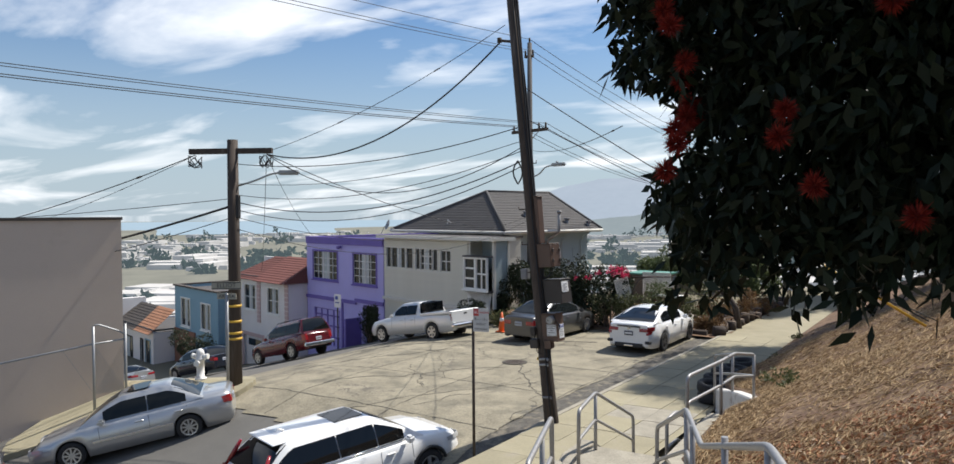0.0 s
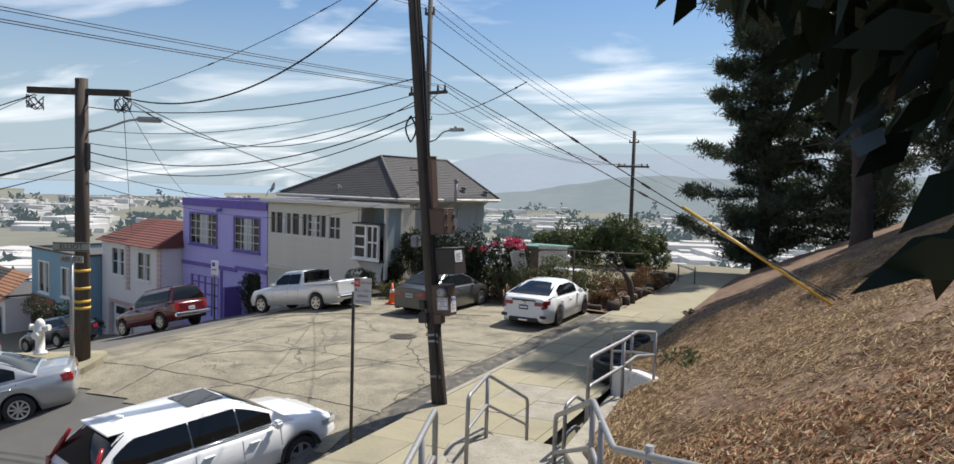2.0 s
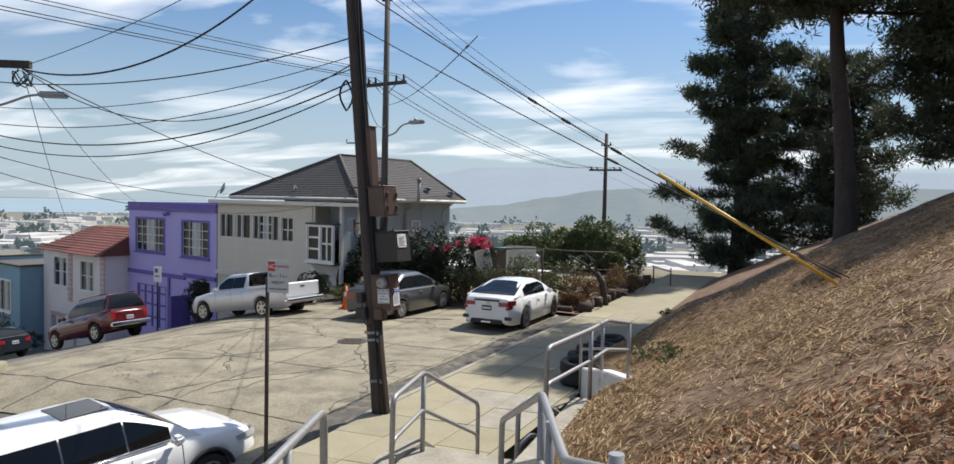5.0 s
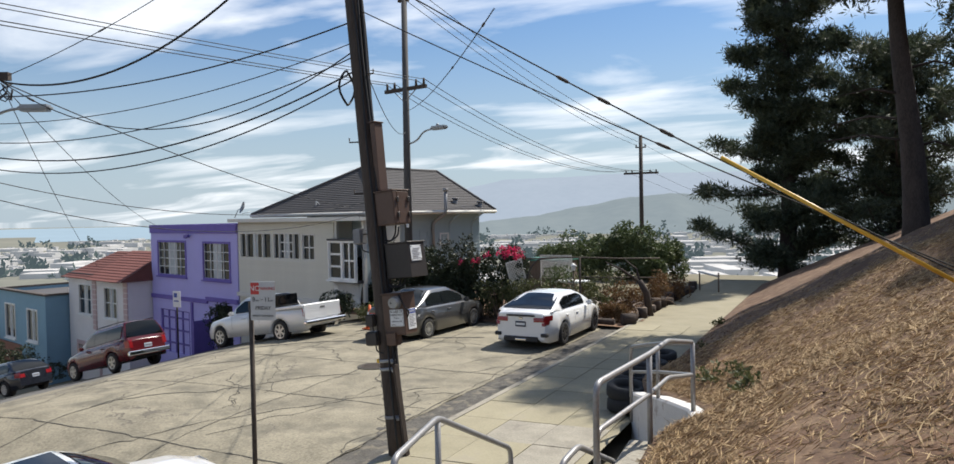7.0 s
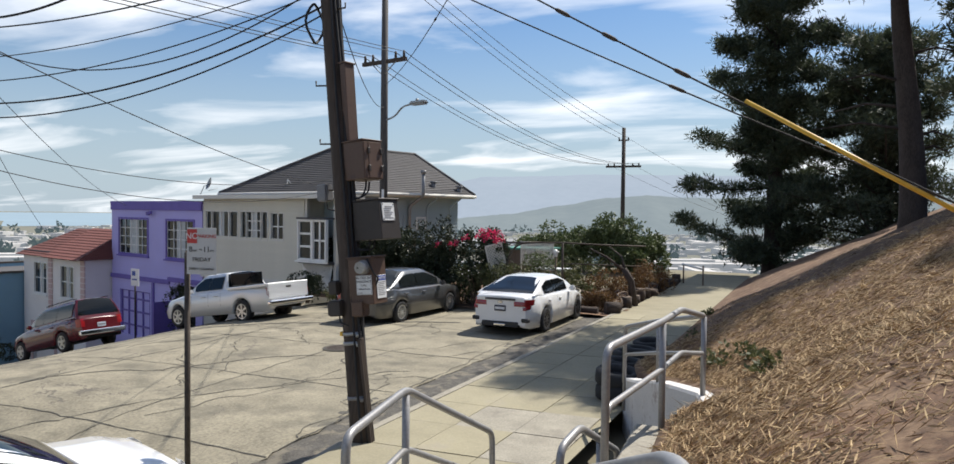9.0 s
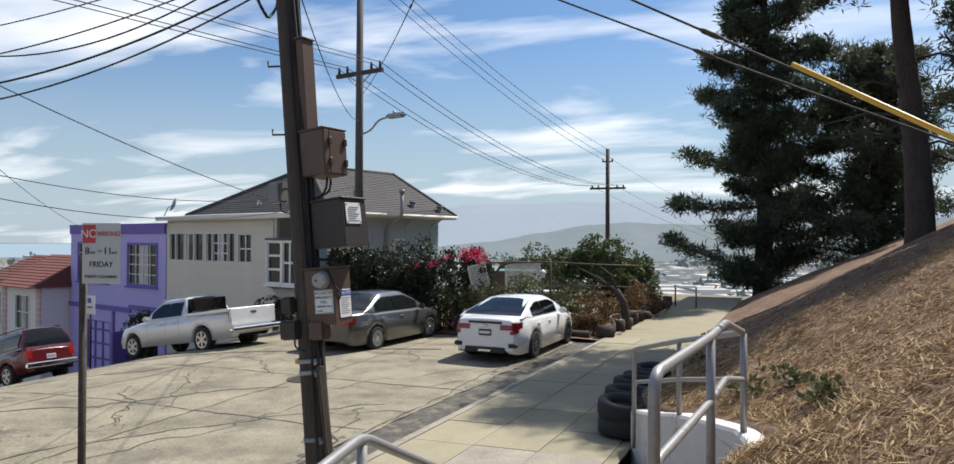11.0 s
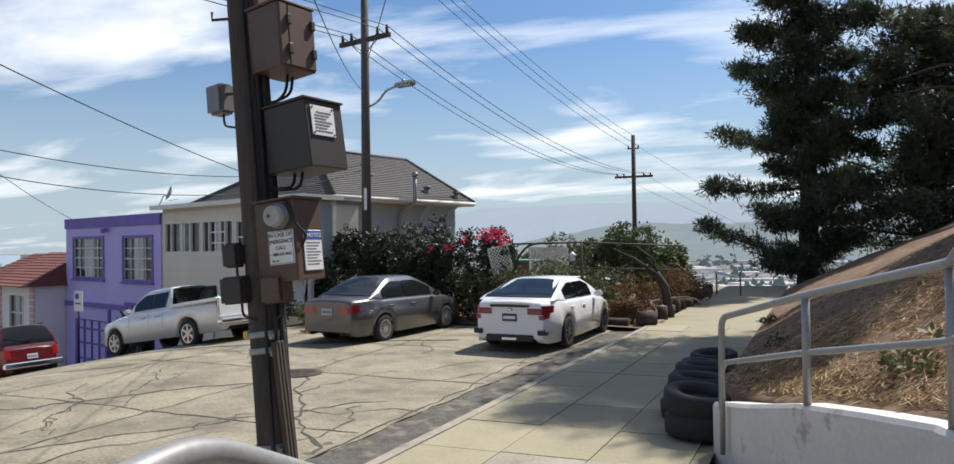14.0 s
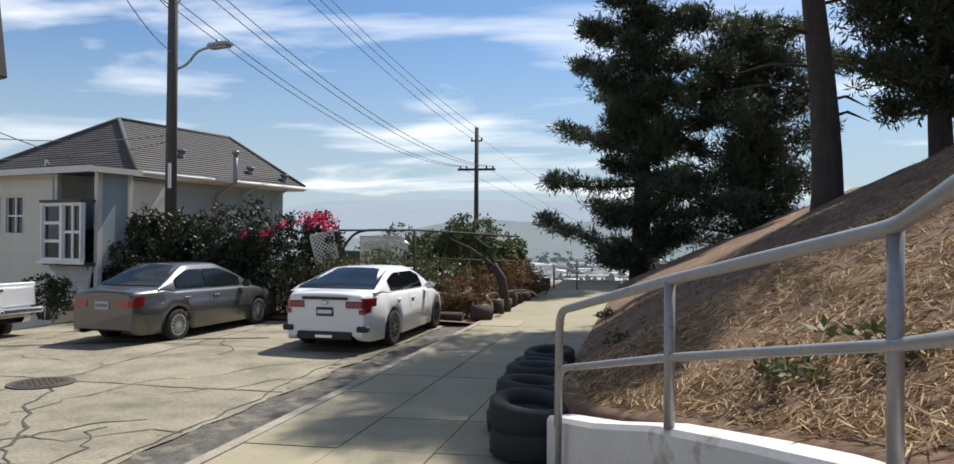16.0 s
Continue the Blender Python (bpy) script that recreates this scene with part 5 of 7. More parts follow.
# hydrant on the corner
hyd = thing("fire_hydrant", pose(-9.95, -0.72, -0.08, 0, 0, 20), "white cast-iron fire hydrant on the corner pavement", "hydrant")
bm = bmesh.new()
tube(bm, [(0, 0, 0), (0, 0, 0.05), (0, 0, 0.06), (0, 0, 0.5), (0, 0, 0.52), (0, 0, 0.58), (0, 0, 0.6), (0, 0, 0.7), (0, 0, 0.78), (0, 0, 0.82)], [0.15, 0.15, 0.1, 0.1, 0.14, 0.14, 0.11, 0.11, 0.08, 0.03], 16); part("barrel", bm, WHITE, hyd)
for s in (-1, 1):
    bm = bmesh.new(); disc(bm, (0.08 * s, 0, 0.62), 0.06, (s, 0, 0), 0.12, 12); disc(bm, (0.18 * s, 0, 0.62), 0.075, (s, 0, 0), 0.05, 8); part("outlet", bm, WHITE, hyd)
bm = bmesh.new(); disc(bm, (0, -0.08, 0.45), 0.08, (0, -1, 0), 0.12, 12); part("outlet", bm, WHITE, hyd)
# corner pavement round the pole
bm = bmesh.new()
ring = [(-9.25 + 1.05 * math.cos(a), -0.95 + 1.15 * math.sin(a)) for a in [radians(-62 + 15 * k) for k in range(11)]]
outline = [(-12.1, -4.7), (-10.0, -2.35)] + ring + [(-13.5, 1.4), (-13.6, -1.2), (-12.7, -4.2)]
top = [bm.verts.new((x, y, street_z(x, y) + 0.13)) for x, y in outline]
low_ = [bm.verts.new((x, y, street_z(x, y) - 0.3)) for x, y in outline]
bm.faces.new(top)
for i in range(len(top)):
    bm.faces.new((top[i], low_[i], low_[(i + 1) % len(top)], top[(i + 1) % len(top)]))
bmesh.ops.recalc_face_normals(bm, faces=bm.faces[:])
tagged(link("pavement", bm, WALKWAY), "pale concrete corner pavement with rounded kerb", "pavement", kind="structure")
# chain-link fence beside the tan building
fence = thing("chain_fence", pose(-11.75, -2.55, -0.35, 0, 0, 68), "grey pipe and wire fence with a gate by the tan wall", "fence")
for x in (-4.5, -2.2, 0.0, 0.75):
    bm = bmesh.new(); tube(bm, [(x, 0, -0.6 + 0.18 * x), (x, 0, 1.35 + 0.12 * min(0, x) + (0.45 if x >= 0 else 0))], 0.035, 8); part("post", bm, STEEL, fence)
bm = bmesh.new(); tube(bm, [(-4.5, 0, 0.81), (0, 0, 1.35), (0.75, 0, 1.4)], 0.025, 8); part("top_rail", bm, STEEL, fence)
bm = bmesh.new(); tube(bm, rounded([(0, 0, 1.8), (0.1, 0, 1.85), (0.65, 0, 1.6), (0.75, 0, 1.5)], 0.1), 0.022, 8); part("gate_rail", bm, STEEL, fence)
bm = bmesh.new()
for i in range(26):
    for s in (1, -1):
        a, b = Vector((0.03 * i, 0, 0.05)), Vector((0.03 * i + 0.75 * s, 0, 1.35))
        if s < 0:
            a, b = Vector((0.03 * i, 0.005, 0.05)), Vector((0.03 * i - 0.75, 0.005, 1.35))
        ts = [q for q in ((0 - a.x) / (b.x - a.x), (0.75 - a.x) / (b.x - a.x)) if 0 < q < 1]
        lo, hi = (0, min(ts)) if ts else (0, 1)
        if hi > 0.03:
            tube(bm, [a, a.lerp(b, hi)], 0.004, 3, False)
part("wire_mesh", bm, STEEL, fence)
# manhole and traffic cone
man = thing("manhole_cover", pose(-3.45, 4.85, street_z(-3.45, 4.85) + 0.012), "dark round iron manhole cover set in the concrete", "manhole")
bm = bmesh.new(); disc(bm, (0, 0, 0), 0.36, (0, 0, 1), 0.008, 28); part("rim", bm, TAR, man)
bm = bmesh.new(); disc(bm, (0, 0, 0.003), 0.3, (0, 0, 1), 0.012, 28)
for k in range(6):
    for j in range(6):
        x, y = -0.2 + 0.08 * k, -0.2 + 0.08 * j
        if math.hypot(x, y) < 0.26:
            box(bm, x - 0.025, x + 0.025, y - 0.025, y + 0.025, 0.014, 0.021)
part("cover", bm, IRON, man)
cone = thing("traffic_cone", pose(-6.4, 9.5, 0.0), "orange traffic cone standing at the hedge", "cone")
bm = bmesh.new(); soft_box(bm, -0.18, 0.18, -0.18, 0.18, 0, 0.03, 0.01); part("foot", bm, ORANGE, cone)
bm = bmesh.new(); tube(bm, [(0, 0, 0.03), (0, 0, 0.7)], [0.13, 0.03], 16); part("body", bm, ORANGE, cone)
bm = bmesh.new(); tube(bm, [(0, 0, 0.38), (0, 0, 0.5)], [0.084, 0.067], 16); part("band", bm, PAPER, cone)

# ---- parked cars ----
def paint(name, base, metal=0.3, rough=0.28):
    return material(name, base, rough, metal, var=0.04, scale=1.5, fine=80, coat=0.8)


# opaque panes: the darkness of the cabin behind is put into their colour
CAR_GLASS = material("dark_cabin_glass", (0.006, 0.007, 0.008), 0.03, var=0.1, spec=0.35)
CLEAR_GLASS = material("dim_cabin_glass", (0.012, 0.015, 0.016), 0.03, var=0.2, spec=0.3)
LAMP_RED = material("red_lamp_lens", (0.26, 0.010, 0.014), 0.15, var=0.1, coat=0.6)
LAMP_CLEAR = material("clear_lamp_lens", (0.55, 0.56, 0.58), 0.12, 0.2, var=0.1, coat=0.6)
CHROME = material("chrome", (0.72, 0.72, 0.73), 0.12, 1.0, var=0.03)
ALLOY = material("alloy_wheel", (0.55, 0.56, 0.57), 0.3, 0.8, var=0.08)
BLACK_ALLOY = material("black_alloy_wheel", (0.05, 0.05, 0.055), 0.3, 0.6, var=0.08)
BLACK_TRIM = material("black_plastic", (0.025, 0.025, 0.027), 0.6, var=0.1)
PLATE = material("number_plate", (0.42, 0.46, 0.54), 0.5, var=0.05)
PLATE_DARK = material("dark_number_plate", (0.03, 0.035, 0.06), 0.5, var=0.05)


def lerp_table(table, x):
    if x <= table[0][0]:
        return table[0][1]
    for (xa, va), (xb, vb) in zip(table, table[1:]):
        if x <= xb:
            s = (x - xa) / (xb - xa)
            s = s * s * (3 - 2 * s) * 0.5 + s * 0.5
            return va + (vb - va) * s
    return table[-1][1]


def rise(t):
    """How a sloping glass climbs from its foot to the roof."""
    return 0.62 * t + 0.38 * math.sin(t * math.pi / 2)


def make_wheel(parent, x, y, r, rim_mat, spokes):
    sgn = 1 if y > 0 else -1
    bm = bmesh.new()
    n, prof = 28, ((0.60, 0.09), (0.70, 0.105), (0.93, 0.105), (1.0, 0.075), (1.0, -0.075), (0.93, -0.105), (0.6, -0.1))
    rings = [[bm.verts.new((x + r * a * math.cos(2 * math.pi * k / n), y + sgn * b, r + r * a * math.sin(2 * math.pi * k / n))) for k in range(n)] for a, b in prof]
    for a, b in zip(rings, rings[1:]):
        for k in range(n):
            bm.faces.new((a[k], a[(k + 1) % n], b[(k + 1) % n], b[k])).smooth = True
    bmesh.ops.recalc_face_normals(bm, faces=bm.faces[:])
    w = part("wheel", bm, RUBBER, parent)
    bm = bmesh.new(); disc(bm, (x, y + sgn * 0.02, r), r * 0.62, (0, sgn, 0), 0.02, 24); part("brake_disc", bm, DARK_BOX, w)
    bm = bmesh.new()
    for k in range(spokes):
        a = 2 * math.pi * k / spokes
        m = Matrix.Translation((x, y + sgn * 0.085, r)) @ Matrix.Rotation(a, 4, "Y")
        wd = 1.15 * r / spokes
        box(bm, -wd * 0.5, wd * 0.5, -0.015, 0.015, 0.05 * r, 0.62 * r, m)
    disc(bm, (x, y + sgn * 0.075, r), r * 0.17, (0, sgn, 0), 0.03, 14)
    rr = [[bm.verts.new((x + r * a * math.cos(2 * math.pi * k / n), y + sgn * b, r + r * a * math.sin(2 * math.pi * k / n))) for k in range(n)] for a, b in ((0.55, 0.06), (0.58, 0.1), (0.66, 0.104))]
    for a, b in zip(rr, rr[1:]):
        for k in range(n):
            bm.faces.new((a[k], a[(k + 1) % n], b[(k + 1) % n], b[k]))
    part("rim", bm, rim_mat, w)
    return w


def make_car(m, label, category, L, W, H, base_len, front, r, deck, cabin, splits, body_mat, glass_mat, rim_mat, spokes=8, sill=0.2, bulge=0.02, rails=False, lower=None):
    """A parked car, nose along +x. deck: height of bonnet, shoulder and boot; cabin: x of rear glass foot, roof back, roof front, windscreen foot."""
    car = new("car")
    car.matrix_world = m
    tagged(car, label, category, "parked cars")
    xf, xr = L / 2 - front, L / 2 - front - base_len
    hw = W / 2
    n = 84
    bm = bmesh.new()
    rows = []
    def plan_w(x):
        s = abs(x) / (L / 2)
        return hw * (1 - 0.20 * s ** 7 - 0.05 * s ** 2)
    for i in range(n + 1):
        x = -L / 2 + L * i / n
        w = plan_w(x)
        e = max(0.0, abs(x) / (L / 2) - 0.93) / 0.07
        low = sill + 0.10 * e * e
        for xw in (xf, xr):
            dx = abs(x - xw)
            if dx < r * 1.17:
                low = max(low, r + math.sqrt((r * 1.17) ** 2 - dx * dx) * 0.98)
        d = lerp_table(deck, x)
        mid = max(low + 0.02, sill + (d - sill) * 0.52)
        wm = w + bulge
        sh = max(mid + 0.01, d - 0.07)
        rows.append([bm.verts.new(v) for v in ((x, -w * 0.78, low), (x, -w, low), (x, -wm, mid), (x, -w * 0.985, sh), (x, -w * 0.90, d), (x, -w * 0.45, d + 0.025), (x, 0, d + 0.032),
                                                  (x, w * 0.45, d + 0.025), (x, w * 0.90, d), (x, w * 0.985, sh), (x, wm, mid), (x, w, low), (x, w * 0.78, low))])
    for a, b in zip(rows, rows[1:]):
        for k in range(12):
            f = bm.faces.new((a[k], a[k + 1], b[k + 1], b[k]))
            f.smooth = True
    bm.faces.new(rows[0]); bm.faces.new(rows[-1][::-1])
    bmesh.ops.recalc_face_normals(bm, faces=bm.faces[:])
    body = part("body", bm, body_mat, car)
    bm = bmesh.new(); box(bm, -L / 2 + 0.3, L / 2 - 0.3, -hw * 0.76, hw * 0.76, sill + 0.02, sill + 0.5); part("underbody", bm, DARK, car)
    # cabin
    xb0, xr0, xr1, xb1 = cabin
    yb, yr = hw * 0.90, hw * 0.66
    zb = lambda x: lerp_table(deck, x) - 0.01
    roof = H
    def side(x, s, sgn):
        """A point on the cabin's side: s 0 at the shoulder, 1 at the roof edge."""
        zlow = zb(x)
        return Vector((x, sgn * (yb + (yr - yb) * s ** 1.3), zlow + (roof - 0.06 - zlow) * s))
    bm = bmesh.new()
    m_ = 30
    top = []
    for i in range(m_ + 1):
        x = xb0 + (xb1 - xb0) * i / m_
        if x < xr0:
            s = (x - xb0) / max(1e-3, xr0 - xb0)
        elif x > xr1:
            s = (xb1 - x) / max(1e-3, xb1 - xr1)
        else:
            s = 1.0
        s = max(0.02, s)
        s = rise(s) if s < 1 else 1.0
        crown = 0.06 * s - 0.03 * ((x - (xr0 + xr1) / 2) / (xr1 - xr0)) ** 2 * (1 if xr0 < x < xr1 else 0)
        p, q = side(x, s, -1), side(x, s, 1)
        base_l, base_r = side(x, 0, -1), side(x, 0, 1)
        row = [base_l, p, Vector((x, p.y * 0.82, p.z + crown * 0.72)), Vector((x, 0, p.z + crown)), Vector((x, q.y * 0.82, q.z + crown * 0.72)), q, base_r]
        top.append([bm.verts.new(v) for v in row])
    for a, b in zip(top, top[1:]):
        for k in range(6):
            bm.faces.new((a[k], a[k + 1], b[k + 1], b[k])).smooth = True
    bmesh.ops.recalc_face_normals(bm, faces=bm.faces[:])
    cab = part("roof", bm, body_mat, car)
    # side windows
    for sgn in (-1, 1):
        for a, b in zip(splits, splits[1:]):
            a, b = a + 0.012, b - 0.012
            bm = bmesh.new()
            k_ = 10
            prev = None
            for i in range(k_ + 1):
                x = a + (b - a) * i / k_
                lim = 1.0
                if x < xr0:
                    lim = rise(max(0.02, (x - xb0) / (xr0 - xb0)))
                elif x > xr1:
                    lim = rise(max(0.02, (xb1 - x) / (xb1 - xr1)))
                s1 = max(0.13, lim * 0.88 - 0.03)
                row = [bm.verts.new(side(x, s, sgn) + Vector((0, sgn * 0.008, 0.003))) for s in (0.11, 0.11 + (s1 - 0.11) * 0.5, s1)]
                if prev:
                    for q in range(2):
                        bm.faces.new((prev[q], prev[q + 1], row[q + 1], row[q])).smooth = True
                prev = row
            part("side_window", bm, glass_mat, cab)
    # windscreen and rear glass
    for nm, xa, xc in (("rear_window", xb0, xr0), ("windscreen", xb1, xr1)):
        bm = bmesh.new()
        prev = None
        out = -1 if nm == "rear_window" else 1
        for i in range(9):
            t = 0.10 + 0.80 * i / 8
            x = xa + (xc - xa) * t
            s = rise(max(0.02, t))
            p = side(x, s, 1)
            row = [bm.verts.new((x + out * 0.006, p.y * q * 0.985, p.z + 0.06 * s * (1 - abs(q) ** 3) * (0.72 if abs(q) > 0.5 else 1) + 0.012)) for q in (-0.93, -0.5, 0, 0.5, 0.93)]
            if prev:
                for k in range(4):
                    bm.faces.new((prev[k], prev[k + 1], row[k + 1], row[k])).smooth = True
            prev = row
        bmesh.ops.recalc_face_normals(bm, faces=bm.faces[:])
        part(nm, bm, glass_mat, cab)
    for sgn in (-1, 1):
        for xw in (xf, xr):
            make_wheel(car, xw, sgn * (hw - 0.11), r, rim_mat, spokes)
        # door seams, handles, sill strip, mirror
        for x in (splits[0] + 0.02, *splits[1:-1], splits[-1] + 0.12):
            bm = bmesh.new()
            zt, zl = lerp_table(deck, x) - 0.05, sill + 0.12
            prev = None
            for i in range(7):
                z = zl + (zt - zl) * i / 6
                w = plan_w(x)
                mid = sill + (lerp_table(deck, x) - sill) * 0.52
                sh = lerp_table(deck, x) - 0.07
                yy = w + bulge * (1 - abs(z - mid) / max(0.1, sh - mid)) + 0.002 if z < mid else (w + bulge) + (w * 0.985 - w - bulge) * (z - mid) / (sh - mid) + 0.002
                row = [bm.verts.new((x + q, sgn * yy, z)) for q in (-0.005, 0.005)]
                if prev:
                    bm.faces.new((prev[0], prev[1], row[1], row[0]))
                prev = row
            part("door_seam", bm, BLACK_TRIM, body)
        for a, b in zip(splits, splits[1:]):
            if b - a > 0.5:
                bm = bmesh.new(); x = a + 0.12
                zt = lerp_table(deck, x) - 0.16
                soft_box(bm, x, x + 0.2, sgn * (plan_w(x) + bulge * 0.4) - 0.015, sgn * (plan_w(x) + bulge * 0.4) + 0.03, zt, zt + 0.035, 0.012); part("door_handle", bm, body_mat, body)
        bm = bmesh.new(); x = splits[-1] + 0.02
        zt = zb(x)
        soft_box(bm, x - 0.09, x + 0.07, min(sgn * hw * 0.97, sgn * (hw + 0.16)), max(sgn * hw * 0.97, sgn * (hw + 0.16)), zt + 0.0, zt + 0.14, 0.04, None, 2); part("mirror", bm, body_mat, body)
        if rails:
            bm = bmesh.new(); tube(bm, [side(x, 1, sgn) + Vector((0, -sgn * 0.03, 0.05 + 0.03 * min(1, (x - xr0) * 4, (xr1 - x) * 4))) for x in span(xr0 + 0.02, xr1 - 0.05, 0.15)], 0.02, 6); part("roof_rail", bm, BLACK_TRIM, cab)
    return car, body, cab, plan_w


def lamp_patch(parent, name, mat, L, plan_w, x_end, sgn, y0, y1, z0, z1, wrap=0.16, bulge=0.02, lift=0.012):
    """A lamp lens wrapped from the end of the car round its corner."""
    bm = bmesh.new()
    out = 1 if x_end > 0 else -1
    prev = None
    for i in range(9):
        t = i / 8
        if t < 0.6:
            y = y0 + (y1 - y0) * t / 0.6
            x = x_end + out * lift
        else:
            s = (t - 0.6) / 0.4
            x = x_end - out * wrap * s + out * lift * (1 - s)
            y = plan_w(x) + bulge * 0.5 + lift
            if s < 0.01:
                y = y1
        sl = 0.03 * max(0, t - 0.6) / 0.4
        row = [bm.verts.new((x - out * 0.03, sgn * y, z1 - sl * 0.3)), bm.verts.new((x, sgn * y, (z0 + z1) / 2)), bm.verts.new((x, sgn * y, z0 + sl))]
        if prev:
            for k in range(2):
                bm.faces.new((prev[k], prev[k + 1], row[k + 1], row[k])).smooth = True
        prev = row
    bmesh.ops.recalc_face_normals(bm, faces=bm.faces[:])
    ob = part(name, bm, mat, parent)
    return ob


def tail(car, body, L, pw, y0, y1, z0, z1, plate_z, plate_y=0.0, wrap=0.2, plate=None, ink=None):
    for s in (-1, 1):
        lamp_patch(body, "tail_lamp", LAMP_RED, L, pw, -L / 2, s, y0, y1, z0, z1, wrap)
    bm = bmesh.new(); soft_box(bm, -L / 2 - 0.02, -L / 2 - 0.004, -0.155 + plate_y, 0.155 + plate_y, plate_z, plate_z + 0.15, 0.006)
    p = part("number_plate", bm, plate or PLATE, body)
    bm = bmesh.new(); box(bm, -L / 2 - 0.024, -L / 2 - 0.021, -0.13, 0.13, plate_z + 0.045, plate_z + 0.105); part("print", bm, ink or GREY_BOX, p)


SILVER = paint("silver_paint", (0.48, 0.49, 0.50), 0.6, 0.3)
WHITE_SILVER = paint("pale_silver_paint", (0.66, 0.67, 0.68), 0.2, 0.3)
PEARL = paint("white_pearl_paint", (0.80, 0.80, 0.80), 0.0, 0.25)
BRONZE = paint("grey_brown_paint", (0.085, 0.086, 0.088), 0.45, 0.3)
MAROON = paint("maroon_paint", (0.095, 0.006, 0.010), 0.0, 0.25)
INKBLUE = paint("dark_blue_paint", (0.02, 0.024, 0.035), 0.3, 0.25)

# white sedan by the path
L = 4.63
car, body, cab, pw = make_car(pose(-1.02, 10.98, 0.0, 0, 0, 86), "white compact sedan with red wrap-round tail lamps", "car", L, 1.80, 1.415, 2.70, 0.90, 0.33,
    [(-2.32, 0.95), (-2.24, 1.0), (-1.75, 1.03), (-1.3, 0.97), (0.6, 0.93), (1.2, 0.90), (2.0, 0.76), (2.32, 0.60)], (-2.0, -0.72, 0.28, 1.32), (-1.25, -0.45, 0.62), PEARL, CAR_GLASS, BLACK_ALLOY, 10, 0.19)
tail(car, body, L, pw, 0.38, 0.75, 0.76, 0.93, 0.62, wrap=0.3, plate=PLATE_DARK, ink=PAPER)
for s in (-1, 1):
    lamp_patch(body, "tail_lamp", LAMP_RED, L, pw, -L / 2, s, 0.62, 0.75, 0.66, 0.78, 0.16)
bm = bmesh.new(); soft_box(bm, -2.36, -2.28, -0.5, 0.5, 0.22, 0.36, 0.02); part("lower_grille", bm, BLACK_TRIM, body)
bm = bmesh.new(); soft_box(bm, -2.375, -2.3, -0.16, 0.16, 0.25, 0.31, 0.01); part("exhaust_trim", bm, CHROME, body)
for s in (-1, 1):
    bm = bmesh.new(); soft_box(bm, -2.345, -2.2, s * 0.68 - 0.1, s * 0.68 + 0.1, 0.36, 0.46, 0.02); part("bumper_vent", bm, BLACK_TRIM, body)
bm = bmesh.new(); soft_box(bm, -2.345, -2.31, -0.42, 0.42, 0.9, 0.95, 0.012); part("boot_lip", bm, BLACK_TRIM, body)
bm = bmesh.new(); soft_box(bm, -2.335, -2.312, -0.06, 0.06, 0.82, 0.88, 0.01); part("badge", bm, CHROME, body)

# grey-brown sedan before the hedge
L = 4.53
car, body, cab, pw = make_car(pose(-5.1, 10.95, -0.03, 0, 0, 82), "grey-brown sedan with silver wheel covers", "car", L, 1.70, 1.46, 2.60, 0.93, 0.31,
    [(-2.27, 0.93), (-2.2, 0.985), (-1.6, 1.01), (-1.3, 0.96), (0.6, 0.93), (1.1, 0.92), (1.95, 0.78), (2.27, 0.62)], (-1.72, -0.80, 0.15, 1.2), (-1.25, -0.38, 0.75), BRONZE, CLEAR_GLASS, ALLOY, 14, 0.2)
tail(car, body, L, pw, 0.34, 0.68, 0.70, 0.90, 0.66)
for s in (-1, 1):
    bm = bmesh.new(); box(bm, -1.3, 1.0, s * (0.872) - 0.006, s * 0.872 + 0.006, 0.52, 0.55); part("side_strip", bm, BRONZE, body)
bm = bmesh.new(); tube(bm, [(-1.0, 0, 1.46), (-1.1, 0, 1.62)], 0.006, 5); part("aerial", bm, BLACK_TRIM, cab)

# silver sedan at the far kerb
L = 4.80
car, body, cab, pw = make_car(pose(-10.2, -3.38, -1.12, 0, 10.0, 227), "silver sedan with sunroof and alloy wheels", "car", L, 1.79, 1.45, 2.715, 0.98, 0.32,
    [(-2.4, 0.88), (-2.3, 0.95), (-1.7, 0.97), (-1.35, 0.94), (0.6, 0.91), (1.15, 0.90), (2.1, 0.72), (2.4, 0.52)], (-1.75, -0.92, 0.15, 1.25), (-1.35, -0.42, 0.62), SILVER, CLEAR_GLASS, ALLOY, 9, 0.2)
tail(car, body, L, pw, 0.45, 0.72, 0.68, 0.88, 0.62)
for s in (-1, 1):
    lamp_patch(body, "headlamp", LAMP_CLEAR, L, pw, 2.4, s, 0.4, 0.7, 0.5, 0.63, 0.35)
    bm = bmesh.new(); box(bm, -0.95, 0.9, s * 0.918 - 0.008, s * 0.918 + 0.008, 0.50, 0.55); part("side_strip", bm, CHROME, body)
bm = bmesh.new(); soft_box(bm, 2.36, 2.43, -0.35, 0.35, 0.45, 0.56, 0.02); part("grille", bm, BLACK_TRIM, body)
bm = bmesh.new(); soft_box(bm, -0.45, 0.05, -0.4, 0.4, 1.462, 1.472, 0.004); part("sunroof", bm, CAR_GLASS, cab)

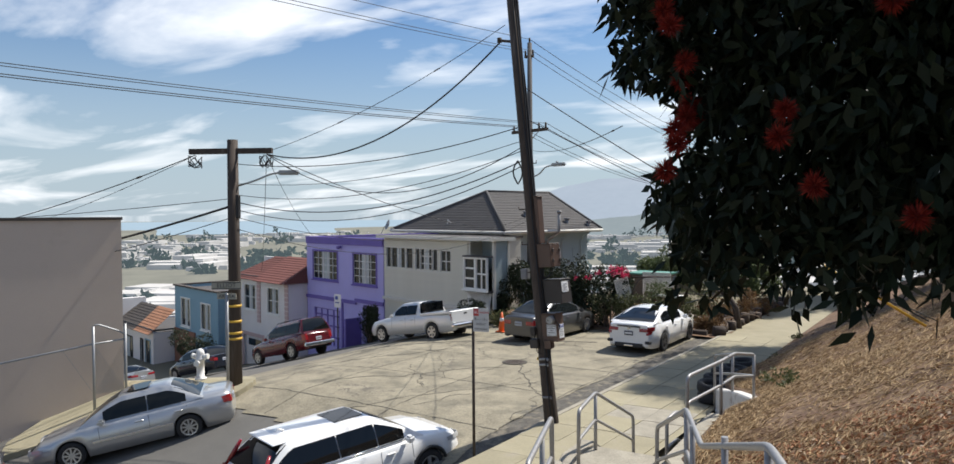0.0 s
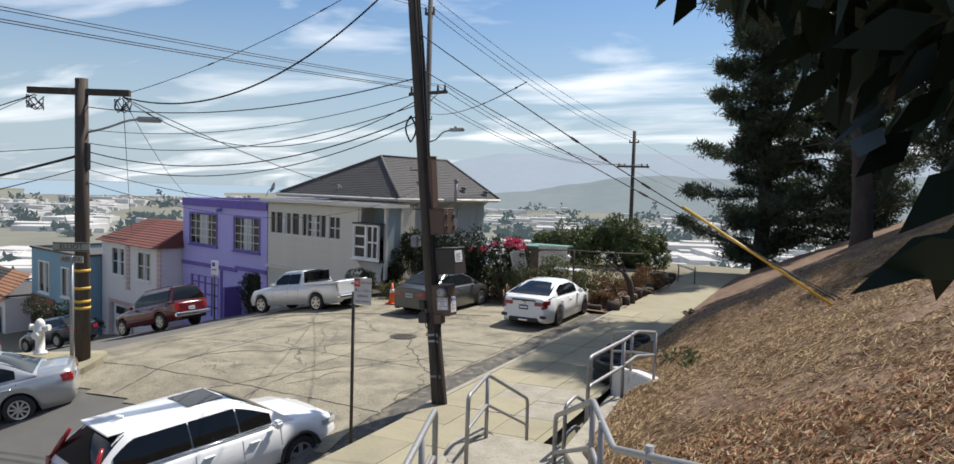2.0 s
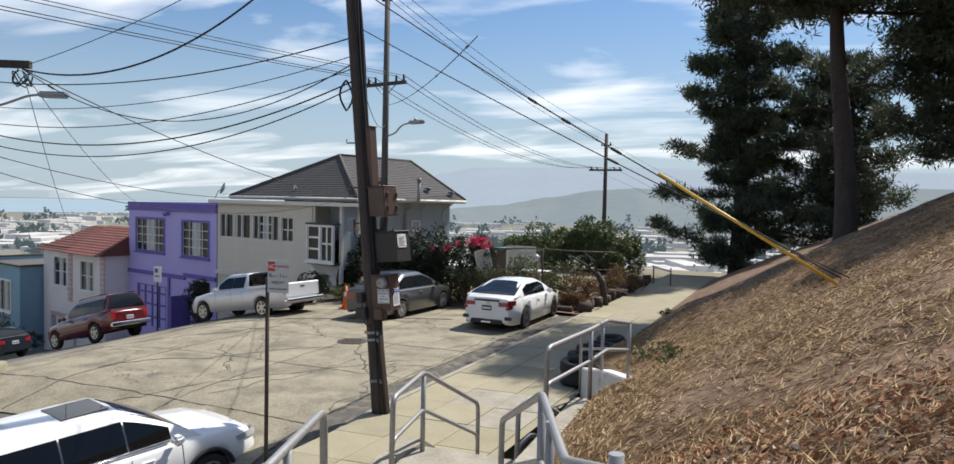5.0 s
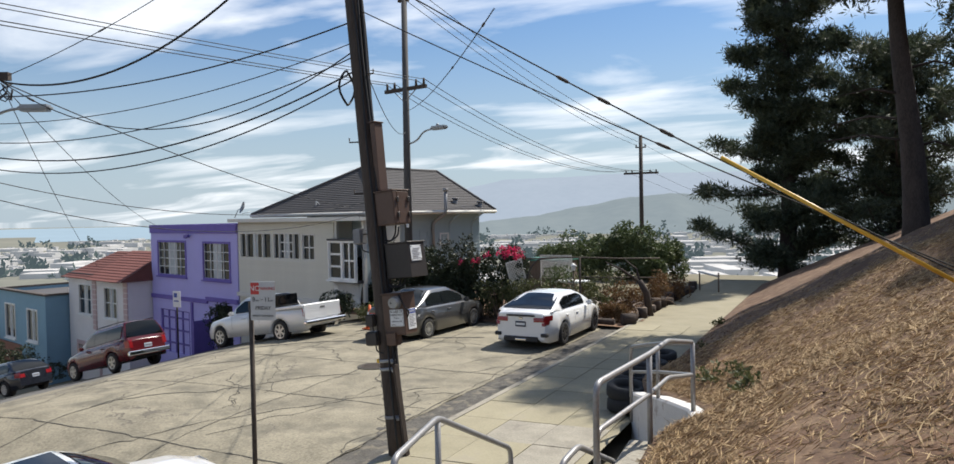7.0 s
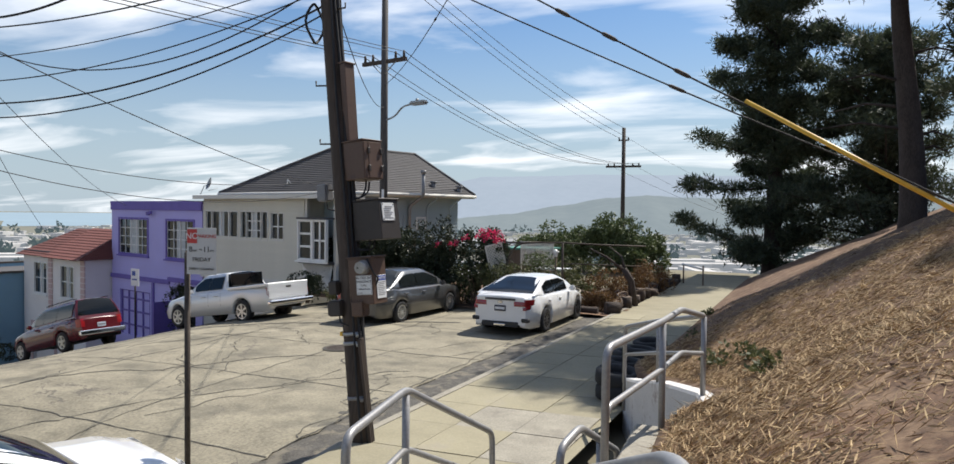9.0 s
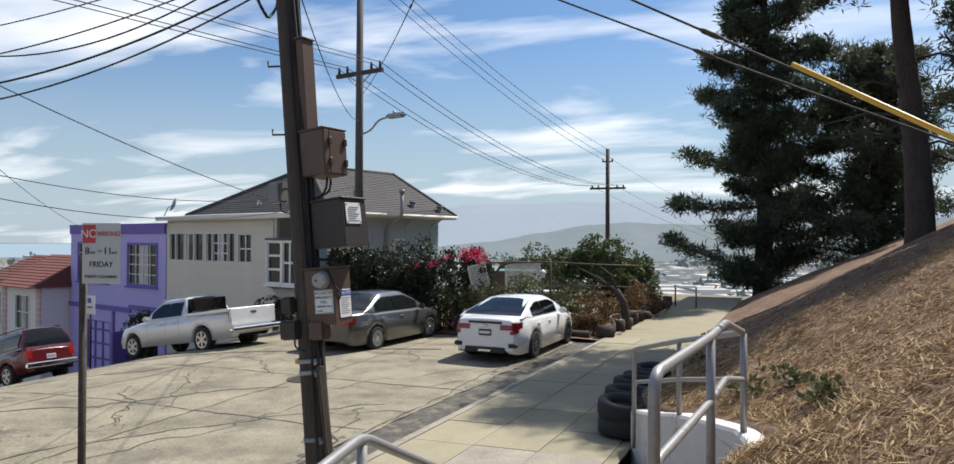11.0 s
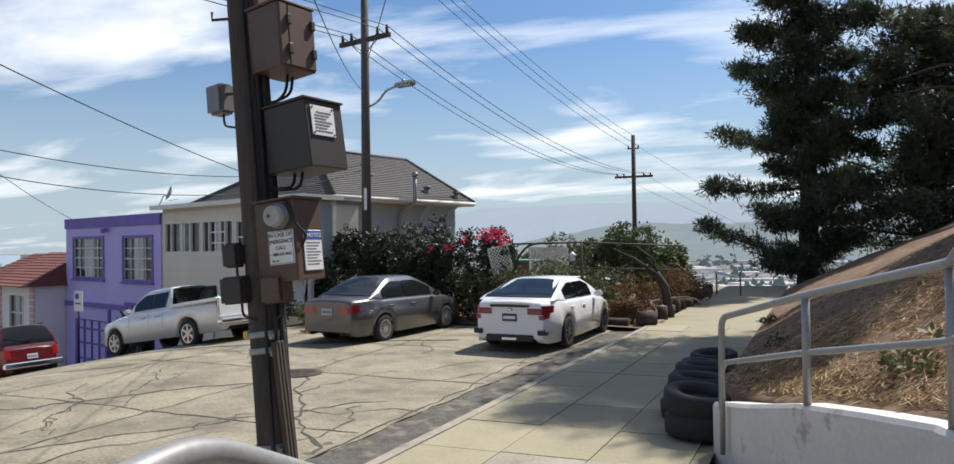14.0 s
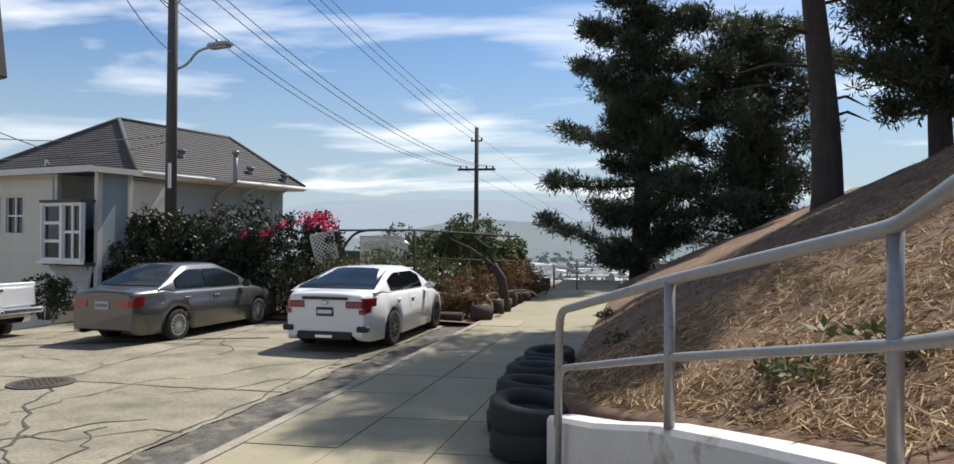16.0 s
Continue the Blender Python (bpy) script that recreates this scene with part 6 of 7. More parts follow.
# white crossover below the stairs
L = 4.59
car, body, cab, pw = make_car(pose(-2.85, -3.75, -0.90, 0, -4.0, 71), "white crossover with dark glass, sunroof and black arches", "car", L, 1.86, 1.66, 2.66, 0.93, 0.36,
    [(-2.3, 0.98), (-2.2, 1.06), (-1.3, 1.07), (0.6, 1.05), (1.05, 1.06), (1.8, 0.98), (2.2, 0.86), (2.3, 0.7)], (-2.24, -1.5, 0.2, 1.3), (-1.85, -0.62, 0.22, 0.85), PEARL, CAR_GLASS, ALLOY, 5, 0.27)
tail(car, body, L, pw, 0.62, 0.80, 0.75, 1.12, 0.72, wrap=0.3)
for s in (-1, 1):
    bm = bmesh.new()
    tube(bm, [(-2.2, s * 0.78, 1.04), (-2.05, s * 0.70, 1.3), (-1.93, s * 0.64, 1.5)], [0.05, 0.045, 0.03], 8); part("tail_lamp", bm, LAMP_RED, body)
    lamp_patch(body, "headlamp", LAMP_CLEAR, L, pw, 2.3, s, 0.45, 0.75, 0.72, 0.84, 0.4)
    for xw in (1.37, -1.29):
        bm = bmesh.new()
        tube(bm, [(xw + 0.42 * math.cos(a), s * 0.925, 0.36 + 0.42 * math.sin(a)) for a in [radians(-12 + 12 * k) for k in range(18)]], 0.035, 6); part("arch_trim", bm, BLACK_TRIM, body)
    bm = bmesh.new(); soft_box(bm, -0.9, 0.95, s * 0.92 - 0.02, s * 0.92 + 0.02, 0.27, 0.38, 0.01); part("sill_trim", bm, BLACK_TRIM, body)
    bm = bmesh.new(); tube(bm, [(x, s * 0.845, 1.085) for x in (-1.8, -0.5, 0.8)], 0.012, 6); part("window_trim", bm, CHROME, cab)
bm = bmesh.new(); soft_box(bm, -0.45, 0.2, -0.36, 0.36, 1.652, 1.664, 0.004); part("sunroof", bm, CAR_GLASS, cab)
bm = bmesh.new(); soft_box(bm, -1.82, -1.5, -0.53, 0.53, 1.60, 1.63, 0.012); part("roof_spoiler", bm, PEARL, cab)
bm = bmesh.new(); tube(bm, [(-1.35, 0, 1.67), (-1.45, 0, 1.72), (-1.5, 0, 1.69)], [0.03, 0.02, 0.005], 6); part("aerial", bm, PEARL, cab)

# maroon off-roader down the street
L = 4.85
car, body, cab, pw = make_car(pose(-19.24, 11.02, -2.36, 0, 13.2, 169.3), "maroon off-roader with roof rails parked downhill", "car", L, 1.85, 1.80, 2.95, 0.83, 0.37,
    [(-2.4, 1.0), (-2.3, 1.12), (-1.2, 1.12), (0.6, 1.1), (1.0, 1.1), (1.9, 1.0), (2.3, 0.9), (2.42, 0.7)], (-2.36, -2.1, 0.05, 1.05), (-2.05, -1.0, -0.1, 0.55), MAROON, CAR_GLASS, ALLOY, 5, 0.32, rails=True)
tail(car, body, L, pw, 0.6, 0.8, 0.75, 1.05, 0.7)
bm = bmesh.new(); soft_box(bm, -2.52, -2.4, -0.85, 0.85, 0.45, 0.62, 0.03); part("rear_bumper", bm, CHROME, body)
# pickup truck
L = 5.0
car, body, cab, pw = make_car(pose(-10.41, 9.75, -0.42, 0, 8.0, 169), "silver extended-cab pickup truck with an open bed", "pickup truck", L, 1.72, 1.57, 3.06, 0.82, 0.345,
    [(-2.5, 1.0), (-0.75, 1.02), (-0.5, 1.02), (0.9, 1.02), (1.2, 1.0), (2.2, 0.88), (2.48, 0.7)], (-0.72, -0.52, 0.45, 1.1), (-0.5, 0.1, 0.82), WHITE_SILVER, CAR_GLASS, ALLOY, 6, 0.3)
# flat black panel below the rim stands for the bed's shaded depth
bm = bmesh.new(); box(bm, -2.42, -0.78, -0.68, 0.68, 1.036, 1.044); part("bed", bm, BLACK_TRIM, body)
for s in (-1, 1):
    bm = bmesh.new(); soft_box(bm, -2.49, -0.76, s * 0.76 - 0.07, s * 0.76 + 0.07, 1.0, 1.09, 0.02); part("bed_side", bm, WHITE_SILVER, body)
bm = bmesh.new(); soft_box(bm, -2.52, -2.45, -0.78, 0.78, 0.62, 1.09, 0.02); tg = part("tailgate", bm, WHITE_SILVER, body)
bm = bmesh.new(); soft_box(bm, -2.535, -2.515, -0.1, 0.1, 0.92, 0.98, 0.01); part("handle", bm, BLACK_TRIM, tg)
tail(car, body, L, pw, 0.70, 0.80, 0.70, 0.98, 0.42, wrap=0.12)
bm = bmesh.new(); soft_box(bm, -2.66, -2.5, -0.85, 0.85, 0.46, 0.58, 0.03); part("rear_bumper", bm, CHROME, body)
bm = bmesh.new(); soft_box(bm, -0.76, -0.7, -0.6, 0.6, 1.12, 1.5, 0.02); part("rear_window", bm, CAR_GLASS, cab)
# dark car and pale car further down, red-lit car at the near kerb
L = 4.4
dark, body, cab, pw = make_car(pose(-26.32, 11.38, -4.0, 0, 13.2, 174.6), "dark blue hatchback parked downhill", "car", L, 1.76, 1.48, 2.6, 0.85, 0.32,
    [(-2.2, 0.9), (-1.5, 0.98), (0.6, 0.95), (1.1, 0.93), (2.0, 0.76), (2.2, 0.6)], (-2.0, -1.2, 0.2, 1.25), (-1.6, -0.5, 0.6), INKBLUE, CAR_GLASS, ALLOY, 8)
tail(dark, body, L, pw, 0.45, 0.72, 0.66, 0.88, 0.6)
L = 4.6
pale, body, cab, pw = make_car(pose(-30.6, 9.3, -5.0, 0, 13.2, 178), "pale grey coupe parked far down the street", "car", L, 1.75, 1.35, 2.6, 0.95, 0.32,
    [(-2.3, 0.85), (-1.5, 0.92), (0.6, 0.88), (1.1, 0.86), (2.0, 0.7), (2.3, 0.55)], (-1.8, -0.9, 0.1, 1.1), (-1.3, -0.4, 0.55), SILVER, CAR_GLASS, ALLOY, 8)
tail(pale, body, L, pw, 0.3, 0.72, 0.66, 0.8, 0.5)
L = 4.5
near, body, cab, pw = make_car(pose(-11.9, -8.4, -2.0, 0, 4.2, 240), "black sedan with a boot spoiler at the kerb", "car", L, 1.74, 1.42, 2.6, 0.9, 0.31,
    [(-2.25, 0.9), (-1.6, 0.98), (0.6, 0.93), (1.1, 0.92), (2.0, 0.75), (2.25, 0.6)], (-1.75, -0.86, 0.2, 1.2), (-1.35, -0.42, 0.6), INKBLUE, CAR_GLASS, ALLOY, 8)
tail(near, body, L, pw, 0.34, 0.7, 0.72, 0.9, 0.6)
bm = bmesh.new(); soft_box(bm, -2.3, -2.1, -0.6, 0.6, 1.08, 1.11, 0.01); soft_box(bm, -2.2, -2.12, -0.5, -0.46, 0.95, 1.1, 0.005); soft_box(bm, -2.2, -2.12, 0.46, 0.5, 0.95, 1.1, 0.005); part("boot_spoiler", bm, INKBLUE, body)

# ---- plants ----
def blades(name, pts, dirs, length, width, mat, parent=None, label="", seed=0, fold=False):
    """Many slender leaves in one mesh: each a kite from its foot along its direction."""
    rng = np.random.default_rng(seed)
    pts, dirs = np.asarray(pts, float), np.asarray(dirs, float)
    dirs /= np.linalg.norm(dirs, axis=1)[:, None] + 1e-9
    n = len(pts)
    L_ = length * rng.uniform(0.6, 1.3, n)[:, None]
    side = np.cross(dirs, rng.normal(size=(n, 3)))
    side /= np.linalg.norm(side, axis=1)[:, None] + 1e-9
    w = width * rng.uniform(0.7, 1.3, n)[:, None]
    v = np.stack([pts, pts + dirs * L_ * 0.4 + side * w / 2, pts + dirs * L_, pts + dirs * L_ * 0.4 - side * w / 2], 1).reshape(-1, 3)
    me = bpy.data.meshes.new(name)
    me.vertices.add(4 * n); me.vertices.foreach_set("co", v.ravel())
    me.loops.add(4 * n); me.loops.foreach_set("vertex_index", np.arange(4 * n))
    me.polygons.add(n); me.polygons.foreach_set("loop_start", np.arange(0, 4 * n, 4)); me.polygons.foreach_set("loop_total", np.full(n, 4))
    me.update(); me.validate()
    me.materials.append(mat)
    ob = new(name, me)
    if parent:
        ob.parent = parent
    else:
        ob.scale = (U, U, U)
    if label:
        ob["label"] = label
    return ob


def leaf_material(name, base, other, rough=0.6, through=0.25, spec=0.3):
    """Leaves that differ one by one and let some light through."""
    m = bpy.data.materials.new(name)
    m.use_nodes = True
    n, l = m.node_tree.nodes, m.node_tree.links
    b = n["Principled BSDF"]
    b.inputs["Roughness"].default_value, b.inputs["Specular IOR Level"].default_value = rough, spec
    g = n.new("ShaderNodeNewGeometry")
    mx = n.new("ShaderNodeMix"); mx.data_type = "RGBA"
    mx.inputs["A"].default_value, mx.inputs["B"].default_value = (*base, 1), (*other, 1)
    l.new(g.outputs["Random Per Island"], mx.inputs["Factor"]); l.new(mx.outputs["Result"], b.inputs["Base Color"])
    if through:
        t = n.new("ShaderNodeBsdfTranslucent"); l.new(mx.outputs["Result"], t.inputs["Color"])
        s = n.new("ShaderNodeMixShader"); s.inputs[0].default_value = through
        l.new(b.outputs[0], s.inputs[1]); l.new(t.outputs[0], s.inputs[2]); l.new(s.outputs[0], n["Material Output"].inputs["Surface"])
    return m


NEEDLE = leaf_material("pine_needles", (0.045, 0.060, 0.040), (0.095, 0.115, 0.065), 0.6, 0.25)
# near-black leaf colour: the crown's backlit silhouette is put into it
GUM_LEAF = leaf_material("backlit_gum_leaves", (0.008, 0.014, 0.008), (0.018, 0.026, 0.013), 0.5, 0.03, 0.15)
GUM_FLOWER = leaf_material("red_gum_blossom", (0.13, 0.010, 0.010), (0.30, 0.03, 0.015), 0.8, 0.15)
HEDGE_LEAF = leaf_material("hedge_leaves", (0.018, 0.026, 0.014), (0.050, 0.062, 0.030), 0.5, 0.2)
BRACT = leaf_material("bougainvillea_bracts", (0.55, 0.02, 0.12), (0.75, 0.06, 0.14), 0.6, 0.35)
SHRUB_LEAF = leaf_material("shrub_leaves", (0.06, 0.075, 0.03), (0.13, 0.13, 0.055), 0.6, 0.25)
DRY_LEAF = leaf_material("dry_shrub_leaves", (0.12, 0.06, 0.03), (0.20, 0.13, 0.06), 0.8, 0.25)
BUSH_LEAF = leaf_material("bush_leaves", (0.06, 0.085, 0.032), (0.14, 0.17, 0.07), 0.55, 0.2)
STRAW_LEAF = leaf_material("mown_straw", (0.15, 0.085, 0.045), (0.55, 0.40, 0.22), 0.8, 0.1)
LITTER_LEAF = leaf_material("fallen_leaves", (0.20, 0.07, 0.03), (0.42, 0.22, 0.12), 0.8, 0.1)


def tuft_cloud(centres, per, spread, rng):
    """Feet and directions of leaves round many centres."""
    c = np.repeat(np.asarray(centres, float), per, 0)
    d = rng.normal(size=c.shape)
    d /= np.linalg.norm(d, axis=1)[:, None]
    return c + d * spread * rng.uniform(0, 1, len(c))[:, None], d


def pine(x, y, z0, height, crown_from, radius, seed, label, trunk_r=0.33, tilt=(0, 0), tufts=5200, bare=()):
    rng = np.random.default_rng(seed)
    t = thing("pine_tree", Matrix.Translation((x, y, z0)), label, "tree", "pines on the hill")
    axis_at = lambda h: Vector((tilt[0] * h + 0.08 * math.sin(h * 0.7 + seed), tilt[1] * h + 0.06 * math.cos(h * 0.6), h))
    bm = bmesh.new()
    hs = span(-0.6, height, height / 14)
    tube(bm, [axis_at(h) for h in hs], [trunk_r * (1.25 if h < 0 else 1) * (1 - 0.88 * max(0, h) / height) + 0.02 for h in hs], 14)
    part("trunk", bm, BARK, t)
    centres = []
    limbs = 60
    for k in range(limbs):
        s = (k + rng.uniform(0, 1)) / limbs
        h = crown_from + (height - crown_from) * s
        a = k * 2.399 + rng.uniform(-0.5, 0.5)
        lobe = 0.80 + 0.28 * math.sin(s * 19 + seed) * math.sin(a * 1.5 + seed)
        reach = radius * lobe * (0.30 + 0.70 * math.sin(min(1, 1.15 * (1 - s) + 0.10) * math.pi / 2)) * rng.uniform(0.45, 1.15)
        tip = rng.uniform(-0.18, 0.28)
        p0 = axis_at(h)
        d = Vector((math.cos(a), math.sin(a), 0))
        pts = [p0 + d * reach * q + Vector((0, 0, reach * (0.30 * q * q - 0.14 * q + tip * q) + 0.1 * math.sin(5 * q + k))) for q in (0, 0.25, 0.5, 0.75, 1.0)]
        r = 0.02 + 0.06 * (1 - s) * trunk_r / 0.33
        bm = bmesh.new(); tube(bm, pts, [r, r * 0.8, r * 0.6, r * 0.4, r * 0.2], 6); part("limb", bm, BARK, t)
        across = Vector((-d.y, d.x, 0))
        m_ = max(4, int(tufts / limbs))
        pads = [rng.uniform(0.12, 0.35), rng.uniform(0.35, 0.6), rng.uniform(0.6, 0.8), 0.93, rng.uniform(0.75, 1.0)]
        for i in range(m_):
            q = min(1.0, max(0.08, pads[i % 5] + rng.normal(0, 0.07)))
            i0 = min(3, int(q * 4))
            p = pts[i0].lerp(pts[i0 + 1], q * 4 - i0)
            wide = reach * 0.17 * (1.25 - 0.5 * q)
            off = ((0.3, -1, 0.7, 0.0, -0.5)[i % 5] + 0.3 * math.sin(k * 2.1)) * reach * 0.16
            centres.append(p + across * (off + rng.normal(0, 1) * wide) + Vector((0, 0, rng.normal(0.10, 0.16))) + d * rng.normal(0, 0.15))
    for h, a, ln in bare:
        p0 = axis_at(h); d = Vector((math.cos(a), math.sin(a), 0.1))
        bm = bmesh.new(); tube(bm, [p0, p0 + d * ln * 0.5 + Vector((0, 0, 0.12)), p0 + d * ln + Vector((0, 0, -0.15))], [0.05, 0.035, 0.008], 6); part("limb", bm, BARK, t)
    f, d = tuft_cloud(centres, 14, 0.17, rng)
    d[:, 2] += 0.3
    blades("crown", f, d, 0.27, 0.055, NEEDLE, t, seed=seed)
    return t


pine(5.0, 29.0, -0.6, 19.0, 0.8, 4.6, 11, "dense dark pine with low sweeping limbs beside the path", 0.42, (-0.005, 0), 10500)
pine(9.4, 28.0, 1.0, 9.5, 0.6, 4.6, 12, "dark broad pine on the brow of the hill", 0.4, (0.0, 0), 4600)
pine(8.25, 14.8, hill_z(8.25, 14.8), 12.8, 7.0, 4.6, 13, "tall pine with a bare dark trunk and high crown", 0.33, (-0.06, 0), 11000, bare=[(2.6, 3.1, 2.4), (3.2, 2.6, 2.2), (3.9, 3.4, 1.8), (4.6, 0.2, 1.6), (2.0, 0.1, 1.0), (2.4, 0.6, 1.5)])
pine(12.2, 13.0, hill_z(12.2, 13.0), 12.0, 3.6, 6.0, 14, "broad pine shading the hillside from its top", 0.34, (0, 0), 15000)
pine(12.3, 18.6, hill_z(12.3, 18.6), 11.5, 1.4, 4.2, 15, "smaller pine with open limbs on the hilltop", 0.3, (0, 0), 5200)

# flowering gum that hangs over the stairs
rng = np.random.default_rng(21)
gum = thing("gum_tree", Matrix.Translation((-0.20, -0.09, -0.54)), "red-flowering gum with leaves darkened to a backlit silhouette over the stairs", "tree")
gz = hill_z(8.10, -11.0) + 0.54
bm = bmesh.new(); tube(bm, [(8.3, -10.9, gz - 0.4), (8.2, -11.0, gz + 0.8), (7.7, -11.3, 5.6), (7.3, -11.6, 6.4)], [0.17, 0.14, 0.11, 0.07], 12); part("trunk", bm, BARK, gum)
bm = bmesh.new()
ends = []
for k in range(34):
    a = Vector((rng.uniform(7.0, 7.9), rng.uniform(-11.7, -11.2), rng.uniform(5.6, 6.6)))
    b = Vector((rng.uniform(5.9, 7.4), rng.uniform(-11.7, -11.35), rng.uniform(4.95, 6.3)))
    c = a.lerp(b, 0.55) + Vector((0, 0, 0.18))
    tube(bm, [a, c, b], [0.02, 0.012, 0.004], 5)
    ends.append(b)
part("limb", bm, BARK, gum)
n = 90000
f = np.stack([rng.uniform(5.68, 7.5, n), rng.uniform(-11.8, -11.3, n), rng.uniform(4.55, 6.4, n)], 1)
edge = 5.84 - 0.11 * (f[:, 2] > 5.12) - 0.12 * (f[:, 1] + 11.8) + 0.04 * np.sin(f[:, 2] * 9.0) + 0.03 * np.sin(f[:, 2] * 23) + 0.05 * np.sin(f[:, 2] * 4.1 + f[:, 1] * 9) + rng.uniform(0, 0.07, n)
foot = 4.59 + 0.30 * np.clip(f[:, 1] + 11.8, 0, 1) + 0.03 * np.sin(f[:, 0] * 21) + 0.025 * np.sin(f[:, 0] * 47) + rng.uniform(0, 0.05, n)
f = f[(f[:, 0] > edge) & (f[:, 2] > foot)]
q = rng.normal(size=(26000, 3))              # the rounder mass of the crown over its trunk
q *= (rng.uniform(0.35, 1.0, 26000) ** 0.5 / np.linalg.norm(q, axis=1))[:, None]
lump = 1 + 0.16 * np.sin(q[:, 0] * 7 + 1) * np.sin(q[:, 1] * 6) + 0.12 * np.sin(q[:, 2] * 8)
q = q * lump[:, None] * np.array([0.95, 1.05, 0.95]) + np.array([7.35, -11.6, 5.7])
f = np.concatenate([f[rng.uniform(0, 1, len(f)) < np.clip(1.6 - 0.9 * (f[:, 0] - 5.8), 0.25, 1)], q[q[:, 0] > 6.42]])
d = rng.normal(size=f.shape) * 0.6 + np.array([-0.1, -0.1, -0.75])
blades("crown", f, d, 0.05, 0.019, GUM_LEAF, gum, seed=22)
cl = []
for k in range(48):
    if k < 14:
        cl.append((5.80 + rng.uniform(0, 0.14), rng.uniform(-11.84, -11.7), rng.uniform(4.95, 5.5)))
    else:
        cl.append((rng.uniform(5.86, 6.9), rng.uniform(-11.88, -11.83), rng.uniform(4.68, 5.7)))
ff, dd = tuft_cloud(cl, 420, 0.010, rng)
blades("blossom", ff, dd, 0.021, 0.0022, GUM_FLOWER, gum, "fluffy red blossom heads", seed=23)

# straw and litter on the hillside
rng = np.random.default_rng(31)


def strew(name, n, x_span, y0, y1, length, width, mat, label, seed, lift=0.25, bias=1.3):
    ys = rng.uniform(y0, y1, n)
    xs = np.array([hill_edge(y) + 0.12 for y in ys]) + x_span * rng.uniform(0, 1, n) ** bias
    keep = np.array([noise.noise(Vector((x * 0.9, y * 0.9, 7))) > -0.35 + 0.4 * rng.uniform(-1, 1) for x, y in zip(xs, ys)])
    bare = np.clip((ys - 2.5 - 0.42 * (xs - 3.0)) / 1.5, 0, 1)
    keep &= rng.uniform(0, 1, n) > 0.93 * bare
    xs, ys = xs[keep], ys[keep]
    zs = np.array([hill_z(x, y) + 0.012 for x, y in zip(xs, ys)])
    a = rng.normal(0.9, 0.9, len(xs))
    d = np.stack([np.cos(a), np.sin(a), 0.35 * np.cos(a) + rng.normal(0.05, lift, len(xs))], 1)
    ob = blades(name, np.stack([xs, ys, zs], 1), d, length, width, mat, seed=seed)
    return tagged(ob, label, "dry grass" if "straw" in label else "leaf litter", kind="stuff")


strew("straw", 340000, 8.0, -12.5, 12, 0.125, 0.0085, STRAW_LEAF, "loose mown straw lying over the hillside", 32)
strew("straw", 11000, 6.0, -11, 5, 0.24, 0.0055, STRAW_LEAF, "long bleached straw stalks on the hillside", 33, 0.18)
strew("leaf_litter", 24000, 3.6, -12.5, -5.5, 0.055, 0.026, LITTER_LEAF, "fallen reddish leaves under the gum tree", 34, 0.3)
PALE_LEAF = leaf_material("bleached_leaves", (0.40, 0.27, 0.17), (0.62, 0.50, 0.38), 0.8, 0.1)
strew("leaf_litter", 3500, 3.5, -12.5, -6.0, 0.06, 0.03, PALE_LEAF, "bleached dead leaves scattered on the slope", 35, 0.3)
# weeds at the wall
for x, y, k in ((4.35, 0.75, 5), (3.95, 1.1, 4), (4.5, -0.35, 3), (3.3, 6.6, 6), (3.25, 11.5, 7)):
    cs = [(x + rng.normal(0, 0.12), y + rng.normal(0, 0.12), hill_z(x, y) + abs(rng.normal(0.05, 0.05))) for q in range(26)]
    ff, dd = tuft_cloud(cs, 7, 0.03, rng)
    dd[:, 2] = np.abs(dd[:, 2])
    tagged(blades("weed", ff, dd, 0.07, 0.035, SHRUB_LEAF, seed=k), "small green weed on the dry slope", "weed", "weeds", "stuff")
# clods
bm = bmesh.new()
rnd = random.Random(4)
for k in range(420):
    y = rnd.uniform(-10, 12); x = hill_edge(y) + 0.15 + 7 * rnd.random() ** 1.5
    b2 = bmesh.new(); bmesh.ops.create_icosphere(b2, subdivisions=1, radius=rnd.uniform(0.01, 0.032))
    for v in b2.verts:
        v.co *= rnd.uniform(0.7, 1.25)
    join(bm, b2, Matrix.Translation((x, y, hill_z(x, y))) @ Matrix.Diagonal((1.3, 1, 0.7, 1)))
tagged(link("clod", bm, DIRT), "dry lumps of earth on the hillside", "earth", kind="stuff")

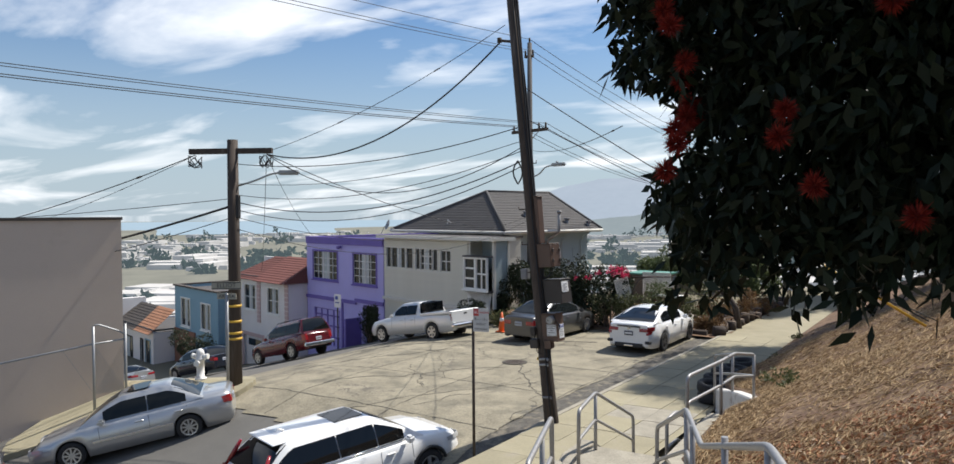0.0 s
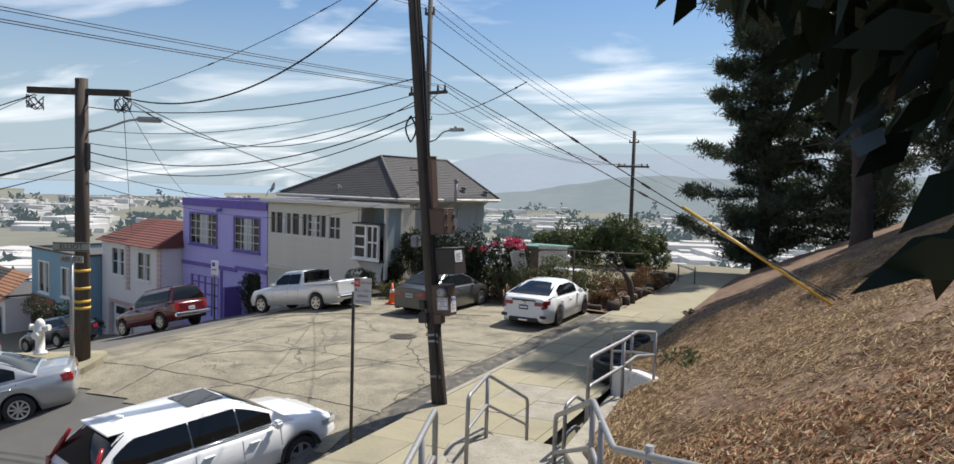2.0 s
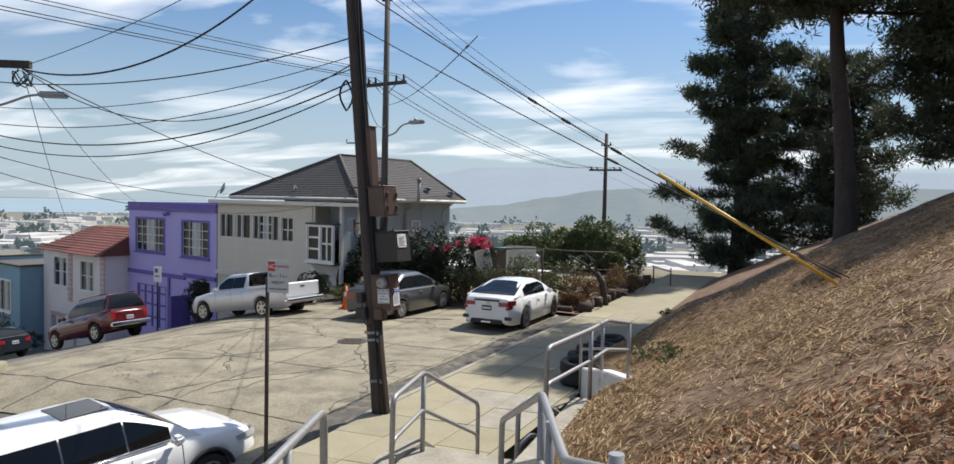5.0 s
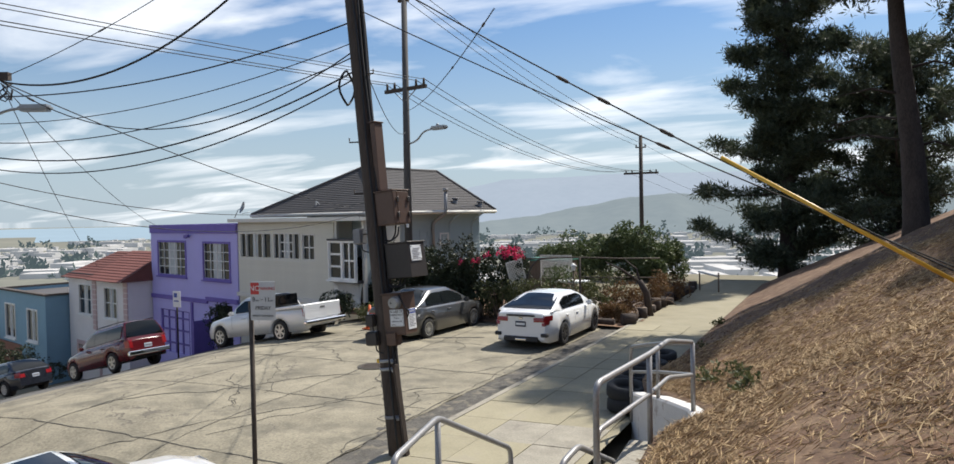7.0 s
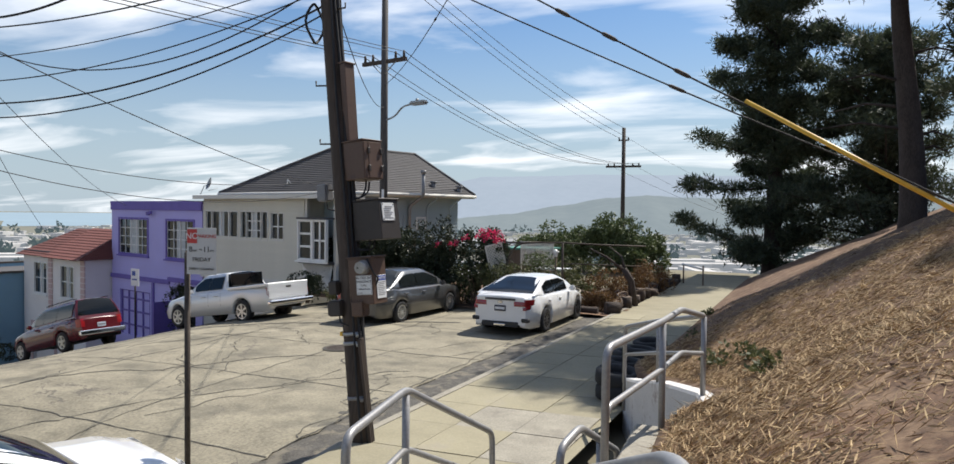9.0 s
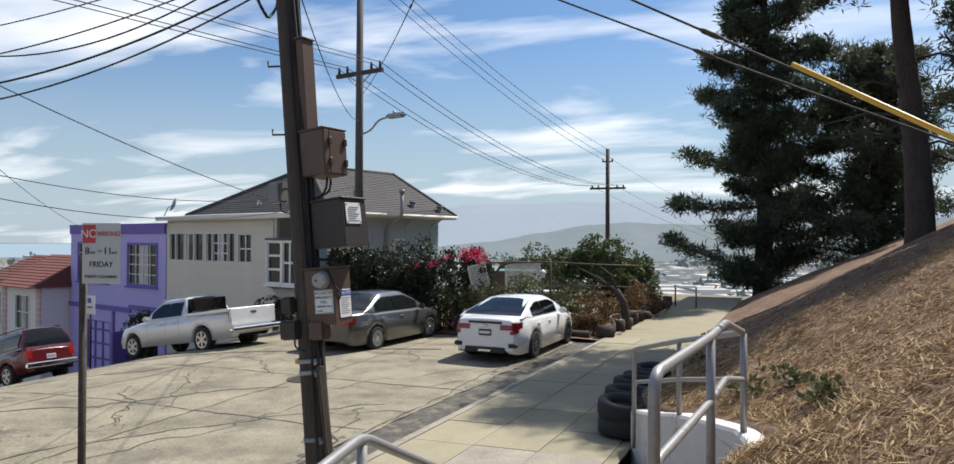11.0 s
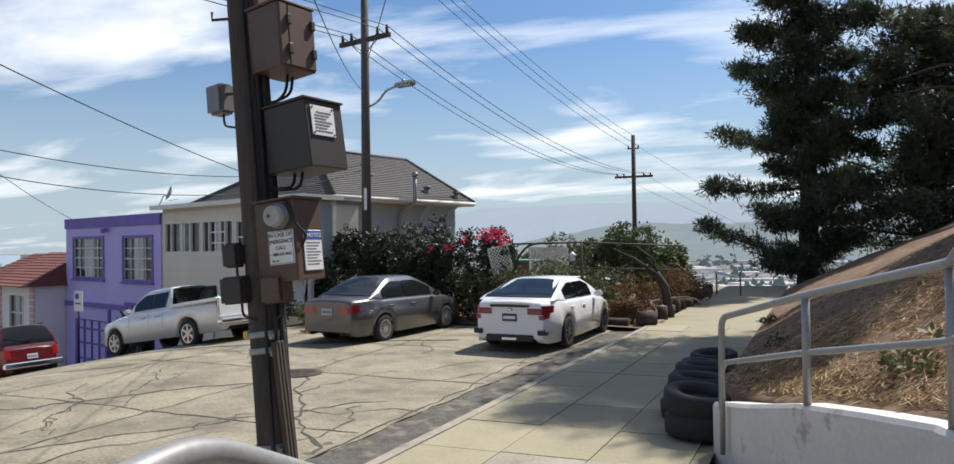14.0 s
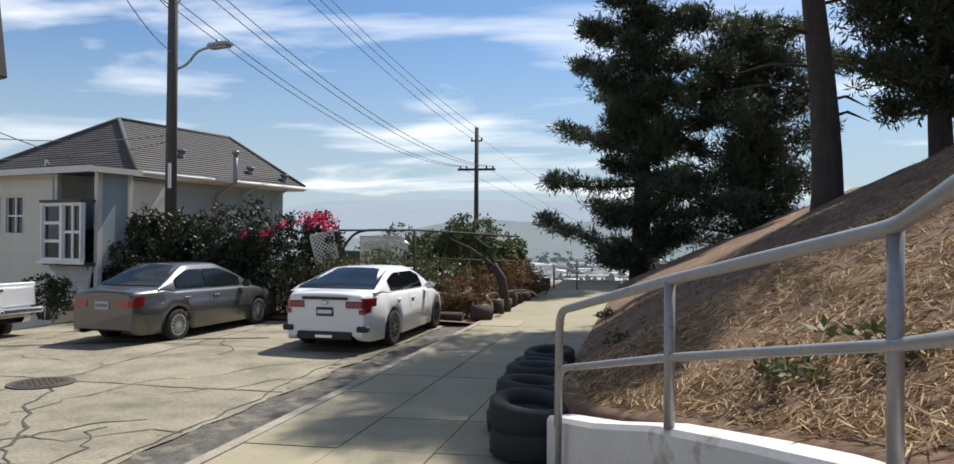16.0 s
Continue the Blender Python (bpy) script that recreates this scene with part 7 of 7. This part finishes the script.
# ---- garden beside the path ----
def shrub(x, y, z, rx, ry, h, n, mat, leaf, label, seed, group="", name="shrub", twigs=10, wide=0.5):
    rng = np.random.default_rng(seed)
    t = thing(name, Matrix.Translation((x, y, z)), label, name.replace("_", " "), group)
    lumps = [(rng.uniform(-0.75, 0.75) * rx, rng.uniform(-0.75, 0.75) * ry, rng.uniform(0.25, 0.85) * h, rng.uniform(0.25, 0.5)) for k in range(14)]
    cs = []
    for k in range(n):
        lx, ly, lz, lr = lumps[int(rng.integers(len(lumps)))]
        q = rng.normal(size=3); q /= np.linalg.norm(q)
        q *= rng.uniform(0.5, 1.05) ** 0.5
        c = (lx + q[0] * lr * rx, ly + q[1] * lr * ry, max(0.04, lz + q[2] * lr * h * 0.7))
        cs.append(c)
    bm = bmesh.new()
    for k in range(twigs):
        c = Vector(cs[int(rng.integers(len(cs)))])
        tube(bm, [(c.x * 0.25, c.y * 0.25, -0.05), (c.x * 0.6, c.y * 0.6, c.z * 0.55), c], [0.02, 0.014, 0.004], 5)
    part("stem", bm, WOOD, t)
    f, d = tuft_cloud(cs, 6, leaf * 0.5, rng)
    d[:, 2] -= 0.15
    blades("foliage", f, d, leaf, leaf * wide, mat, t, seed=seed + 1)
    return t


for k, (x, w) in enumerate(((-8.2, 1.0), (-7.0, 1.0), (-5.7, 1.0), (-4.5, 1.0), (-3.4, 0.9))):
    shrub(x, 12.75 - 0.05 * k, 0, w * 0.95, 0.6, 2.2 + 0.1 * (k % 2), 1500, HEDGE_LEAF, 0.085, "thick dark bougainvillea hedge behind the parked cars", 40 + k, "bougainvillea hedge", "hedge", 14, 0.6)
rng = np.random.default_rng(55)
cs = []
for cx, cz, sx, sz, m_ in ((-3.0, 2.1, 0.15, 0.08, 40), (-2.75, 1.98, 0.08, 0.07, 12), (-4.25, 1.8, 0.07, 0.05, 9), (-4.6, 1.78, 0.08, 0.04, 5), (-3.8, 2.0, 0.10, 0.06, 6)):
    cs += [(cx + rng.normal(0, sx), 12.25 + rng.normal(0, 0.12), cz + rng.normal(0, sz)) for q in range(m_)]
ff, dd = tuft_cloud(cs, 8, 0.03, rng)
tagged(blades("bougainvillea", ff, dd, 0.07, 0.05, BRACT, seed=56), "bright pink bougainvillea blossom on the hedge", "flowers", kind="stuff")
for k, (x, y, rx, ry, h, mat, lab) in enumerate(((-6.9, 10.9, 0.8, 0.4, 0.7, SHRUB_LEAF, "low leafy garden shrub by the kerb"), (-8.6, 11.0, 0.7, 0.5, 0.9, HEDGE_LEAF, "dark shrub below the porch"), (-3.2, 12.0, 0.9, 0.4, 1.2, SHRUB_LEAF, "mixed green shrub in front of the hedge"),
        (-2.2, 12.2, 0.6, 0.4, 1.3, SHRUB_LEAF, "yellow-green shrub by the lattice"), (-1.5, 12.9, 0.6, 0.5, 1.1, SHRUB_LEAF, "straggling garden shrub under the arch"), (-0.6, 13.6, 0.7, 0.5, 1.1, SHRUB_LEAF, "sunlit garden shrub behind the logs"), (0.1, 14.4, 0.7, 0.6, 1.0, DRY_LEAF, "half-dry brown shrub in the garden bed"),
        (0.6, 16.0, 0.6, 0.8, 1.2, DRY_LEAF, "reddish dry shrub in the garden bed"), (-0.9, 15.4, 0.9, 0.8, 1.3, SHRUB_LEAF, "leafy shrub deep in the garden"), (-2.4, 15.0, 0.9, 0.8, 1.5, BUSH_LEAF, "green shrub behind the lattice"), (0.2, 12.6, 0.6, 0.3, 0.55, DRY_LEAF, "dry twiggy shrub at the bed's edge"), (1.0, 18.2, 0.6, 0.9, 1.1, DRY_LEAF, "reddish dry shrub near the path"), (-6.2, 12.0, 1.2, 0.35, 0.9, HEDGE_LEAF, "dark low shrub at the foot of the hedge"), (-4.3, 12.0, 1.2, 0.35, 0.9, HEDGE_LEAF, "dark low shrub at the foot of the hedge"))):
    shrub(x, y, 0, rx, ry, h, 330, mat, 0.085, lab, 60 + 2 * k, "garden shrubs", twigs=12)
for k, (x, y, r, h) in enumerate(((-4.4, 30.0, 1.8, 2.6), (-2.6, 29.5, 1.8, 3.1), (-1.2, 29.0, 1.2, 2.2), (-6.6, 30.5, 1.8, 2.0))):
    shrub(x, y, -0.6, r, 1.6, h, 1700, BUSH_LEAF, 0.17, "large rounded green bush beyond the garden", 90 + k, "large bushes", "bush", 10)
shrub(-14.9 + 0.0, 12.6, -1.6, 0.6, 0.5, 1.6, 500, HEDGE_LEAF, 0.09, "dark bush beside the lilac house door", 97, "garden shrubs")
shrub(-28.5, 14.2, -4.2, 2.4, 0.9, 1.7, 900, HEDGE_LEAF, 0.12, "dark hedge before the blue house", 98, "garden shrubs")

# garden bed soil, edging logs, arch, lattice, lantern
bed = sheet("garden_bed", span(-9.5, 2.2, 0.3), span(11.4, 24, 0.3), lambda x, y: 0.06 + 0.05 * noise.noise(Vector((x, y, 2))), DIRT, keep=lambda x, y: x < walk_edge(y) + 0.1 and (CORNER - Vector((x, y, 0))).dot(BACK) > -8 and x > -9.5 + 0.2 * (y - 11))
tagged(bed, "dry brown soil of the garden bed", "soil", kind="structure")
rnd = random.Random(12)
for k in range(15):
    y = 12.0 + k * 0.68
    x = walk_edge(y) + 0.02 + rnd.uniform(-0.08, 0.05)
    r, h = rnd.uniform(0.13, 0.2), rnd.uniform(0.26, 0.46)
    if k % 3 == 0:
        t = thing("log", pose(x, y, 0.02 + r, 0, 90, rnd.uniform(20, 70)), "sawn log lying on its side at the bed's edge", "log", "edging logs")
        bm = bmesh.new(); tube(bm, [(0, 0, -h * 0.5), (0, 0, h * 0.5)], [r, r * 0.95], 14)
    else:
        t = thing("log", pose(x, y, 0, 0, 0, rnd.uniform(0, 90)), "upright sawn log edging the garden bed", "log", "edging logs")
        bm = bmesh.new(); tube(bm, [(0, 0, 0), (0, 0, h)], [r * 1.05, r], 14)
    part("bark", bm, BARK, t)
    bm = bmesh.new()
    z_ = h * 0.5 if k % 3 == 0 else h
    disc(bm, (0, 0, z_), r * 0.9, (0, 0, 1), 0.006, 14); part("cut_face", bm, WOOD, t)
for k in range(9):
    x, y = rnd.uniform(-0.2, 1.0), rnd.uniform(11.9, 14.5)
    a, ln = rnd.uniform(0, 6.28), rnd.uniform(0.7, 1.5)
    bm = bmesh.new()
    tube(bm, [(x + ln * q * math.cos(a) + 0.1 * math.sin(7 * q + k), y + ln * q * math.sin(a), 0.18 + 0.35 * math.sin(q * 2.6) + 0.04 * math.sin(9 * q)) for q in [i / 8 for i in range(9)]], [0.045 * (1 - 0.08 * i) for i in range(9)], 7)
    tagged(link("driftwood", bm, KERB if k % 3 == 0 else WOOD), "bleached twisted branch lying on the logs", "branch", "dead branches")
for x, y, w in ((-0.3, 11.85, 1.3), (-1.3, 11.95, 1.1)):
    bm = bmesh.new(); tube(bm, [(x - w / 2, y, 0.12), (x + w / 2, y - 0.05, 0.13)], [0.11, 0.1], 12); tagged(link("log", bm, BARK), "long dark log edging the bed behind the car", "log", "edging logs")
arch = thing("garden_arch", Matrix.Identity(4), "rusty pipe frame and lattice at the garden's edge", "arch")
bm = bmesh.new(); tube(bm, [(-0.95, 12.9, 0), (-0.95, 12.9, 1.92)], 0.035, 8); part("post", bm, IRON, arch)
bm = bmesh.new(); tube(bm, [(-2.55, 12.4, 1.9), (-0.95, 12.9, 1.92), (0.1, 13.4, 1.86), (1.2, 14.6, 1.8)], 0.022, 8); part("top_bar", bm, IRON, arch)
bm = bmesh.new(); tube(bm, [(-0.95, 13.0, 1.3), (1.1, 14.4, 1.2)], 0.018, 6); part("wire_bar", bm, IRON, arch)
bm = bmesh.new(); tube(bm, rounded([(-2.5, 12.35, 0), (-2.5, 12.35, 1.4), (-2.2, 12.5, 1.9), (-1.6, 12.7, 1.92)], 0.3), 0.03, 8); part("bent_bar", bm, IRON, arch)
bm = bmesh.new(); tube(bm, [(1.0, 13.9, 0), (0.9, 13.8, 0.8), (0.7, 13.75, 1.15)], [0.12, 0.1, 0.09], 10); tube(bm, [(0.72, 13.75, 1.1), (0.2, 13.6, 1.5), (-0.3, 13.5, 1.75)], [0.05, 0.035, 0.015], 7); tube(bm, [(0.72, 13.75, 1.1), (0.6, 13.9, 1.5), (0.2, 14.0, 1.8)], [0.045, 0.03, 0.012], 7)
tagged(link("tree_stump", bm, BARK), "pruned dark stump with two bare limbs", "stump")


def lattice(m, w, h, step, label):
    t = thing("lattice_panel", m, label, "lattice")
    for sgn in (1, -1):
        bm = bmesh.new()
        k = -h
        while k < w:
            x0, z0, x1, z1 = k, 0.0, k + h, h
            if x0 < 0: z0, x0 = -x0, 0.0
            if x1 > w: z1, x1 = z1 - (x1 - w), w
            if x1 - x0 > 0.03:
                d = Vector((x1 - x0, 0, z1 - z0))
                mm = Matrix.Translation((x0 if sgn > 0 else w - x0, 0.008 * sgn, z0)) @ Matrix.Rotation(-math.atan2(d.z, d.x * sgn), 4, "Y")
                box(bm, 0, d.length, -0.005, 0.005, -0.013, 0.013, mm)
            k += step
        part("lattice", bm, CREAM_TRIM, t)
    bm = bmesh.new(); box(bm, -0.02, w + 0.02, -0.02, 0.02, h, h + 0.04); part("frame", bm, CREAM_TRIM, t)
    bm = bmesh.new(); box(bm, -0.02, w + 0.02, -0.02, 0.02, -0.04, 0.0); part("frame", bm, CREAM_TRIM, t)
    for x in (0.0, w):
        bm = bmesh.new(); box(bm, x - 0.02, x + 0.02, 0.02, 0.06, -m.translation.z, h); part("post", bm, CREAM_TRIM, t)


lattice(pose(-2.75, 12.2, 0.4, 0, -14, 40), 0.5, 1.4, 0.09, "leaning cream lattice panel at the hedge's end")
lattice(pose(-3.3, 16.2, 1.0, 0, 0, -8), 1.2, 0.75, 0.08, "pale lattice panel deep in the garden")
shed = thing("shed", pose(-4.9, 21.5, -0.35, 0, 0, -8), "small pale shed with a flat green roof", "shed")
bm = bmesh.new(); box(bm, -0.9, 0.9, 0, 1.6, 0, 1.55); part("wall", bm, WOOD, shed)
bm = bmesh.new(); box(bm, -1.0, 1.0, -0.1, 1.7, 1.55, 1.63); part("roof", bm, material("green_sheet", (0.07, 0.22, 0.17), 0.6), shed)
for x, y, z in ((-1.35, 13.6, 1.45),):
    t = thing("garden_lantern", pose(x, y, z), "small white garden lantern hanging on the frame", "lantern")
    bm = bmesh.new(); tube(bm, [(0, 0, 0), (0, 0, 0.14)], [0.06, 0.08], 6); part("glass", bm, PAPER, t)
    bm = bmesh.new(); tube(bm, [(0, 0, 0.14), (0, 0, 0.2), (0, 0, 0.24)], [0.13, 0.05, 0.015], 6); part("cap", bm, WHITE, t)
    bm = bmesh.new(); tube(bm, [(0, 0, 0.22), (0, 0, 0.45)], 0.006, 5); tube(bm, [(0, 0, -1.45), (0, 0, 0.0)], 0.02, 6); part("stem", bm, IRON, t)
bench = thing("garden_table", pose(-1.9, 15.2, 0, 0, 0, -5), "low table with a pale top in the garden", "table")
bm = bmesh.new(); soft_box(bm, -0.6, 0.6, -0.3, 0.3, 0.92, 0.98, 0.01); part("tabletop", bm, PAPER, bench)
for x in (-0.5, 0.5):
    bm = bmesh.new(); box(bm, x - 0.04, x + 0.04, -0.25, 0.25, 0, 0.92); part("leg", bm, BRICK, bench)
# old tyres stepping up beside the retaining wall
for k, (x, y, z) in enumerate(((2.52, 2.85, 0.07), (2.50, 2.9, 0.29), (2.40, 3.6, 0.07), (2.46, 3.65, 0.29), (2.36, 4.4, 0.07), (2.45, 4.5, 0.28), (2.34, 5.2, 0.07), (2.36, 6.0, 0.07), (2.42, 6.9, 0.07))):
    t = thing("tyre", pose(x, y, z, rnd.uniform(-5, 5), rnd.uniform(-5, 5), 0), "old black tyre laid flat as edging", "tyre", "edging tyres")
    bm = bmesh.new()
    n_ = 24
    prof = [(0.30 + 0.0 * 1, 0.0), (0.335, 0.03), (0.34, 0.11), (0.335, 0.19), (0.30, 0.22), (0.22, 0.21), (0.19, 0.17), (0.19, 0.05), (0.22, 0.01)]
    rings = [[bm.verts.new((r * math.cos(2 * math.pi * i / n_), r * math.sin(2 * math.pi * i / n_), h)) for i in range(n_)] for r, h in prof]
    for a, b in zip(rings, rings[1:] + rings[:1]):
        for i in range(n_):
            bm.faces.new((a[i], a[(i + 1) % n_], b[(i + 1) % n_], b[i])).smooth = True
    bmesh.ops.recalc_face_normals(bm, faces=bm.faces[:])
    part("casing", bm, RUBBER, t)
    # near-black disc paints the shaded hollow inside the casing
    bm = bmesh.new(); disc(bm, (0, 0, 0.02), 0.2, (0, 0, 1), 0.1, 16); part("fill", bm, DARK, t)
# low end rail and wall at the far end of the path
endrail = thing("end_rail", pose(1.75, 21.3, 0, 0, 0, 20), "low white rail at the end of the path", "rail")
bm = bmesh.new(); tube(bm, [(-0.1, 0, 0.85), (0.5, -0.8, 0.7)], 0.04, 8); part("bar", bm, WHITE, endrail)
for x, y in ((-0.05, 0.0), (0.48, -0.78)):
    bm = bmesh.new(); tube(bm, [(x, y, 0), (x, y, 0.85)], 0.03, 8); part("post", bm, WOOD, endrail)

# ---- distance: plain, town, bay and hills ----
# second colour of each is bluish haze, painted in as emission
PLAIN = haze_glow("hazy_plain", (0.13, 0.12, 0.09), (0.10, 0.115, 0.12))
BAY = haze_glow("hazy_bay", (0.05, 0.07, 0.09), (0.30, 0.385, 0.45))
RIDGE_FAR = haze_glow("hazed_far_ridge", (0.05, 0.05, 0.05), (0.30, 0.36, 0.44))
RIDGE_NEAR = haze_glow("hazed_near_ridge", (0.06, 0.06, 0.05), (0.17, 0.215, 0.25))
TOWN = haze_glow("hazed_town_roofs", (0.42, 0.40, 0.38), (0.08, 0.09, 0.10))
WOODS = haze_glow("hazed_far_woods", (0.03, 0.04, 0.03), (0.055, 0.075, 0.085))


def polar(name, azs, rs, f, mat, label, category):
    bm = bmesh.new()
    g = [[bm.verts.new((-r * math.sin(radians(a)), r * math.cos(radians(a)), f(a, r))) for r in rs] for a in azs]
    for p, q in zip(g, g[1:]):
        for k in range(len(rs) - 1):
            bm.faces.new((p[k], p[k + 1], q[k + 1], q[k])).smooth = True
    bmesh.ops.recalc_face_normals(bm, faces=bm.faces[:])
    return tagged(link(name, bm, mat), label, category, kind="structure")


def table(rows, a):
    if a >= rows[0][0]:
        return rows[0][1]
    for (p, u), (q, v) in zip(rows, rows[1:]):
        if a >= q:
            return u + (v - u) * (p - a) / (p - q)
    return rows[-1][1]


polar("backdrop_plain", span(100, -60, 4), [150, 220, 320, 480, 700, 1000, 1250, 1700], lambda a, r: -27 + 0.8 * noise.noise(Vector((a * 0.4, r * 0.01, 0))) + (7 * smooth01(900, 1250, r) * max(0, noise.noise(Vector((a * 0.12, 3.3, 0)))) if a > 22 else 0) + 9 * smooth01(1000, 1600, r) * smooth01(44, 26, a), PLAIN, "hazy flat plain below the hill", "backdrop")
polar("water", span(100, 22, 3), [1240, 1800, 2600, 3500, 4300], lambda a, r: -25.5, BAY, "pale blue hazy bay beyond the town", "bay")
FAR = [(34, -0.6), (30, 0.2), (28, 0.8), (26, 1.35), (24, 2.05), (21, 2.7), (15, 2.85), (8, 2.95), (2, 2.8), (-12, 2.6), (-40, 2.2)]
NEAR = [(30, -1.2), (24, -0.75), (18.6, -0.2), (15, 0.35), (12.5, 0.95), (9, 1.3), (3, 1.1), (-4, 1.5), (-30, 1.6)]
def ridge(rows, r0, r1, seed, rough):
    def f(a, r):
        s = 1 - abs((r - (r0 + r1) / 2) / ((r1 - r0) / 2))
        top = (r0 + r1) / 2 * math.tan(radians(table(rows, a) + rough * noise.noise(Vector((a * 0.35, seed, 0))) + rough * 0.4 * noise.noise(Vector((a * 1.3, seed, 1)))))
        return -30 + (top + 34) * math.sin(max(0, s) * math.pi / 2) + 12 * noise.noise(Vector((a * 0.5, r * 0.004, seed))) * s * (1 - s) * 3
    return f
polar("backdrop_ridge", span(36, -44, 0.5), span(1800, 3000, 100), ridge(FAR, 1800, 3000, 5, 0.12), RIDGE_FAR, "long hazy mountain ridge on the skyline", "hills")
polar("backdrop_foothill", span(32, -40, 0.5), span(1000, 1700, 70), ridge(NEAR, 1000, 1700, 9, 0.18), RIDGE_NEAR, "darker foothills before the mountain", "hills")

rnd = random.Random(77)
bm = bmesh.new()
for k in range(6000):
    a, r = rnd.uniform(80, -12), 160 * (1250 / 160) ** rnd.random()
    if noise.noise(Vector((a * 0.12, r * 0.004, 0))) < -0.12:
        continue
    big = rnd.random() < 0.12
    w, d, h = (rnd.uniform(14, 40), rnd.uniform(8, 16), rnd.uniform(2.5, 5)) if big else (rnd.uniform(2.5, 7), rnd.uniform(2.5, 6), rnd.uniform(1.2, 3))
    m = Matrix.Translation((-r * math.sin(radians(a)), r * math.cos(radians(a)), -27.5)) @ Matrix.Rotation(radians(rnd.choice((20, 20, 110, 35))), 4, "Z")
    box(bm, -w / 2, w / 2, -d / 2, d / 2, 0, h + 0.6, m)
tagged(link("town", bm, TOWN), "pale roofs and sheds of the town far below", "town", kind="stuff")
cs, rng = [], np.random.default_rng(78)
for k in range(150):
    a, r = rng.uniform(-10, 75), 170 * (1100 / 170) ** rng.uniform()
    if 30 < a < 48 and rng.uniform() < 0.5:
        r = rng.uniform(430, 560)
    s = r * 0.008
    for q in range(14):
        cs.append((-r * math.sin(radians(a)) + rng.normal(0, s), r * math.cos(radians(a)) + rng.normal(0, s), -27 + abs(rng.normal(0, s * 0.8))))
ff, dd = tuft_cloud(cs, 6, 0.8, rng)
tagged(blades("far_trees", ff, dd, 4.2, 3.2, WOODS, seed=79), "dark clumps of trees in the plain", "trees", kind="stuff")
# roofs of houses further down the hill
for k, (s, d, z, w, dp, mat) in enumerate(((-33, 20, -9.5, 9, 8, SHINGLE_O), (-24, 26, -9.0, 8, 8, SHINGLE_D), (-42, 16, -12, 9, 9, SHINGLE_R), (-50, 4, -11, 9, 9, SHINGLE_D), (-16, 34, -10, 9, 9, SHINGLE_R), (-40, 34, -14, 10, 9, SHINGLE_O), (-58, 24, -16, 10, 9, SHINGLE))):
    h = thing("house", at_facade(s, d, z), "small stucco house further down the hillside", "house", "houses down the hill")
    bm = bmesh.new(); box(bm, 0, w, 0, dp, -8, 3.0); part("wall", bm, STUCCO_W if k % 2 else STUCCO_T, h)
    bm = bmesh.new()
    v = [bm.verts.new(q) for q in ((-0.4, -0.4, 3), (w + 0.4, -0.4, 3), (w + 0.4, dp + 0.4, 3), (-0.4, dp + 0.4, 3), (w / 2, dp / 2 - 1, 4.8), (w / 2, dp / 2 + 1, 4.8))]
    for q in ((0, 1, 4), (1, 2, 5, 4), (2, 3, 5), (3, 0, 4, 5), (3, 2, 1, 0)):
        bm.faces.new([v[i] for i in q])
    part("roof", bm, mat, h)
    for x in (w * 0.2, w * 0.6):
        bm = bmesh.new(); box(bm, x, x + 1.4, -0.05, 0.0, 0.6, 2.2); wn_ = part("window", bm, WHITE, h)
        bm = bmesh.new(); box(bm, x + 0.1, x + 1.3, -0.07, -0.05, 0.7, 2.1); part("pane", bm, GLASS, wn_)
